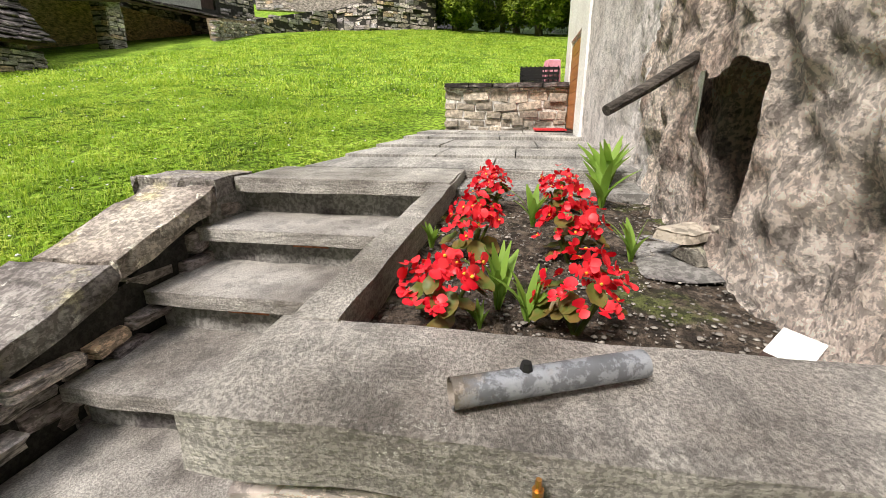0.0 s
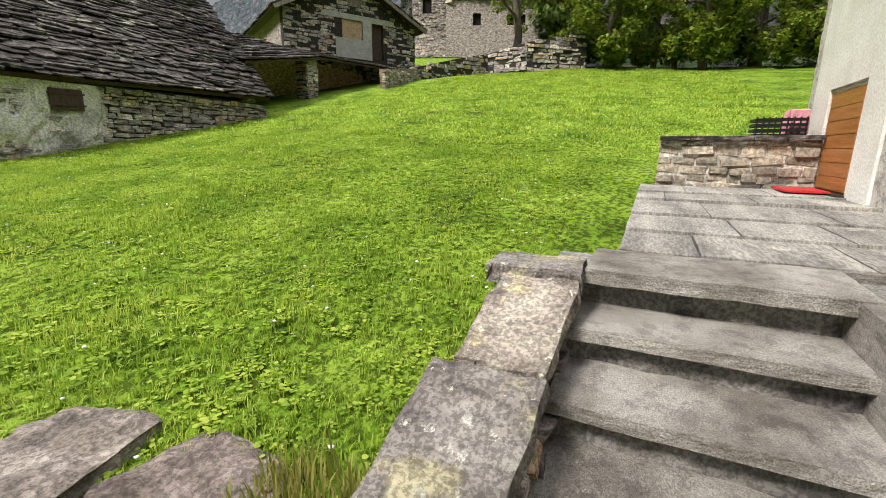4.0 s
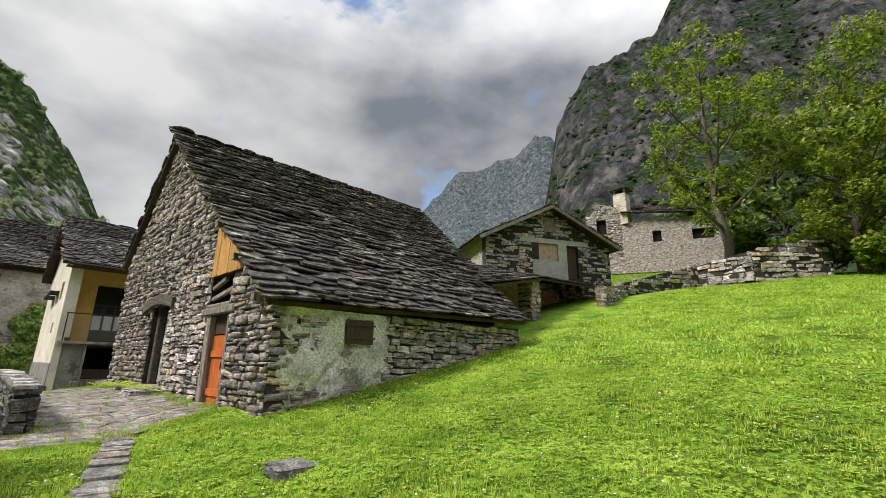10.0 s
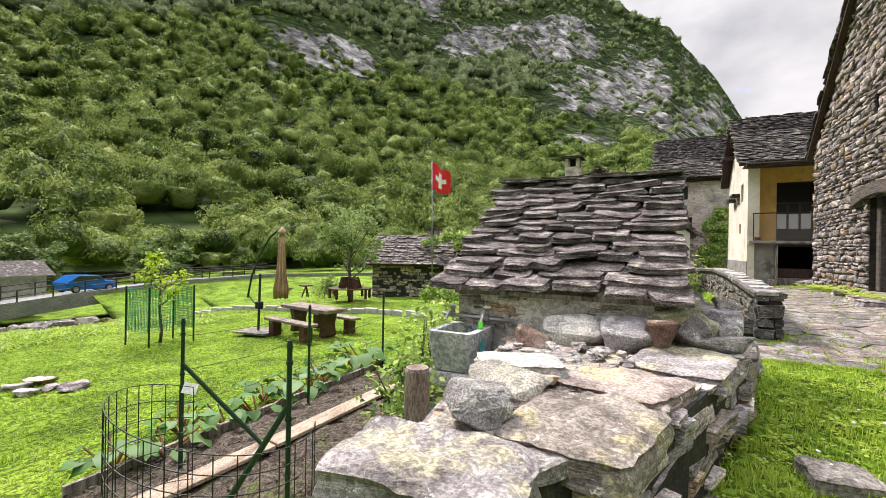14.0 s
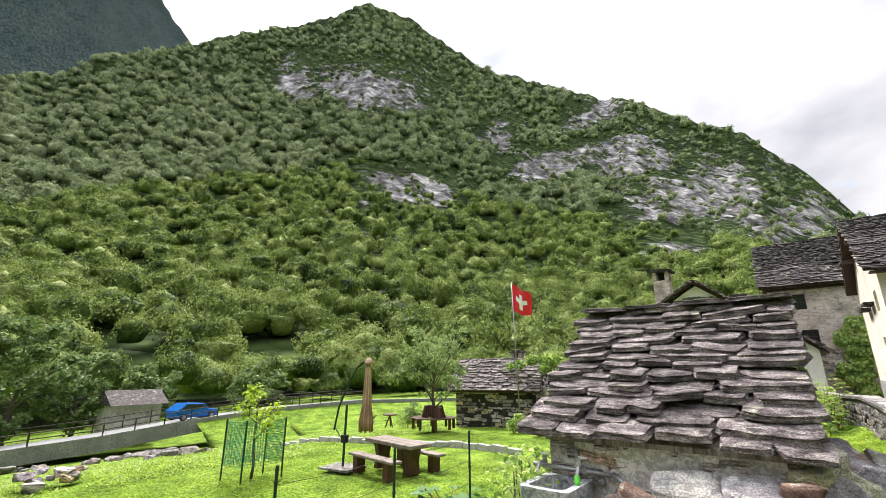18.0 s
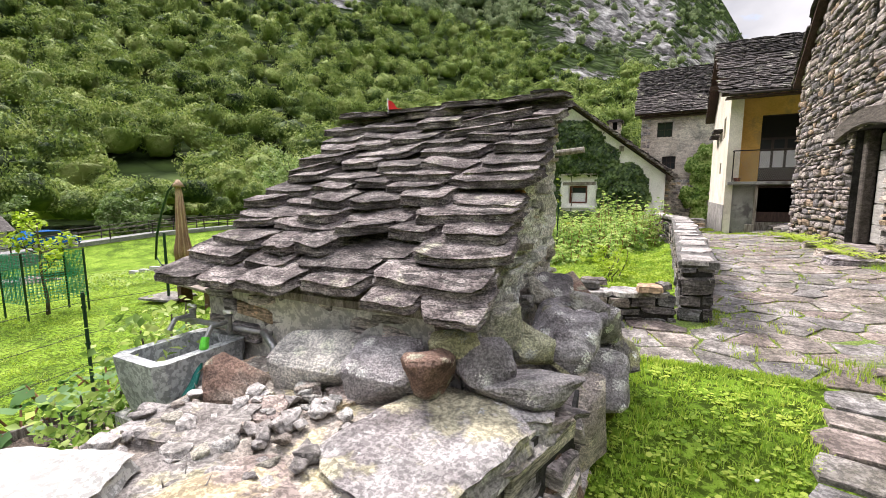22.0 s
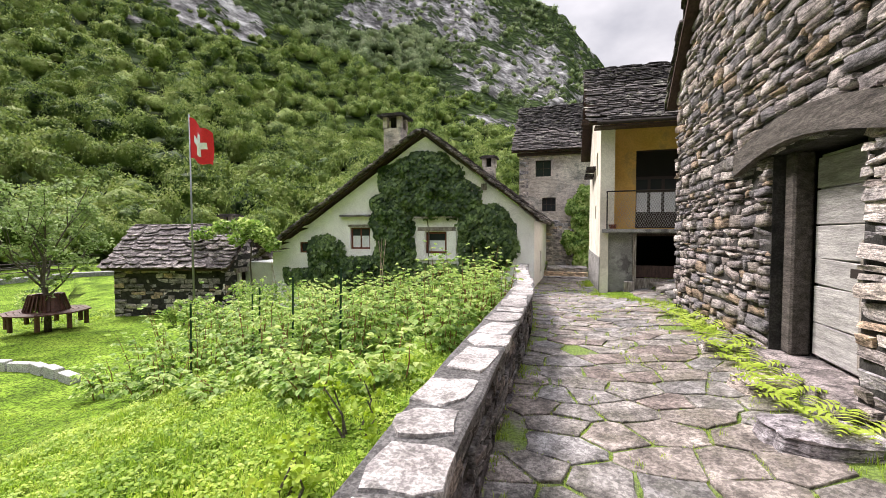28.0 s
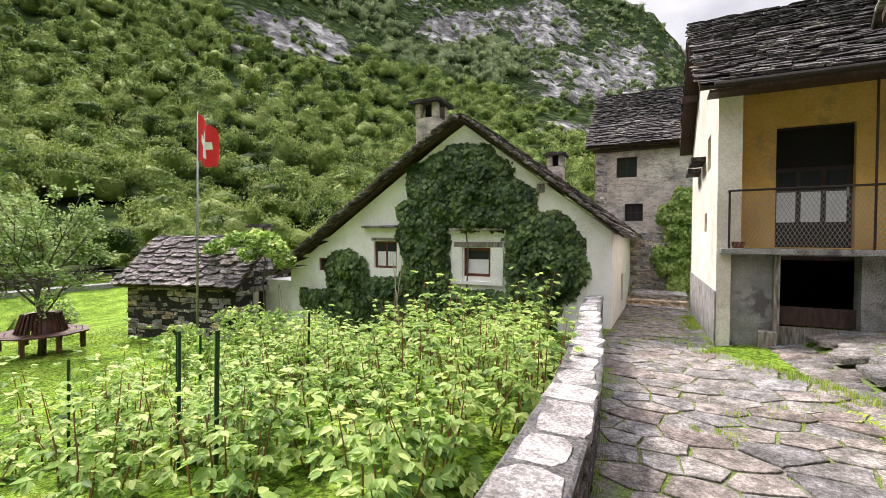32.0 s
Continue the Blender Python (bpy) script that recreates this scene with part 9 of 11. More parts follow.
KEEP = ((-3.75, -2.3, 0.55, 2.05), (-6.35, -5.25, 0.75, 1.75), (-8.9, -7.75, 0.3, 1.15))


def ivy_leaves(rs, count, x0, x1, z0, z1, inside, y, thick, size):
    cs = []
    while len(cs) < count:
        x, z = rs.uniform(x0, x1), rs.uniform(z0, z1)
        d = inside(x, z) + 0.16 * noise.noise((x * 2.3, 0, z * 2.3))
        if d > 0:
            cs.append((x, y - 0.03 - thick * min(1, d * 3) * rs.uniform(0.3, 1) * (0.75 + 0.5 * noise.noise((x * 2.5, 3, z * 2.5))), z))
    c = np.array(cs)
    n = len(c)
    down = np.stack([rs.normal(0, 0.45, n), rs.normal(-0.25, 0.2, n), np.full(n, -1.0)], 1)
    down /= np.linalg.norm(down, axis=1)[:, None]
    face = np.stack([rs.normal(0, 0.35, n), np.full(n, -1.0), rs.normal(0.55, 0.3, n)], 1)
    side = np.cross(down, face)
    side /= np.linalg.norm(side, axis=1)[:, None]
    out = np.cross(side, down)
    s = (size * rs.uniform(0.6, 1.25, n))[:, None]
    v = np.stack([c, c + side * s * 0.5 + down * s * 0.35 - out * s * 0.12, c + down * s, c - side * s * 0.5 + down * s * 0.35 - out * s * 0.12], 1).reshape(-1, 3)
    i = np.arange(n)[:, None] * 4
    return v, np.stack([i + [0, 2, 1], i + [0, 3, 2]], 1).reshape(-1, 3)


def ivy_inside(x, z):
    d = blob(x, z, IVY)
    for a, b, c, e in KEEP:
        d = min(d, max(a - x, x - b, c - z, z - e) * 2.2)
    return d


ivy = thing("ivy", "thick dark green ivy climbing the white gable", "ivy", (-3.5, 13.5, -1.1))
v, t = ivy_leaves(np.random.RandomState(3), 17000, -9, -0.3, -0.9, 4.2, ivy_inside, 13.58, 0.42, 0.135)
tagged(child("leaves", bulk("leaves", v, t, L_IVY), ivy), kind="stuff")
for x0, x1, z in ((-3.4, -3.5, 3.4), (-4.5, -4.8, 2.3), (-1.6, -1.3, 1.9), (-7.1, -7.0, 1.0)):
    part("stem", tube_bm([(x0, 13.56, -1.15), ((x0 + x1) / 2 + 0.15, 13.55, z * 0.4), (x1, 13.56, z)], [0.03, 0.02, 0.01], 6), M_BARK, ivy)
creeper = thing("creeper", "fresh green creeper on the tall house's corner", "creeper", (1.4, 21.5, -0.5))
v, t = ivy_leaves(np.random.RandomState(4), 6000, 0.5, 2.3, -0.6, 3.8, lambda x, z: blob(x, z, ((1.75, 2.3, 0.5, 1.3), (1.85, 3.1, 0.4, 0.6), (1.45, 1.0, 0.62, 0.5), (1.15, 1.35, 0.35, 0.3), (1.7, 0.2, 0.4, 0.6), (1.3, 2.7, 0.35, 0.35))) + 0.3 * noise.noise((x * 4, 1, z * 4)), 21.5, 0.5, 0.125)
tagged(child("leaves", bulk("leaves", v, t, L_BUSH), creeper), kind="stuff")
part("stem", tube_bm([(1.5, 21.5, -0.55), (1.45, 21.48, 1.2), (1.6, 21.5, 2.8)], [0.03, 0.02, 0.01], 6), M_BARK, creeper)


# ---- shrubs and trees ----
def leaf_cloud(rs, heads, count, size, flat=0.8, up=0.4, shell=0.55, aspect=0.6):
    """Leaves in clusters round the given heads (x, y, z, radius)."""
    h = np.array(heads, np.float64)
    k = rs.choice(len(h), count, p=h[:, 3] ** 2 / (h[:, 3] ** 2).sum())
    d = rs.normal(size=(count, 3))
    d /= np.linalg.norm(d, axis=1)[:, None]
    d[:, 2] *= flat
    c = h[k, :3] + d * h[k, 3:4] * rs.uniform(shell, 1.08, (count, 1))
    return leaf_quads(c, size * rs.uniform(0.6, 1.3, count), rs, up, aspect)


def shrub(name, label, x, y, z, rx, ry, h, leaves, size, mat, seed, stems=5, group="", flowers=None):
    """A shrub: bare stems from the ground, clusters of leaves of several heights, an open uneven outline."""
    r = np.random.RandomState(seed)
    bush = thing(name, label, "shrub", (x, y, z), group)
    heads = []
    for k in range(stems):
        a, q = r.uniform(0, 6.28), math.sqrt(r.uniform(0.05, 1))
        tip = (x + math.cos(a) * q * rx, y + math.sin(a) * q * ry, z + h * r.uniform(0.55, 0.95))
        base = (x + math.cos(a) * q * rx * 0.35, y + math.sin(a) * q * ry * 0.35, z - 0.05)
        mid = tuple((p + s) / 2 + r.normal(0, 0.05) for p, s in zip(base, tip))
        part("stem", tube_bm([base, mid, tip], [0.012, 0.009, 0.005], 5), M_BARK, bush)
        for f in (0.45, 0.7, 0.95):
            heads.append((base[0] + (tip[0] - base[0]) * f + r.normal(0, 0.08), base[1] + (tip[1] - base[1]) * f + r.normal(0, 0.08), base[2] + (tip[2] - base[2]) * f, h * r.uniform(0.13, 0.24)))
    v, t = leaf_cloud(r, heads, leaves, size)
    tagged(child("leaves", bulk("leaves", v, t, mat), bush), kind="stuff")
    if flowers:
        v, t = leaf_cloud(r, heads, flowers, 0.055, up=0.1, shell=0.9, aspect=0.9)
        tagged(child("flowers", bulk("flowers", v, t, M_ROSE), bush), kind="stuff")
    return bush


def tree(name, label, x, y, z, height, crown_r, seed, leaves, size, mat, trunk=0.16, low=0.22, limbs=11, lean=(0, 0), upright=0.5, group="", shell=0.35, clump=0.26):
    """A tree: tapered trunk, limbs that rise and fork, leaf clusters at their ends and along them."""
    r = np.random.RandomState(seed)
    tr = thing(name, label, "tree", (x, y, z), group)
    pts, rad = [], []
    for k in range(7):
        f = k / 6
        pts.append(Vector((x + lean[0] * f + 0.04 * height * noise.noise((f * 3, seed, 0)), y + lean[1] * f + 0.04 * height * noise.noise((f * 3, seed, 7)), z - 0.1 + height * 0.9 * f)))
        rad.append(trunk * (1 - f) ** 0.8 + 0.012)
    part("trunk", tube_bm(pts, rad, 9), M_BARK, tr, smooth=True)
    heads = [(*pts[6], crown_r * clump), (*pts[5], crown_r * clump)]
    for k in range(limbs):
        f = low + (0.92 - low) * (k + r.uniform(0, 0.8)) / limbs
        i = min(int(f * 6), 5)
        base = pts[i].lerp(pts[i + 1], f * 6 - i)
        a = k * 2.4 + r.uniform(-0.5, 0.5)
        reach = crown_r * (1 - 0.75 * abs(f - 0.45) ** 1.3) * r.uniform(0.7, 1.1)
        d = Vector((math.cos(a), math.sin(a), upright * r.uniform(0.5, 1.3)))
        tip = base + d * reach
        mid = base.lerp(tip, 0.5) + Vector((0, 0, -0.06 * reach))
        q = trunk * (1 - f) * 0.5 + 0.01
        limb = part("limb", tube_bm([base, mid, tip], [q, q * 0.6, q * 0.2 + 0.004], 6), M_BARK, tr)
        heads += [(*(base.lerp(tip, q2) + Vector(r.normal(0, 0.12 * crown_r, 3))), crown_r * clump * r.uniform(0.45, 0.75)) for q2 in (0.3, 0.5, 0.75, 0.9)]
        heads += [(*base.lerp(tip, 0.62), crown_r * clump * 0.8), (*tip, crown_r * clump * r.uniform(0.7, 1.1))]
        for s in (-1, 1):
            tw = mid + Vector((math.cos(a + s * 0.8), math.sin(a + s * 0.8), upright + r.uniform(-0.1, 0.5))) * reach * 0.45
            part("twig", tube_bm([mid, tw], [q * 0.4 + 0.003, 0.004], 5), M_BARK, limb)
            heads.append((*tw, crown_r * clump * r.uniform(0.6, 0.9)))
    v, t = leaf_cloud(r, heads, leaves, size, shell=shell)
    tagged(child("crown", bulk("crown", v, t, mat), tr), kind="stuff")
    return tr


tree("ash_tree", "tall airy ash with yellow-green leaves behind a wall", 30.0, -3.5, 5.5, 17.5, 4.6, 5, 9500, 0.24, L_TREE, trunk=0.3, low=0.16, limbs=17, upright=0.9, clump=0.17)
for k, (x, y, h, c) in enumerate(((35, -9.5, 16, 4.6), (36, -13.5, 17.5, 5.0), (35, -18, 15, 4.6), (37, -23, 15, 5), (39, -29, 14, 5), (31.5, -9.5, 9, 3.2), (31, -15, 8, 3.0), (32, -21, 8, 3.2))):
    tree("broadleaf_tree", "broad leafy tree at the meadow's upper edge", x, y, ground_z(x, y), h, c, 60 + k, 8000, 0.26, L_TREE, trunk=0.26, low=0.06, limbs=16, upright=0.7, clump=0.2, group="trees above the meadow")
for k, (x, y, h, c) in enumerate(((42, -6, 15, 4.6), (45, -12, 17, 5), (46, -20, 17, 5.4), (44, -1, 12, 4), (48, -28, 16, 5.4))):
    tree("broadleaf_tree", "dark leafy tree behind the meadow's edge", x, y, ground_z(x, y), h, c, 80 + k, 3600, 0.65, L_FOREST, trunk=0.26, low=0.06, limbs=12, group="trees behind the meadow")
for k in range(14):
    x, y = 31.5 + 1.5 * math.sin(k * 2.3), -6.5 - 1.75 * k
    shrub("hedge_bush", "dense leafy bush at the meadow's upper edge", x, y, ground_z(x, y), 1.5, 1.3, 2.6 + 0.5 * math.sin(k * 1.7), 1500, 0.3, L_TREE, 600 + k, 7, "bushes above the meadow")
tree("apple_tree", "young fruit tree with upright twigs on the lawn", -14.0, 9.25, -1.35, 3.6, 1.65, 9, 6500, 0.11, L_APPLE, trunk=0.085, low=0.32, limbs=17, upright=1.3, shell=0.1, clump=0.2)
tree("sapling", "thin young tree with pale leaves inside a net", -11.9, -0.5, -1.3, 2.3, 0.6, 12, 420, 0.13, L_FERN, trunk=0.028, low=0.45, limbs=6, upright=0.9, clump=0.35)
for k, (x, y, h, c) in enumerate(((-52, -5, 13, 3.6), (-52, 0.5, 11.5, 3.3), (-51, -11, 13, 3.8), (-53, 5, 8, 2.8), (-56, 12, 6, 3), (-52, 22, 6, 3))):
    tree("riverside_tree", "grey-green tree beside the road", x, y, -5.0, h, c, 100 + k, 4200, 0.42, L_WILLOW, trunk=0.2, low=0.1, limbs=13, upright=0.7, group="trees by the road")

THICKET = []
rs = np.random.RandomState(55)
while len(THICKET) < 78:
    x, y = rs.uniform(-6.2, -0.1), rs.uniform(4.2, 12.2)
    if x > wall_x(y) - 0.35 or any(math.hypot(x - a, y - b) < 0.46 for a, b in THICKET) or (x < -3.4 and y < 5.0):
        continue
    THICKET.append((x, y))
def raspberry(x, y, z, h, seed):
    """Raspberry canes: thin leaning stems set all along with drooping leaves of three and five leaflets, bright at the tips."""
    r = np.random.RandomState(seed)
    bush = thing("raspberry_bush", "bright green raspberry canes with drooping leaves in the garden", "shrub", (x, y, z), "raspberry thicket")
    cs, ds, ss = [], [], []
    for k in range(7):
        a, q = r.uniform(0, 6.28), r.uniform(0.05, 0.3)
        base = Vector((x + math.cos(a) * q, y + math.sin(a) * q, z - 0.05))
        tip = base + Vector((math.cos(a) * r.uniform(0.0, 0.35), math.sin(a) * r.uniform(0.0, 0.35), h * r.uniform(0.6, 1.1)))
        part("cane", tube_bm([base, base.lerp(tip, 0.5) + Vector((0.02, 0.02, 0.03)), tip], [0.009, 0.007, 0.003], 5), L_STALK, bush)
        for n in range(13):
            f = 0.18 + 0.84 * n / 12
            b = 2.4 * n + r.uniform(-0.4, 0.4)
            reach = (0.2 - 0.12 * f) * r.uniform(0.7, 1.2)
            hub = base.lerp(tip, f) + Vector((math.cos(b) * reach, math.sin(b) * reach, 0.05 - 0.02 * f))
            for m in (-0.9, -0.35, 0.35, 0.9, 0.0)[:3 if n % 2 else 5]:
                d = Vector((math.cos(b + m), math.sin(b + m), -r.uniform(0.05, 0.55) + 0.5 * (n == 12)))
                cs.append(hub + d * 0.05)
                ds.append(d.normalized())
                ss.append((0.125 - 0.045 * f) * r.uniform(0.75, 1.2))
    c, d, s = np.array(cs), np.array(ds), np.array(ss)[:, None]
    up = np.tile(np.array([[0.0, 0.0, 1.0]]), (len(c), 1)) + r.normal(0, 0.25, (len(c), 3))
    side = np.cross(d, up)
    side /= np.linalg.norm(side, axis=1)[:, None]
    nrm = np.cross(side, d)
    pts = [c - d * s * 0.45, c + side * s * 0.33 - d * s * 0.12 + nrm * s * 0.08, c + side * s * 0.24 + d * s * 0.25 + nrm * s * 0.05, c + d * s * 0.62 - nrm * s * 0.08,
           c - side * s * 0.24 + d * s * 0.25 + nrm * s * 0.05, c - side * s * 0.33 - d * s * 0.12 + nrm * s * 0.08]
    v = np.stack(pts, 1).reshape(-1, 3)
    i = np.arange(len(c))[:, None] * 6
    t = np.stack([i + [0, 1, 2], i + [0, 2, 3], i + [0, 3, 4], i + [0, 4, 5]], 1).reshape(-1, 3)
    tagged(child("leaves", bulk("leaves", v, t, L_BUSH), bush), kind="stuff")
    return bush


for k, (x, y) in enumerate(THICKET):
    h = (0.95 + 0.7 * noise.noise((x * 0.8, y * 0.8, 4))) * rs.uniform(0.8, 1.2) * (0.55 if y < 5.4 else 1.0) * (1.25 if x > -1.6 and y > 6 else 1.0)
    raspberry(x, y, ground_z(x, y), h, 200 + k)
for k, (x, y, h) in enumerate(((-7.5, 10.5, 1.5), (-8.3, 11.4, 1.3), (-6.6, 11.6, 1.4), (-7.0, 9.0, 1.1), (-9.2, 10.2, 0.9), (-10.5, 10.6, 0.8), (-16.3, 10.4, 1.3), (-17.2, 10.9, 1.2))):
    shrub("garden_bush", "rounded green garden bush", x, y, ground_z(x, y), h * 0.5, h * 0.5, h, 900, 0.1, L_BUSH if k != 6 else L_WILLOW, 300 + k, 6, "bushes by the hut")
for k, (x, y, h) in enumerate(((-2.8, -2.6, 1.1), (-2.75, -3.75, 0.95), (-2.85, -3.2, 1.2), (-2.95, -1.9, 1.1))):
    shrub("currant_bush", "fine-leaved yellow-green currant bush beside the shed", x, y, ground_z(x, y) + 0.05, 0.32, 0.32, h, 800, 0.065, L_BUSH, 330 + k, 7, "currant bushes")
shrub("rose_bush", "climbing rose with pale flowers on a wooden trellis", -1.95, 0.5, ground_z(-1.95, 0.5), 0.75, 0.55, 2.15, 2300, 0.065, L_ROSE, 350, 13, flowers=34)
shrub("entrance_bush", "rounded green bush at the tall house's steps", -0.1, 20.0, lane_z(20), 0.5, 0.4, 0.75, 900, 0.08, L_BUSH, 360, 7)
vine = thing("roof_vine", "green vine trailing over the hut's roof", "vine", (-9.6, 12.9, -1.2))
v, t = leaf_cloud(np.random.RandomState(8), [(-11.9, 12.7, 1.42, 0.22), (-11.3, 12.6, 1.5, 0.3), (-10.7, 12.7, 1.72, 0.32), (-10.1, 12.9, 1.75, 0.38), (-9.6, 12.9, 1.65, 0.42), (-9.1, 12.8, 1.4, 0.38), (-8.75, 12.8, 1.1, 0.3), (-9.9, 12.5, 1.3, 0.3)], 2200, 0.15)
tagged(child("leaves", bulk("leaves", v, t, L_BUSH), vine), kind="stuff")
part("stem", tube_bm([(-9.6, 12.9, -1.2), (-9.7, 12.85, 0.4), (-9.6, 12.9, 1.6), (-10.8, 12.7, 1.7)], [0.03, 0.028, 0.02, 0.012], 6), M_BARK, vine)
for k, (x, y) in enumerate(((-0.15, -0.8), (-0.4, 1.0))):
    shrub("wall_bush", "small yellow-green bush inside the garden wall", -0.6, 2.2 + k, ground_z(-0.6, 2.2 + k), 0.3, 0.3, 0.45, 380, 0.06, L_FERN, 380 + k, 5)


def fern(x, y, z, size, seed, mat=None):
    """A fern: arching fronds with pinnae on both sides."""
    r = np.random.RandomState(seed)
    ob = thing("fern", "yellow-green fern at the foot of the barn wall", "fern", (x, y, z), "ferns along the wall")
    for k in range(8):
        a, ln = 0.8 * k + r.uniform(-0.3, 0.3), size * r.uniform(0.7, 1.1)
        d, sd = Vector((math.cos(a), math.sin(a), 0)), Vector((-math.sin(a), math.cos(a), 0))
        vs, fs = [], []
        for i in range(9):
            f = (i + 0.5) / 9
            c = Vector((x, y, z)) + d * ln * 0.75 * f + Vector((0, 0, ln * (0.95 * f - 0.75 * f * f)))
            w = ln * 0.2 * math.sin(math.pi * (0.12 + 0.85 * f))
            for s in (-1, 1):
                b = len(vs)
                vs += [c - d * ln * 0.03, c + d * ln * 0.045, c + sd * s * w + d * ln * 0.04 - Vector((0, 0, w * 0.25))]
                fs.append((b, b + 1, b + 2))
        child("frond", mesh_data("frond", vs, fs, mat or L_FERN), ob)
    return ob


for k in range(16):
    y = 3.35 + 0.32 * k
    fern(2.68 + RND.uniform(-0.14, 0.08), y, lane_h(2.7, y) + 0.04, RND.uniform(0.36, 0.52) if k < 5 or k % 3 == 0 else RND.uniform(0.2, 0.34), 400 + k)


def rhubarb(x, y, z, size, seed):
    """A clump of broad wavy leaves on thick stalks."""
    r = np.random.RandomState(seed)
    ob = thing("rhubarb", "rhubarb clump with broad wavy green leaves", "vegetable", (x, y, z), "rhubarb row")
    for k in range(9):
        a, ln = 0.7 * k + r.uniform(-0.3, 0.3), size * r.uniform(0.35, 0.75)
        tip = Vector((x + math.cos(a) * ln, y + math.sin(a) * ln, z + size * r.uniform(0.3, 0.7)))
        leaf = part("stalk", tube_bm([(x, y, z), tip], [0.014, 0.009], 5), L_STALK, ob)
        bm = bmesh.new()
        s = size * r.uniform(0.32, 0.48)
        mid = [bm.verts.new((s * (f - 0.1), 0, -0.25 * s * f * f)) for f in (0, 0.35, 0.7, 1.05)]
        for sgn in (-1, 1):
            rim = [bm.verts.new((s * (f - 0.12), sgn * s * w, s * (0.12 * math.sin(f * 9 + seed + sgn) - 0.2 * f * f))) for f, w in ((-0.12, 0.22), (0.15, 0.46), (0.55, 0.42), (0.95, 0.16))]
            for i in range(3):
                bm.faces.new((mid[i], mid[i + 1], rim[i + 1], rim[i]) if sgn < 0 else (mid[i + 1], mid[i], rim[i], rim[i + 1]))
        bmesh.ops.transform(bm, matrix=Matrix.Translation(tip) @ Matrix.Rotation(a, 4, "Z") @ Matrix.Rotation(r.uniform(-0.1, 0.5), 4, "Y"), verts=bm.verts[:])
        part("leaf", bm, L_RHUBARB, leaf, smooth=True)


for k in range(11):
    y = -4.7 + 0.36 * k
    rhubarb(-5.1 + 0.22 * math.sin(k * 2.2), y, ground_z(-5.1, y) + 0.02, RND.uniform(0.42, 0.62), 500 + k)

# ---- garden things ----
GZ = -1.25
M_GREENPOST = plain("dark green enamelled steel", (0.012, 0.045, 0.022), rough=0.4, metal=0.2)
M_WIRE = plain("dark fence wire", (0.03, 0.035, 0.032), rough=0.5, metal=0.6)
M_TABLE = material("weathered brown table wood", [(0.14, 0.115, 0.095), (0.27, 0.225, 0.19)], scale=3, grain=40, stretch=(6, 1, 1), bump=0.4, piece=0.2)
M_BENCH = material("dark red-brown bench slats", [(0.05, 0.02, 0.015), (0.10, 0.042, 0.03)], scale=4, grain=40, bump=0.3, piece=0.2, rough=0.5)
M_CANVAS = material("beige striped parasol cloth", [(0.30, 0.20, 0.13), (0.45, 0.32, 0.21)], scale=3, grain=50, bump=0.2)
M_CANVAS2 = material("brown parasol cloth", [(0.19, 0.11, 0.065), (0.27, 0.165, 0.10)], scale=3, grain=50, bump=0.2)
M_FLAGRED = plain("red flag cloth", (0.68, 0.025, 0.03), rough=0.8)
M_FLAGWHITE = plain("white flag cloth", (0.8, 0.8, 0.8), rough=0.8)
M_NET = leaf_material("green garden netting", [(0.06, 0.30, 0.19), (0.10, 0.40, 0.27)], 0.5)
M_TEAL = plain("teal garden hose", (0.008, 0.15, 0.12), rough=0.4)
M_LIMEPLASTIC = plain("bright green plastic", (0.12, 0.6, 0.05), rough=0.35)
M_TROUGH = material("grey concrete trough", [(0.30, 0.315, 0.32), (0.46, 0.475, 0.48)], scale=4, grain=30, bump=0.7, stains=(0.10, 0.11, 0.11), stain_scale=2.4)
M_POSTWOOD = material("weathered round post", [(0.14, 0.10, 0.08), (0.29, 0.235, 0.20)], scale=4, grain=30, stretch=(3, 3, 0.8), bump=0.6)
M_PLANK = material("pale weathered plank", [(0.27, 0.20, 0.15), (0.45, 0.35, 0.27)], scale=2.5, grain=30, stretch=(5, 1, 1), bump=0.4)
M_ASPHALT = material("pale worn asphalt", [(0.16, 0.16, 0.16), (0.24, 0.24, 0.235)], scale=0.6, grain=12, bump=0.2)
M_BLUECAR = plain("blue car paint", (0.01, 0.13, 0.45), rough=0.2, metal=0.2, grain_amount=0.02, bump=0)

# flag
fpole = thing("flag", "red flag with a white cross on a thin pole", "flag", (-10.8, 11.5, -1.3))
part("pole", tube_bm([(-10.8, 11.5, -1.35), (-10.95, 11.63, 2.2), (-11.07, 11.74, 5.45)], [0.035, 0.03, 0.02], 8), M_STEEL, fpole, smooth=True)


def cloth_point(u, v):
    """The flag's cloth: hangs from the pole's top, blown out and drooping."""
    s = u * 1.3
    return Vector((-11.05 + s * 0.85, 11.73 - s * 0.2 + 0.13 * math.sin(u * 7 + v * 2) * u, 5.35 - v * (1.35 - 0.3 * u) - s * 0.5 + 0.06 * math.sin(u * 9)))


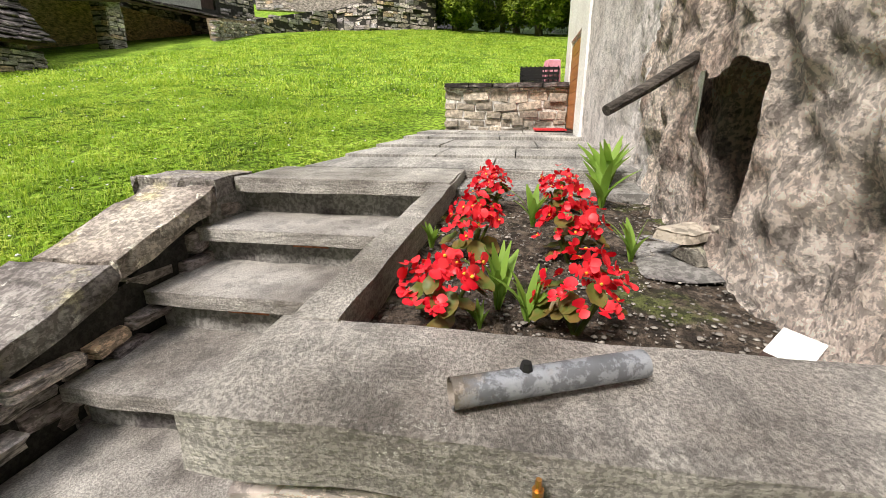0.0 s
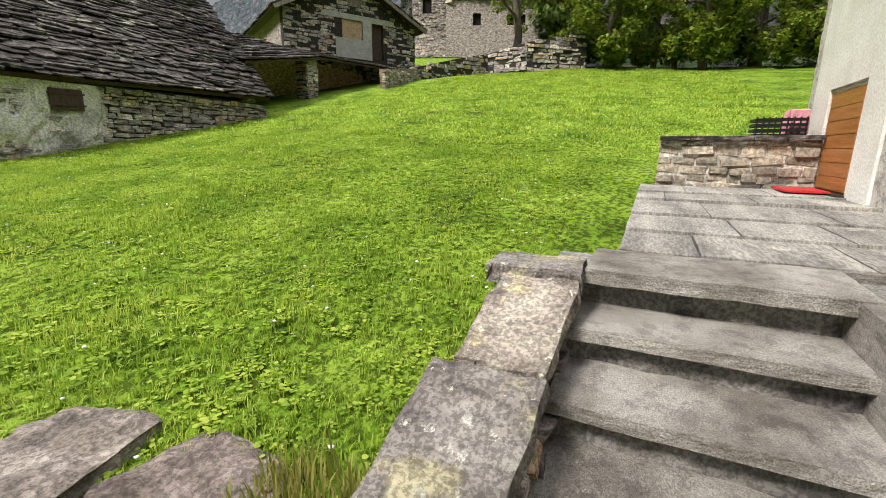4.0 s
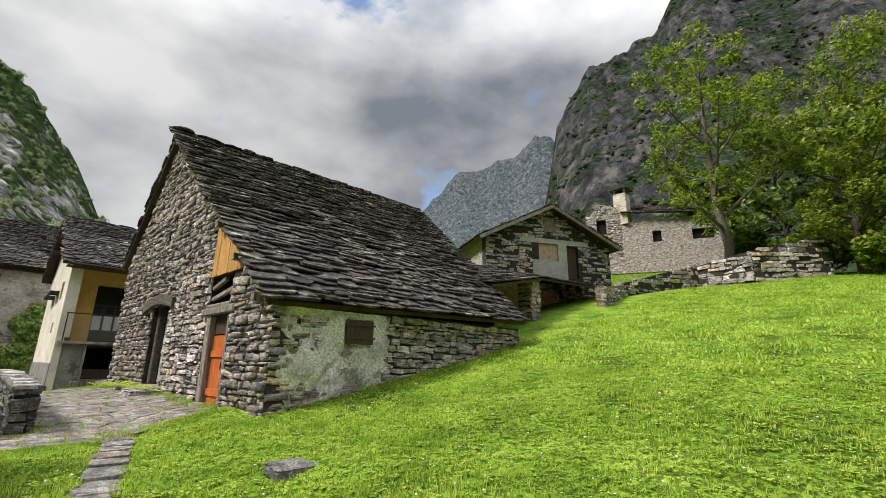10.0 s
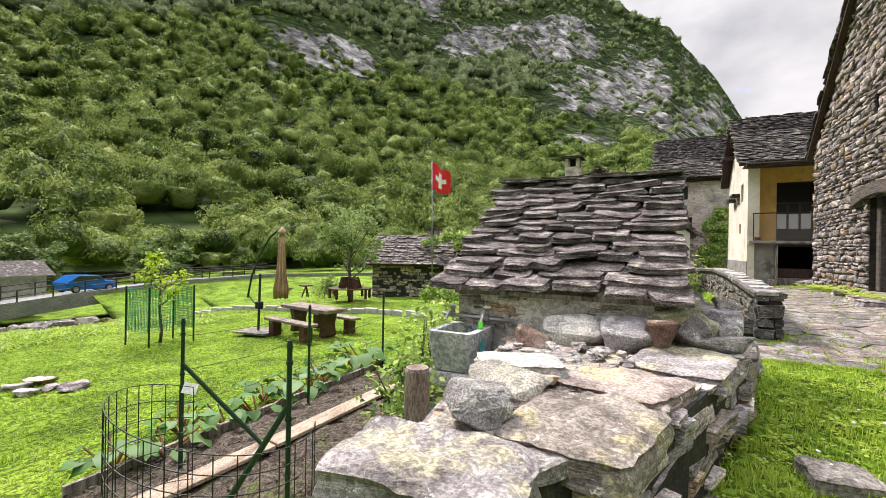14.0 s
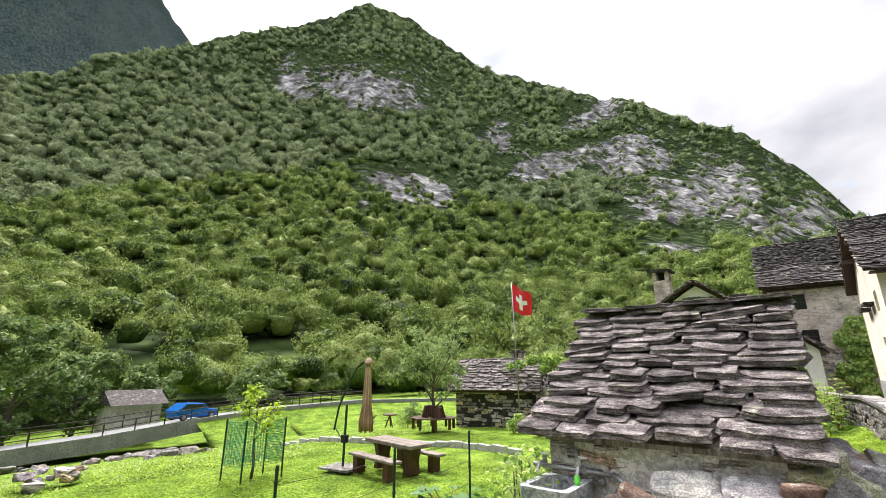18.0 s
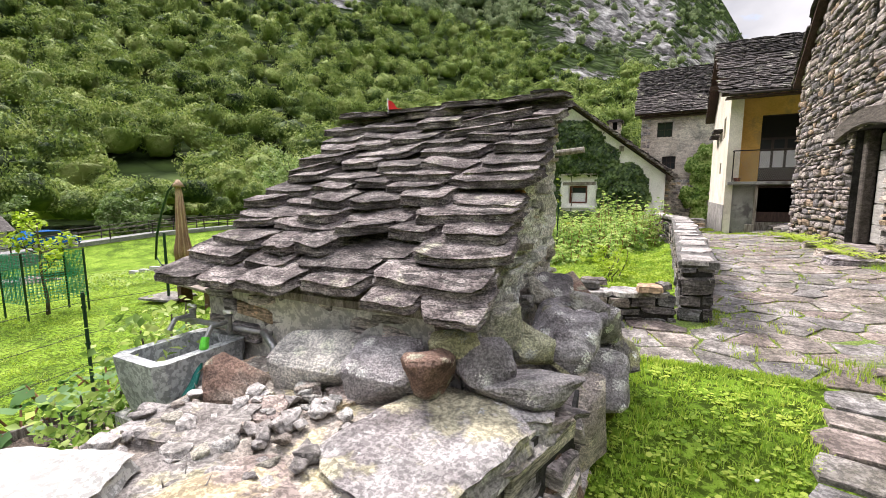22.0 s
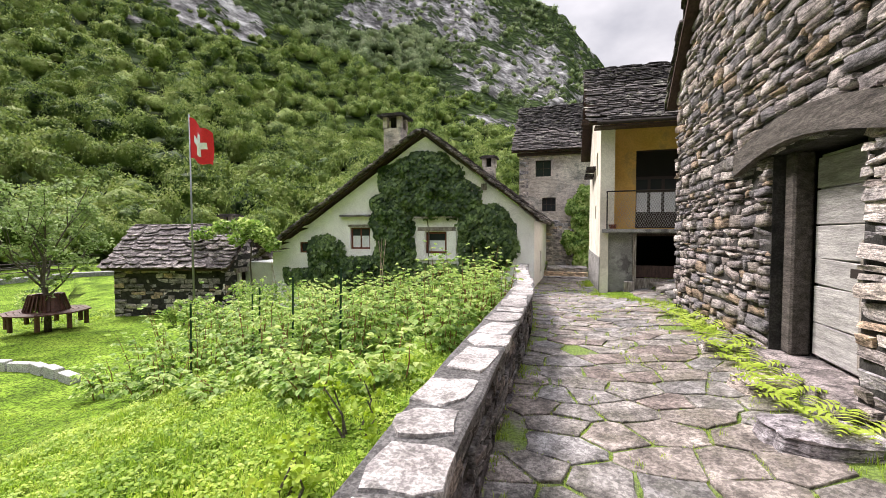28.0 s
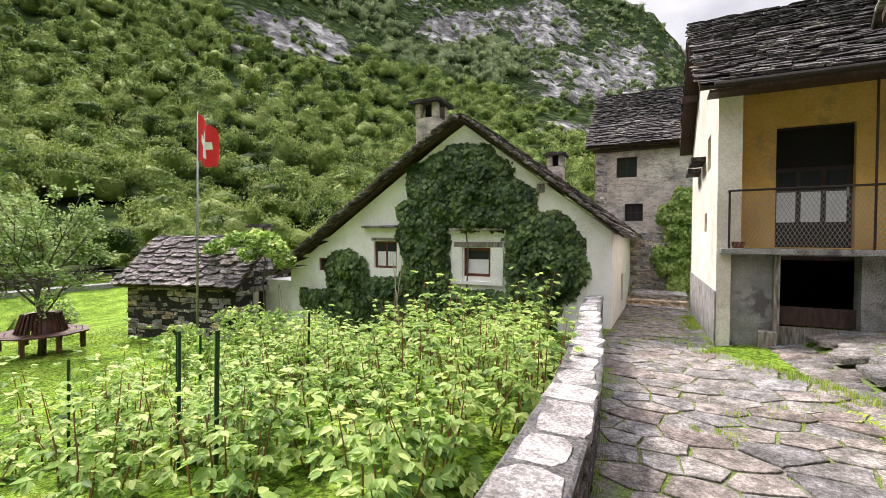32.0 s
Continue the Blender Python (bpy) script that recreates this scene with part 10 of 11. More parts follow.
bm = bmesh.new()
g = {(i, j): bm.verts.new(cloth_point(i / 20, j / 20)) for i in range(21) for j in range(21)}
for i in range(20):
    for j in range(20):
        bm.faces.new((g[i, j], g[i + 1, j], g[i + 1, j + 1], g[i, j + 1]))
cloth = part("cloth", bm, M_FLAGRED, fpole, smooth=True)
for side in (-1, 1):
    bm = bmesh.new()
    for u0, u1, v0, v1 in ((0.41, 0.59, 0.2, 0.8), (0.2, 0.41, 0.41, 0.59), (0.59, 0.8, 0.41, 0.59)):
        g = {(i, j): bm.verts.new(cloth_point(u0 + (u1 - u0) * i / 6, v0 + (v1 - v0) * j / 6) + Vector((0.1, 1, 0)) * 0.008 * side) for i in range(7) for j in range(7)}
        for i in range(6):
            for j in range(6):
                bm.faces.new((g[i, j], g[i + 1, j], g[i + 1, j + 1], g[i, j + 1]))
    bmesh.ops.remove_doubles(bm, verts=bm.verts, dist=0.002)
    part("cross", bm, M_FLAGWHITE, cloth, "white cross", smooth=True)

# rose trellis
trellis = thing("rose_trellis", "rough grey wooden posts with a crossbar", "trellis", (-1.5, 0.3, -0.2))
for a, b, r in (((-1.12, 0.42, -0.25), (-1.22, 0.47, 1.98), 0.04), ((-2.3, 0.2, -0.3), (-2.5, 0.12, 1.85), 0.04), ((-1.86, 0.25, -0.3), (-1.9, 0.24, 0.65), 0.035), ((-2.1, 0.05, -0.3), (-2.2, 0.1, 1.1), 0.03)):
    m = Vector(a).lerp(Vector(b), 0.5) + Vector((0.015, 0, 0))
    part("post", tube_bm([a, m, b], [r, r * 0.95, r * 0.85], 8), M_OLDWOOD, trellis)
part("crossbar", tube_bm([(-2.75, 0.3, 1.6), (-1.7, 0.33, 1.68), (-0.72, 0.27, 1.75)], [0.035, 0.032, 0.034], 8), M_OLDWOOD, trellis)

# bean poles and green stakes in the thicket
poles = thing("bean_poles", "thin pale sticks leaning together in the garden", "poles", (-3.9, 11.2, -0.9))
for a, b in (((-4.0, 11.0, -0.9), (-3.85, 11.3, 1.35)), ((-3.7, 11.1, -0.9), (-4.05, 11.25, 1.3)), ((-4.15, 11.4, -0.9), (-3.9, 11.15, 1.4)), ((-8.3, 12.2, -1), (-8.15, 12.0, 0.55)), ((-8.0, 12.2, -1), (-8.2, 12.05, 0.6))):
    part("stick", tube_bm([a, b], [0.014, 0.008], 6), M_PLANK, poles)
for x, y, h in ((-3.3, 6.2, 1.35), (-4.6, 7.0, 1.3), (-2.2, 5.8, 1.3), (-5.4, 6.2, 1.25), (-3.9, 8.6, 1.3), (-5.6, 8.0, 1.2)):
    gz = ground_z(x, y)
    tagged(part("stake", tube_bm([(x, y, gz - 0.05), (x + 0.03, y, gz + h)], [0.018, 0.018], 6), M_GREENPOST, None), "dark green metal stake among the raspberries", "stake", "garden stakes")

# picnic table and benches
table = thing("picnic_table", "massive weathered picnic table on the lawn", "table", (-9.3, 2.1, GZ))
TM = Matrix.Translation((-9.3, 2.05, GZ)) @ Matrix.Rotation(radians(-9), 4, "Z") @ Matrix.Diagonal((0.84, 0.84, 0.92, 1))
for k in range(3):
    part("top_board", box_bm(-1.2, 1.2, -0.42 + 0.285 * k, -0.145 + 0.285 * k, 0.70, 0.80, TM), M_TABLE, table, bevel=0.012)
for x in (-0.75, 0.75):
    part("leg", prism_bm([(-0.26, 0), (0.26, 0), (0.2, 0.35), (0.3, 0.7), (-0.3, 0.7), (-0.2, 0.35)], 0.2, TM @ Matrix.Translation((x - 0.1, 0, 0)) @ Matrix.Rotation(radians(90), 4, "Z") @ Matrix.Translation((0, -0.2, 0))), M_BENCH, table)
for s, nm in ((-1, 0), (1, 1)):
    bench = thing("bench", "heavy backless wooden bench beside the picnic table", "bench", TM @ Vector((0, s * 0.85, 0)), "picnic benches")
    part("seat", box_bm(-1.15, 1.15, s * 0.85 - 0.19, s * 0.85 + 0.19, 0.40, 0.47, TM), M_TABLE, bench, bevel=0.01)
    for x in (-0.8, 0.8):
        part("leg", box_bm(x - 0.12, x + 0.12, s * 0.85 - 0.15, s * 0.85 + 0.15, -0.03, 0.399, TM), M_BENCH, bench)

# closed cantilever parasol
par = thing("cantilever_parasol", "closed beige parasol hanging from a dark curved arm", "parasol", (-10.68, 1.41, GZ))
part("base_plate", box_bm(-0.5, 0.5, -0.4, 0.4, 0.0, 0.05, pose(-10.68, 1.41, GZ - 0.01, 0, 0, 10)), M_PATH, par, "flat stone base")
part("pole", tube_bm([(-10.68, 1.41, GZ), (-10.62, 1.39, 0.35)], [0.035, 0.032], 10), M_GREENPOST, par)
part("arm", tube_bm([(-11.25, 1.5, -0.35), (-11.05, 1.46, 0.25), (-10.65, 1.4, 0.85), (-10.15, 1.3, 1.35), (-9.62, 1.2, 1.58)], 0.028, 8), M_GREENPOST, par, smooth=True)
part("strut", tube_bm([(-11.2, 1.5, -0.3), (-10.95, 1.45, -0.45), (-10.66, 1.41, -0.6)], 0.016, 6), M_GREENPOST, par)
part("crank_box", box_bm(-10.74, -10.56, 1.33, 1.47, -0.62, -0.42), M_BLACK, par, bevel=0.015)
canopy = part("canopy", tube_bm([(-9.6, 1.2, 1.45), (-9.6, 1.2, 1.3), (-9.6, 1.2, 0.9), (-9.6, 1.2, 0.35), (-9.6, 1.2, 0.0), (-9.6, 1.2, -0.22)], [0.05, 0.075, 0.09, 0.11, 0.16, 0.12], 16), M_CANVAS, par, "folded striped cloth", smooth=True)
for k in range(8):
    a = 0.785 * k
    part("fold", tube_bm([(-9.6 + math.cos(a) * r, 1.2 + math.sin(a) * r, z) for r, z in ((0.06, 1.3), (0.08, 0.9), (0.1, 0.35), (0.15, 0.0), (0.16, -0.25))], [0.015, 0.022, 0.03, 0.045, 0.02], 6), M_CANVAS2, canopy, smooth=True)
part("cap", tube_bm([(-9.6, 1.2, 1.44), (-9.6, 1.2, 1.5), (-9.6, 1.2, 1.6)], [0.13, 0.1, 0.03], 14), M_CANVAS, par, smooth=True)

# round tree bench
rb = thing("tree_bench", "round dark slatted bench round the fruit tree's trunk", "bench", (-14.0, 9.25, GZ))
for k in range(8):
    a0, a1 = 0.785 * k, 0.785 * (k + 1)
    for r in (0.55, 0.7, 0.85, 1.0):
        p, q = Vector((-14.0 + math.cos(a0) * r, 9.25 + math.sin(a0) * r, GZ + 0.44)), Vector((-14.0 + math.cos(a1) * r, 9.25 + math.sin(a1) * r, GZ + 0.44))
        part("seat_slat", beam(p, q, 0.12, 0.035), M_BENCH, rb)
    c, s = math.cos(a0), math.sin(a0)
    part("leg", beam((-14.0 + c * 0.92, 9.25 + s * 0.92, GZ - 0.02), (-14.0 + c * 0.92, 9.25 + s * 0.92, GZ + 0.42), 0.09, 0.09), M_BENCH, rb)
    for f in (0.12, 0.37, 0.62, 0.87):
        c, s = math.cos(a0 + 0.785 * f), math.sin(a0 + 0.785 * f)
        part("back_slat", beam((-14.0 + c * 0.5, 9.25 + s * 0.5, GZ + 0.46), (-14.0 + c * 0.36, 9.25 + s * 0.36, GZ + 0.95), 0.12, 0.03, a0 + 0.785 * f), M_BENCH, rb)
stool = thing("stool", "small dark round garden table beside the tree bench", "table", (-15.9, 8.35, GZ))
part("top", tube_bm([(-15.9, 8.35, GZ + 0.5), (-15.9, 8.35, GZ + 0.55)], 0.33, 14), M_BENCH, stool)
for k in range(3):
    part("leg", tube_bm([(-15.9 + math.cos(k * 2.1) * 0.2, 8.35 + math.sin(k * 2.1) * 0.2, GZ - 0.03), (-15.9, 8.35, GZ + 0.5)], 0.03, 6), M_BENCH, stool)

# stone edging of the upper lawn
border = thing("lawn_edging", "row of grey stone blocks edging the lawn", "edging", (-12, 6.4, GZ), kind="structure")
for (x0, y0), (x1, y1) in (((-18.7, 4.6), (-9.6, 6.3)), ((-9.6, 6.3), (-7.6, 5.8))):
    d = Vector((x1 - x0, y1 - y0, 0))
    n = int(d.length / 0.52)
    for k in range(n):
        p = Vector((x0, y0, 0)) + d * ((k + 0.5) / n)
        m = Matrix.Translation((p.x, p.y, ground_z(p.x, p.y) + 0.04)) @ Matrix.Rotation(math.atan2(d.y, d.x), 4, "Z") @ Matrix.Rotation(radians(RND.gauss(0, 3)), 4, "X")
        part("block", box_bm(-0.25, 0.25, -0.09, 0.09, -0.15, RND.uniform(0.1, 0.17), m), M_BLOCK, border, bevel=0.012)

# vegetable bed
bedv = thing("vegetable_bed", "vegetable bed of brown crumbly soil between boards", "garden bed", (-3.9, -3, -0.7), kind="structure")
bm = bmesh.new()
g = {}
for i in range(41):
    for j in range(81):
        x, y = -5.05 + 2.15 * i / 40, -5.2 + 4.3 * j / 80
        e = min(i, 40 - i, j, 80 - j) / 4
        g[i, j] = bm.verts.new((x, y, ground_z(x, y) + 0.07 * min(1, e) - 0.03 + 0.03 * noise.noise((x * 5, y * 5, 1)) + 0.018 * noise.noise((x * 16, y * 16, 4))))
for i in range(40):
    for j in range(80):
        bm.faces.new((g[i, j], g[i + 1, j], g[i + 1, j + 1], g[i, j + 1]))
part("soil", bm, M_SOIL, bedv)
rs = np.random.RandomState(91)
cx, cy = rs.uniform(-5, -2.95, 2600), rs.uniform(-5.1, -1, 2600)
cl = np.stack([cx, cy, [ground_z(x, y) + 0.035 for x, y in zip(cx, cy)], rs.uniform(0.008, 0.03, 2600), rs.uniform(0.006, 0.02, 2600), rs.uniform(0, 6, 2600)], 1)
v, t = scatter([crown_shape(RND, 1, 0.8) for _ in range(4)], cl)
tagged(child("clods", bulk("clods", v, t, M_SOIL), bedv), kind="stuff")
for a, b, w in (((-3.95, -3.95), (-3.75, -2.2), 0.2), ((-4.15, -5.1), (-3.95, -3.97), 0.2)):
    za, zb = ground_z(*a) + 0.09, ground_z(*b) + 0.09
    tagged(part("plank", beam((*a, za), (*b, zb), w, 0.035), M_PLANK, None, bevel=0.005), "pale weathered plank lying on the soil", "plank", "planks on the bed")
for a, b in (((-5.0, -5.1), (-4.75, -1.0)), ((-4.7, -0.95), (-3.0, -0.95))):
    part("edge_board", beam((*a, ground_z(*a) + 0.03), (*b, ground_z(*b) + 0.03), 0.04, 0.16), M_OLDWOOD, bedv)


def fence_post(x, y, top, brace=None):
    gz = ground_z(x, y)
    ob = thing("fence_post", "dark green metal garden fence post", "fence post", (x, y, gz), "garden fence posts")
    part("shaft", tube_bm([(x, y, gz - 0.1), (x, y, top - 0.05), (x, y, top - 0.045), (x, y, top)], [0.016, 0.016, 0.021, 0.012], 8), M_GREENPOST, ob)
    for z in (top - 0.15, top - 0.5):
        part("clip", tube_bm([(x, y, z), (x, y, z + 0.025)], 0.022, 8), M_GREENPOST, ob)
    if brace:
        part("brace", tube_bm([(x, y, top - 0.4), (x + brace[0], y + brace[1], ground_z(x + brace[0], y + brace[1]))], 0.019, 6), M_GREENPOST, ob)
    return ob


fence_post(-4.48, -4.47, 0.46, (0.55, 0.5))
fence_post(-2.8, -4.83, 0.52, (-0.45, -0.35))
fence_post(-4.61, -2.83, 0.39)
fence_post(-4.66, -1.21, 0.41)
fence = thing("fence_wire", "thin dark wires between the garden fence posts", "fence", (-4.5, -3, -0.3))
for z in (0.3, 0.0, -0.3):
    for a, b in (((-4.48, -4.47), (-4.61, -2.83)), ((-4.61, -2.83), (-4.66, -1.21))):
        part("wire", tube_bm([(*a, z), ((a[0] + b[0]) / 2, (a[1] + b[1]) / 2, z - 0.04), (*b, z)], 0.003, 4), M_WIRE, fence)
# roll of wire mesh
mesh = thing("wire_mesh", "loose roll of wire fencing standing in the bed", "wire fence", (-3.3, -5.0, -0.7))


def mesh_point(f, z):
    a = 2.6 + 4.4 * f
    r = 0.52 + 0.22 * f
    return (-3.3 + math.cos(a) * r, -5.05 + math.sin(a) * r * 0.8, ground_z(-3.3, -5.0) + z + 0.12 * math.sin(f * 5) * z)


for k in range(24):
    part("upright", tube_bm([mesh_point(k / 23, 0), mesh_point(k / 23, 0.45), mesh_point(k / 23, 0.9)], 0.0032, 4), M_WIRE, mesh)
for j in range(9):
    part("strand", tube_bm([mesh_point(k / 30, 0.02 + 0.11 * j) for k in range(31)], 0.0032, 4), M_WIRE, mesh)
tagged(part("label_card", box_bm(-0.06, 0.06, -0.045, 0.045, -0.002, 0.002, pose(-4.32, -4.5, -0.12, 70, 10, 30)), M_WHITEP, None), "small white card on the fence brace", "card")

# stump on a pipe, trough, taps and hose
stump = thing("round_post", "cut round wooden post on a grey pipe sleeve", "post", (-2.02, -4.59, -0.4))
part("sleeve", tube_bm([(-2.02, -4.59, -0.5), (-2.02, -4.59, 0.1)], 0.068, 16), M_STEEL, stump, "grey pipe sleeve", smooth=True)
part("log", tube_bm([(-2.02, -4.59, 0.08), (-2.02, -4.59, 0.14), (-2.02, -4.59, 0.39), (-2.02, -4.59, 0.41)], [0.072, 0.076, 0.073, 0.066], 16), M_POSTWOOD, stump)
trough = thing("stone_trough", "square grey concrete wash trough", "trough", (-2.32, -3.32, 0.12))
bm = bmesh.new()
rings = []
for hw, hd, z in ((0.17, 0.23, 0.09), (0.2, 0.26, 0.24), (0.21, 0.28, 0.42), (0.15, 0.22, 0.42), (0.13, 0.19, 0.2)):
    ring = []
    for sx, sy in ((-1, -1), (1, -1), (1, 1), (-1, 1)):
        for ex, ey in (((1, 0.82), (0.82, 1)) if sx * sy > 0 else ((0.82, 1), (1, 0.82))):
            ring.append(bm.verts.new((-2.32 + sx * hw * ex, -3.32 + sy * hd * ey, z)))
    rings.append(ring)
for p, q in zip(rings, rings[1:]):
    for i in range(8):
        bm.faces.new((p[i], p[(i + 1) % 8], q[(i + 1) % 8], q[i]))
bm.faces.new(rings[0][::-1])
bm.faces.new(rings[-1])
bmesh.ops.recalc_face_normals(bm, faces=bm.faces)
part("basin", bm, M_TROUGH, trough)
# no water is seen here: a black sheet added for the shade inside the basin
part("water", box_bm(-2.45, -2.19, -3.51, -3.13, 0.205, 0.212), M_GLASS, trough, "black glossy sheet for the basin's shaded inside")
plinth = thing("trough_plinth", "stack of grey stone blocks under the trough", "plinth", (-2.32, -3.32, -0.7))
for k in range(6):
    z = -0.66 + 0.125 * k
    for y in (-3.6, -3.25):
        part("block", box_bm(-2.56 + RND.uniform(-0.015, 0.015), -2.1, y + 0.005, y + 0.335, z, z + 0.115), M_BLOCK if k % 2 else M_STONE, plinth, bevel=0.01)
supply = thing("water_pipe", "galvanised pipe with two taps over the trough", "pipe", (-2.3, -3.15, 0.5))
part("tube", tube_bm([(-2.6, -3.16, 0.5), (-1.9, -3.06, 0.47)], 0.018, 8), M_STEEL, supply, smooth=True)
part("elbow", tube_bm([(-1.95, -3.07, 0.48), (-1.84, -3.1, 0.42), (-1.8, -3.12, 0.28)], 0.024, 8), M_STEEL, supply, smooth=True)
for x in (-2.5, -2.16):
    tp = part("tap", tube_bm([(x, -3.14, 0.47), (x, -3.14, 0.56), (x, -3.14, 0.57)], [0.02, 0.02, 0.028], 8), M_STEEL, supply, "steel tap")
    part("spout", tube_bm([(x, -3.14, 0.53), (x, -3.25, 0.53), (x, -3.29, 0.47)], 0.015, 8), M_STEEL, tp)
    part("handle", beam((x - 0.035, -3.14, 0.59), (x + 0.035, -3.14, 0.59), 0.014, 0.014), M_WHITEP, tp)
hose = thing("garden_hose", "teal hose with a bright green connector", "hose", (-2.08, -3.6, -0.1))
part("connector", tube_bm([(-2.16, -3.29, 0.48), (-2.15, -3.31, 0.43), (-2.15, -3.315, 0.38)], [0.022, 0.024, 0.017], 10), M_LIMEPLASTIC, hose)
for k in range(3):
    part("run", tube_bm([(-2.15, -3.315, 0.4), (-2.1 + 0.012 * k, -3.42, 0.28), (-2.06 + 0.02 * k, -3.58, 0.15), (-2.05 + 0.024 * k, -3.72, 0.06), (-2.08 + 0.024 * k, -3.9, -0.05), (-2.12, -4.0, -0.3)], 0.012, 8), M_TEAL, hose, smooth=True)

# netted sapling
net = thing("sapling_guard", "green net on posts round a young tree", "net", (-12, -0.5, GZ))
NP = ((-12.35, -1.05), (-11.55, -0.95), (-11.5, 0.1), (-12.3, 0.05))
for x, y in NP:
    part("post", tube_bm([(x, y, GZ - 0.15), (x, y, 0.08)], 0.022, 6), M_GREENPOST, net)
for (a, b), (c, d) in zip(NP, NP[1:] + NP[:1]):
    bm = bmesh.new()
    for k in range(17):
        f = k / 16
        x, y = a + (c - a) * f, b + (d - b) * f
        tube_bm([(x, y, GZ + 0.25), (x, y, 0.02)], 0.006, 3, bm=bm)
    for k in range(17):
        z = GZ + 0.25 + 1.02 * k / 16
        tube_bm([(a, b, z), (c, d, z)], 0.006, 3, bm=bm)
    tagged(part("net_panel", bm, M_NET, net, "fine green netting"), kind="stuff")

# ---- road and bridge below the woods ----
road = thing("road", "narrow valley road with a concrete bridge and railing", "road", (-44, 8, -3), kind="structure")
RL = ((-43, -40, -5.2), (-44.5, -16, -4.75), (-45.5, -3.1, -4.25), (-44.2, 4.7, -3.65), (-43.6, 11, -2.95), (-41.5, 18, -2.3), (-38, 25.5, -1.9), (-30, 34, -1.8), (-18, 42, -2.0))
bm = bmesh.new()
rows = []
for i, (x, y, z) in enumerate(RL):
    p, q = Vector(RL[max(i - 1, 0)]), Vector(RL[min(i + 1, len(RL) - 1)])
    n = Vector(((q - p).y, -(q - p).x, 0)).normalized()
    c = Vector((x, y, z))
    rows.append([bm.verts.new(c + n * s + Vector((0, 0, h))) for s, h in ((2.2, -0.9), (2.2, 0.22), (2.0, 0.22), (2.0, 0.0), (-2.0, 0.0), (-2.2, -0.9))])
for p, q in zip(rows, rows[1:]):
    for i in range(5):
        bm.faces.new((p[i], q[i], q[i + 1], p[i + 1]))
bmesh.ops.recalc_face_normals(bm, faces=bm.faces)
part("deck", bm, M_ASPHALT, road)
rail = thing("road_railing", "dark metal railing along the road bridge", "railing", (-43, 5, -3.4))
for (x0, y0, z0), (x1, y1, z1) in zip(RL[1:6], RL[2:7]):
    d = Vector((x1 - x0, y1 - y0, z1 - z0))
    n = Vector((d.y, -d.x, 0)).normalized() * 2.1
    for s in (1, -1):
        for h in (0.65, 1.05):
            part("rail", tube_bm([Vector((x0, y0, z0 + h)) + n * s, Vector((x1, y1, z1 + h)) + n * s], 0.035, 5), M_IRON, rail)
        for k in range(int(d.length / 2)):
            p = Vector((x0, y0, z0)) + d * (k * 2 / d.length) + n * s
            part("post", tube_bm([p, p + Vector((0, 0, 1.1))], 0.05, 5), M_IRON, rail)
abut = thing("road_wall", "dark stone retaining wall under the bridge", "stone wall", (-43, -9, -5), kind="structure")
a, b = Vector((-42.2, -17, -6.2)), Vector((-43.2, -3.3, -5.6))
d = b - a
part("core", box_bm(0, d.length, 0, 0.4, -0.5, 1.35, Matrix.Translation(a) @ Matrix.Rotation(math.atan2(d.y, d.x), 4, "Z") @ Matrix.Rotation(-math.asin(d.z / d.length), 4, "Y")), M_DARKSTONE, abut)
bm = bmesh.new()
rows = []
for k in range(41):
    f = 4 + 4 * k / 40 - 1e-6
    i = int(f)
    p, q = Vector(RL[i]), Vector(RL[i + 1])
    c, n = p.lerp(q, f - i), Vector(((q - p).y, -(q - p).x, 0)).normalized()
    out = []
    for m in range(7):
        e = c + n * (2.15 + 1.6 * m)
        g = ground_z(e.x, e.y) - 0.1
        out.append(bm.verts.new((e.x, e.y, g + (c.z - 0.1 - g) * (1 - m / 6) ** 1.4 + 0.12 * noise.noise((e.x * 0.7, e.y * 0.7, 3)) * (m > 0))))
    rows.append(out)
for p, q in zip(rows, rows[1:]):
    for i in range(6):
        bm.faces.new((p[i], p[i + 1], q[i + 1], q[i]))
bmesh.ops.recalc_face_normals(bm, faces=bm.faces)
tagged(part("road_bank", bm, M_GRASSGROUND, None, smooth=True), "grassy bank below the road", "bank", kind="structure")
hut2 = thing("roadside_hut", "small stone hut with a slab roof beside the road", "hut", (-50, 8.5, -4))
part("wall", box_bm(-52, -48.5, 6.5, 10.5, -4.5, -1.6), M_RENDER, hut2)
part("roof", prism_bm([(-2.6, -1.7), (2.6, -1.7), (0, -0.5)], 4.6, Matrix.Translation((-50.2, 6.2, 0))), M_SLATE, hut2, "stone slab roof")
car = thing("car", "small bright blue car on the road", "car", (-42.6, 10.0, -3.05))
CM = pose(-43.4, 11.2, -2.92, 0, 0, 100)
part("body", prism_bm([(-1.9, 0.25), (1.95, 0.25), (1.98, 0.62), (1.75, 0.82), (0.95, 0.92), (0.45, 1.38), (-1.1, 1.42), (-1.75, 0.98), (-1.95, 0.85)], 1.65, CM @ Matrix.Translation((0, -0.82, 0))), M_BLUECAR, car, bevel=0.05)
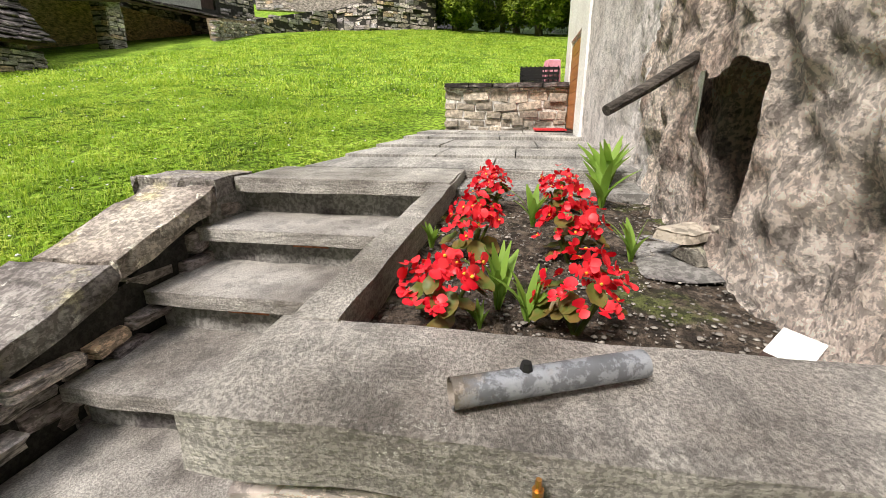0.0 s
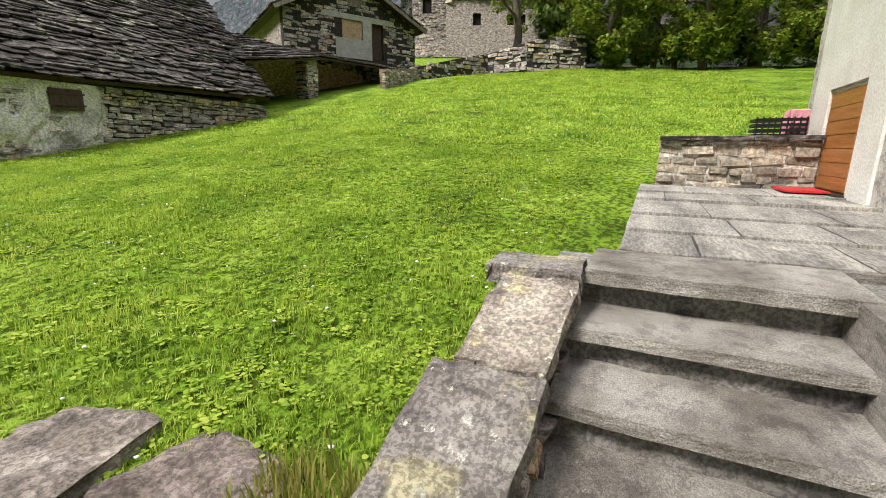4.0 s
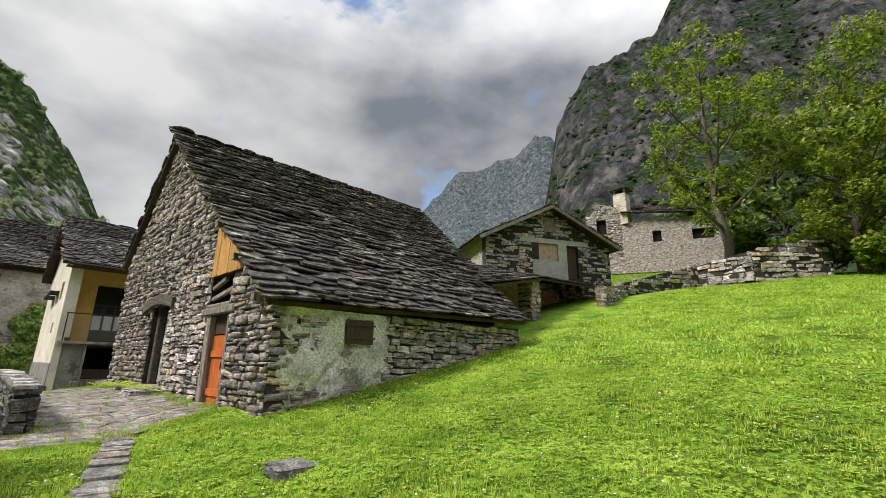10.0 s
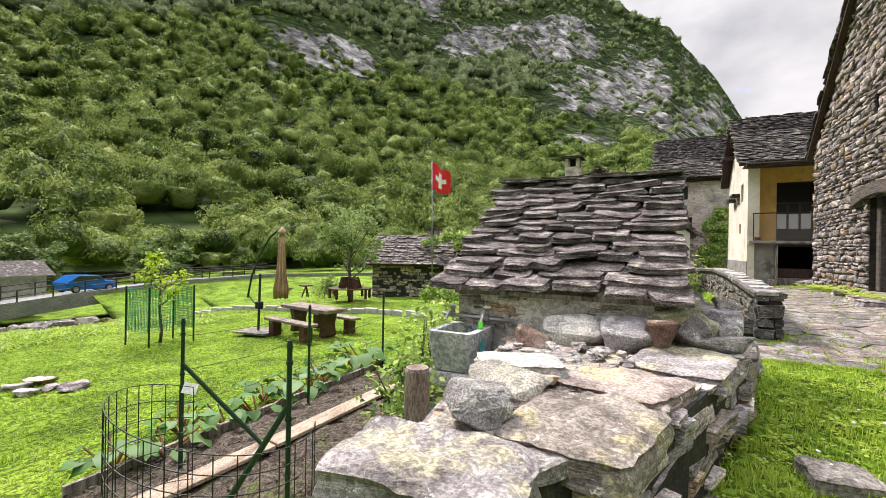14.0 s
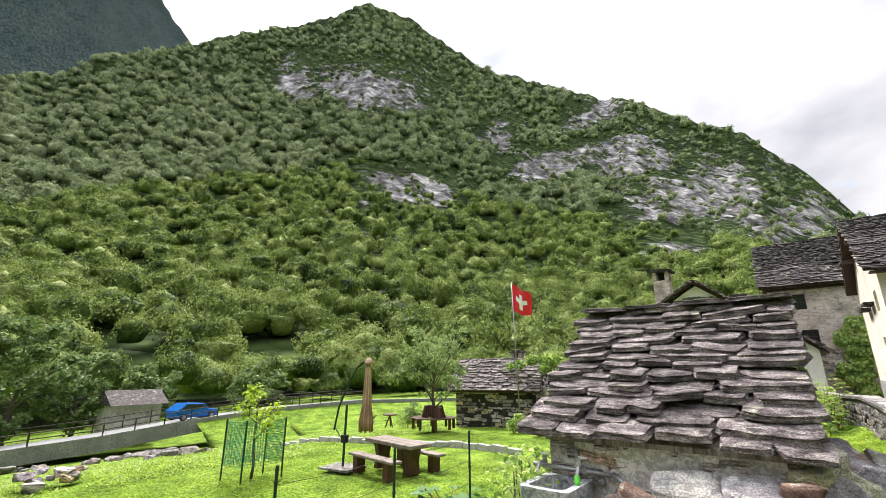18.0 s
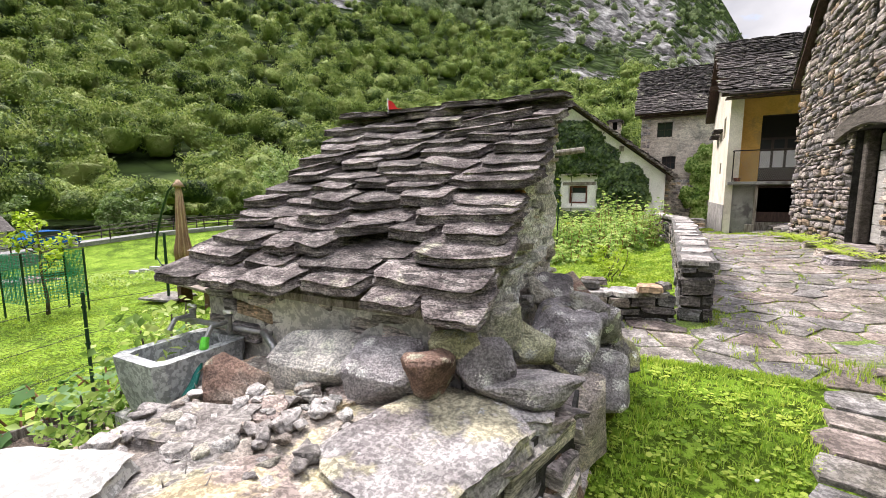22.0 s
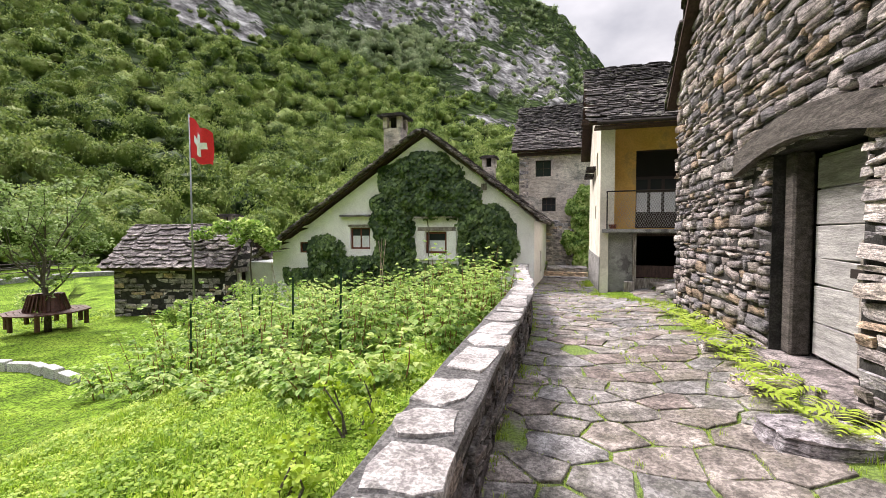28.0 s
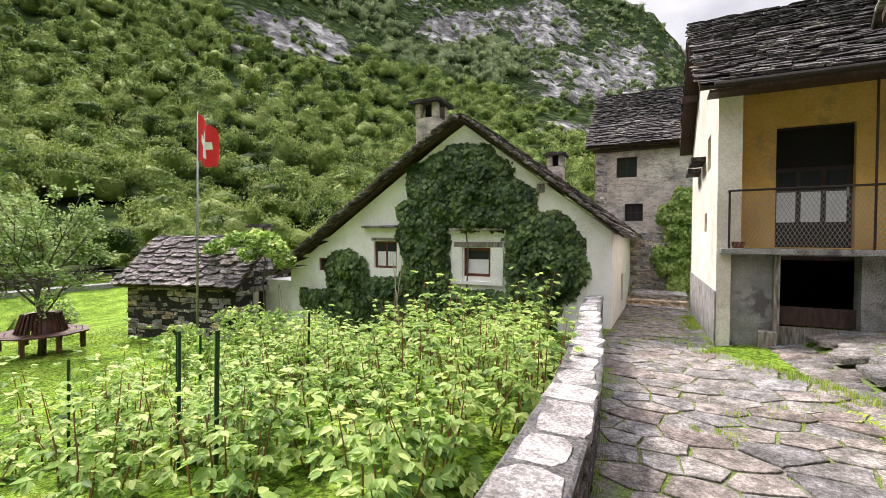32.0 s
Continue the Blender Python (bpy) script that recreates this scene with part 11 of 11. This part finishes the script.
for s in (-0.84, 0.83):
    part("side_window", prism_bm([(-1.5, 0.95), (0.75, 0.95), (0.38, 1.3), (-1.02, 1.34)], 0.012, CM @ Matrix.Translation((0, s, 0))), M_GLASS, car)
    for x in (-1.25, 1.3):
        wheel = part("wheel", tube_bm([CM @ Vector((x, s * 0.9, 0.31)), CM @ Vector((x, s * 1.02, 0.31))], 0.31, 14), M_BLACK, car)
        part("rim", tube_bm([CM @ Vector((x, s * 1.02, 0.31)), CM @ Vector((x, s * 1.035, 0.31))], 0.19, 10), M_STEEL, wheel)
for k in range(60):
    x, y = RND.uniform(-41, -26), RND.uniform(-3, 9)
    if x < -36 or (abs(y - 3 - (x + 36) * 0.1) < 1.5):
        s = RND.uniform(0.3, 0.9)
        flat_rock("stream_rock", "pale grey rock in the stream bed", x, y, ground_z(x, y) + s * 0.1, s * 1.3, s, s * 0.7, RND.uniform(0, 180), M_PATH, 0, "rock", "rock", "rocks by the stream")
for k in range(16):
    x, y, s = -15.5 + RND.gauss(0, 0.35), -3.9 + RND.gauss(0, 0.5), RND.uniform(0.16, 0.4)
    flat_rock("heap_stone", "grey field stone in a heap on the lawn", x, y, ground_z(x, y) + RND.uniform(0.05, 0.4), s * 1.3, s, s * 0.7, RND.uniform(0, 180), M_STONE, 0, "rock", "stone", "stone heap on the lawn")
for k in range(9):
    x, y, s = -9.6 + RND.gauss(0, 0.4), -3.6 + RND.gauss(0, 0.25), RND.uniform(0.15, 0.35)
    flat_rock("field_stone", "grey field stone half sunk in the lawn", x, y, ground_z(x, y) + 0.04, s * 1.5, s, s * 0.4, RND.uniform(0, 180), M_STONE, 0, "rock", "stone", "field stones in the lawn")
steps = thing("entrance_steps", "small stone steps at the tall house", "steps", (0.2, 20, -0.5))
for k in range(3):
    part("step", rough_slab(-0.3 + 0.25 * k, 1.9, 19.0 + 0.35 * k, 21.2, -0.55 + 0.17 * k, -0.38 + 0.17 * k, k * 2.0, 0.02, 8, 8), M_STONE, steps)

# ---- pieces of walls, roofs and pavings ----
lay("wall_stone", "stone", gable_stones, M_STONE, gable, (2.9, 2.2, 1.1), 300)
lay("wall_stone", "stone", front_stones, M_STONE, front, (6.5, -1.6, 1.2), 200)
lay("roof_slab", "slab", barn_slabs, M_SLATE, roof, (4.5, -1.5, 2.4), 300, "slab_field")
lay("roof_slab", "slab", barn_slabs2, M_SLATE, roof, (2.7, 5.3, 7.5), 30, "slab_field")
lay("wall_stone", "stone", shed_gable_stones, M_BOULDER, shed_gable, None, 300)
lay("wall_stone", "stone", shed_front_stones, M_STONE, shed_front, None, 300)
lay("wall_stone", "stone", shed_back_stones, M_STONE, shed_front, None, 0)
lay("roof_slab", "broken", shed_slabs, M_SHEDSLAB, shed_roof, None, 300)
lay("wall_stone", "stone", terrace_stones, M_STONE, terrace_core, (-0.5, -3.8, 0), 300)
lay("wall_stone", "stone", gwall_stones, M_DARKSTONE, gwall_core, (0.5, 2.5, 0.3), 300)
lay("cap_stone", "pave", gwall_caps, M_CAPPALE, gwall_core, None, 300)
lay("wall_stone", "stone", lowwall_stones, M_DARKSTONE, lowwall_core)
lay("cap_stone", "pave", lowwall_caps, M_CAPPALE, lowwall_core)
lane_cells.sort(key=lambda c: math.hypot(c[0] - 1.6, c[1] - 3.0))
for c in lane_cells[:300]:
    child("paving_stone", mesh_data("paving_stone", *cell_mesh(*c), M_PATH), lane_bed)
vs, fs = [], []
for c in lane_cells[300:]:
    v, f = cell_mesh(*c)
    fs += [tuple(i + len(vs) for i in q) for q in f]
    vs += v
tagged(child("cobble_field", mesh_data("cobble_field", vs, fs, M_PATH), lane_bed), kind="stuff")
lay("paving_stone", "pave", lane_stones, M_PATH, lane_bed, (1.8, 3.0, 0.1), 0, "cobble_field")
lay("paving_stone", "pave", trail_stones, M_PATH, trail)
for ms, mat, ob, near, limit in ROOFS:
    lay("roof_slab", "slab", ms, mat, ob, near, limit, "slab_field")
for ms, ob, limit in FACES:
    lay("wall_stone", "stone", ms, M_STONE, ob, (1, 0, 1.5), limit)
lay("wall_stone", "stone", front_face, M_STONE, face)
lay("wall_stone", "stone", cheek_stones, M_STONE, ccore, (0.4, -12.6, -0.3), 200)
lay("wall_stone", "stone", back_stones, M_WARM, bcore)
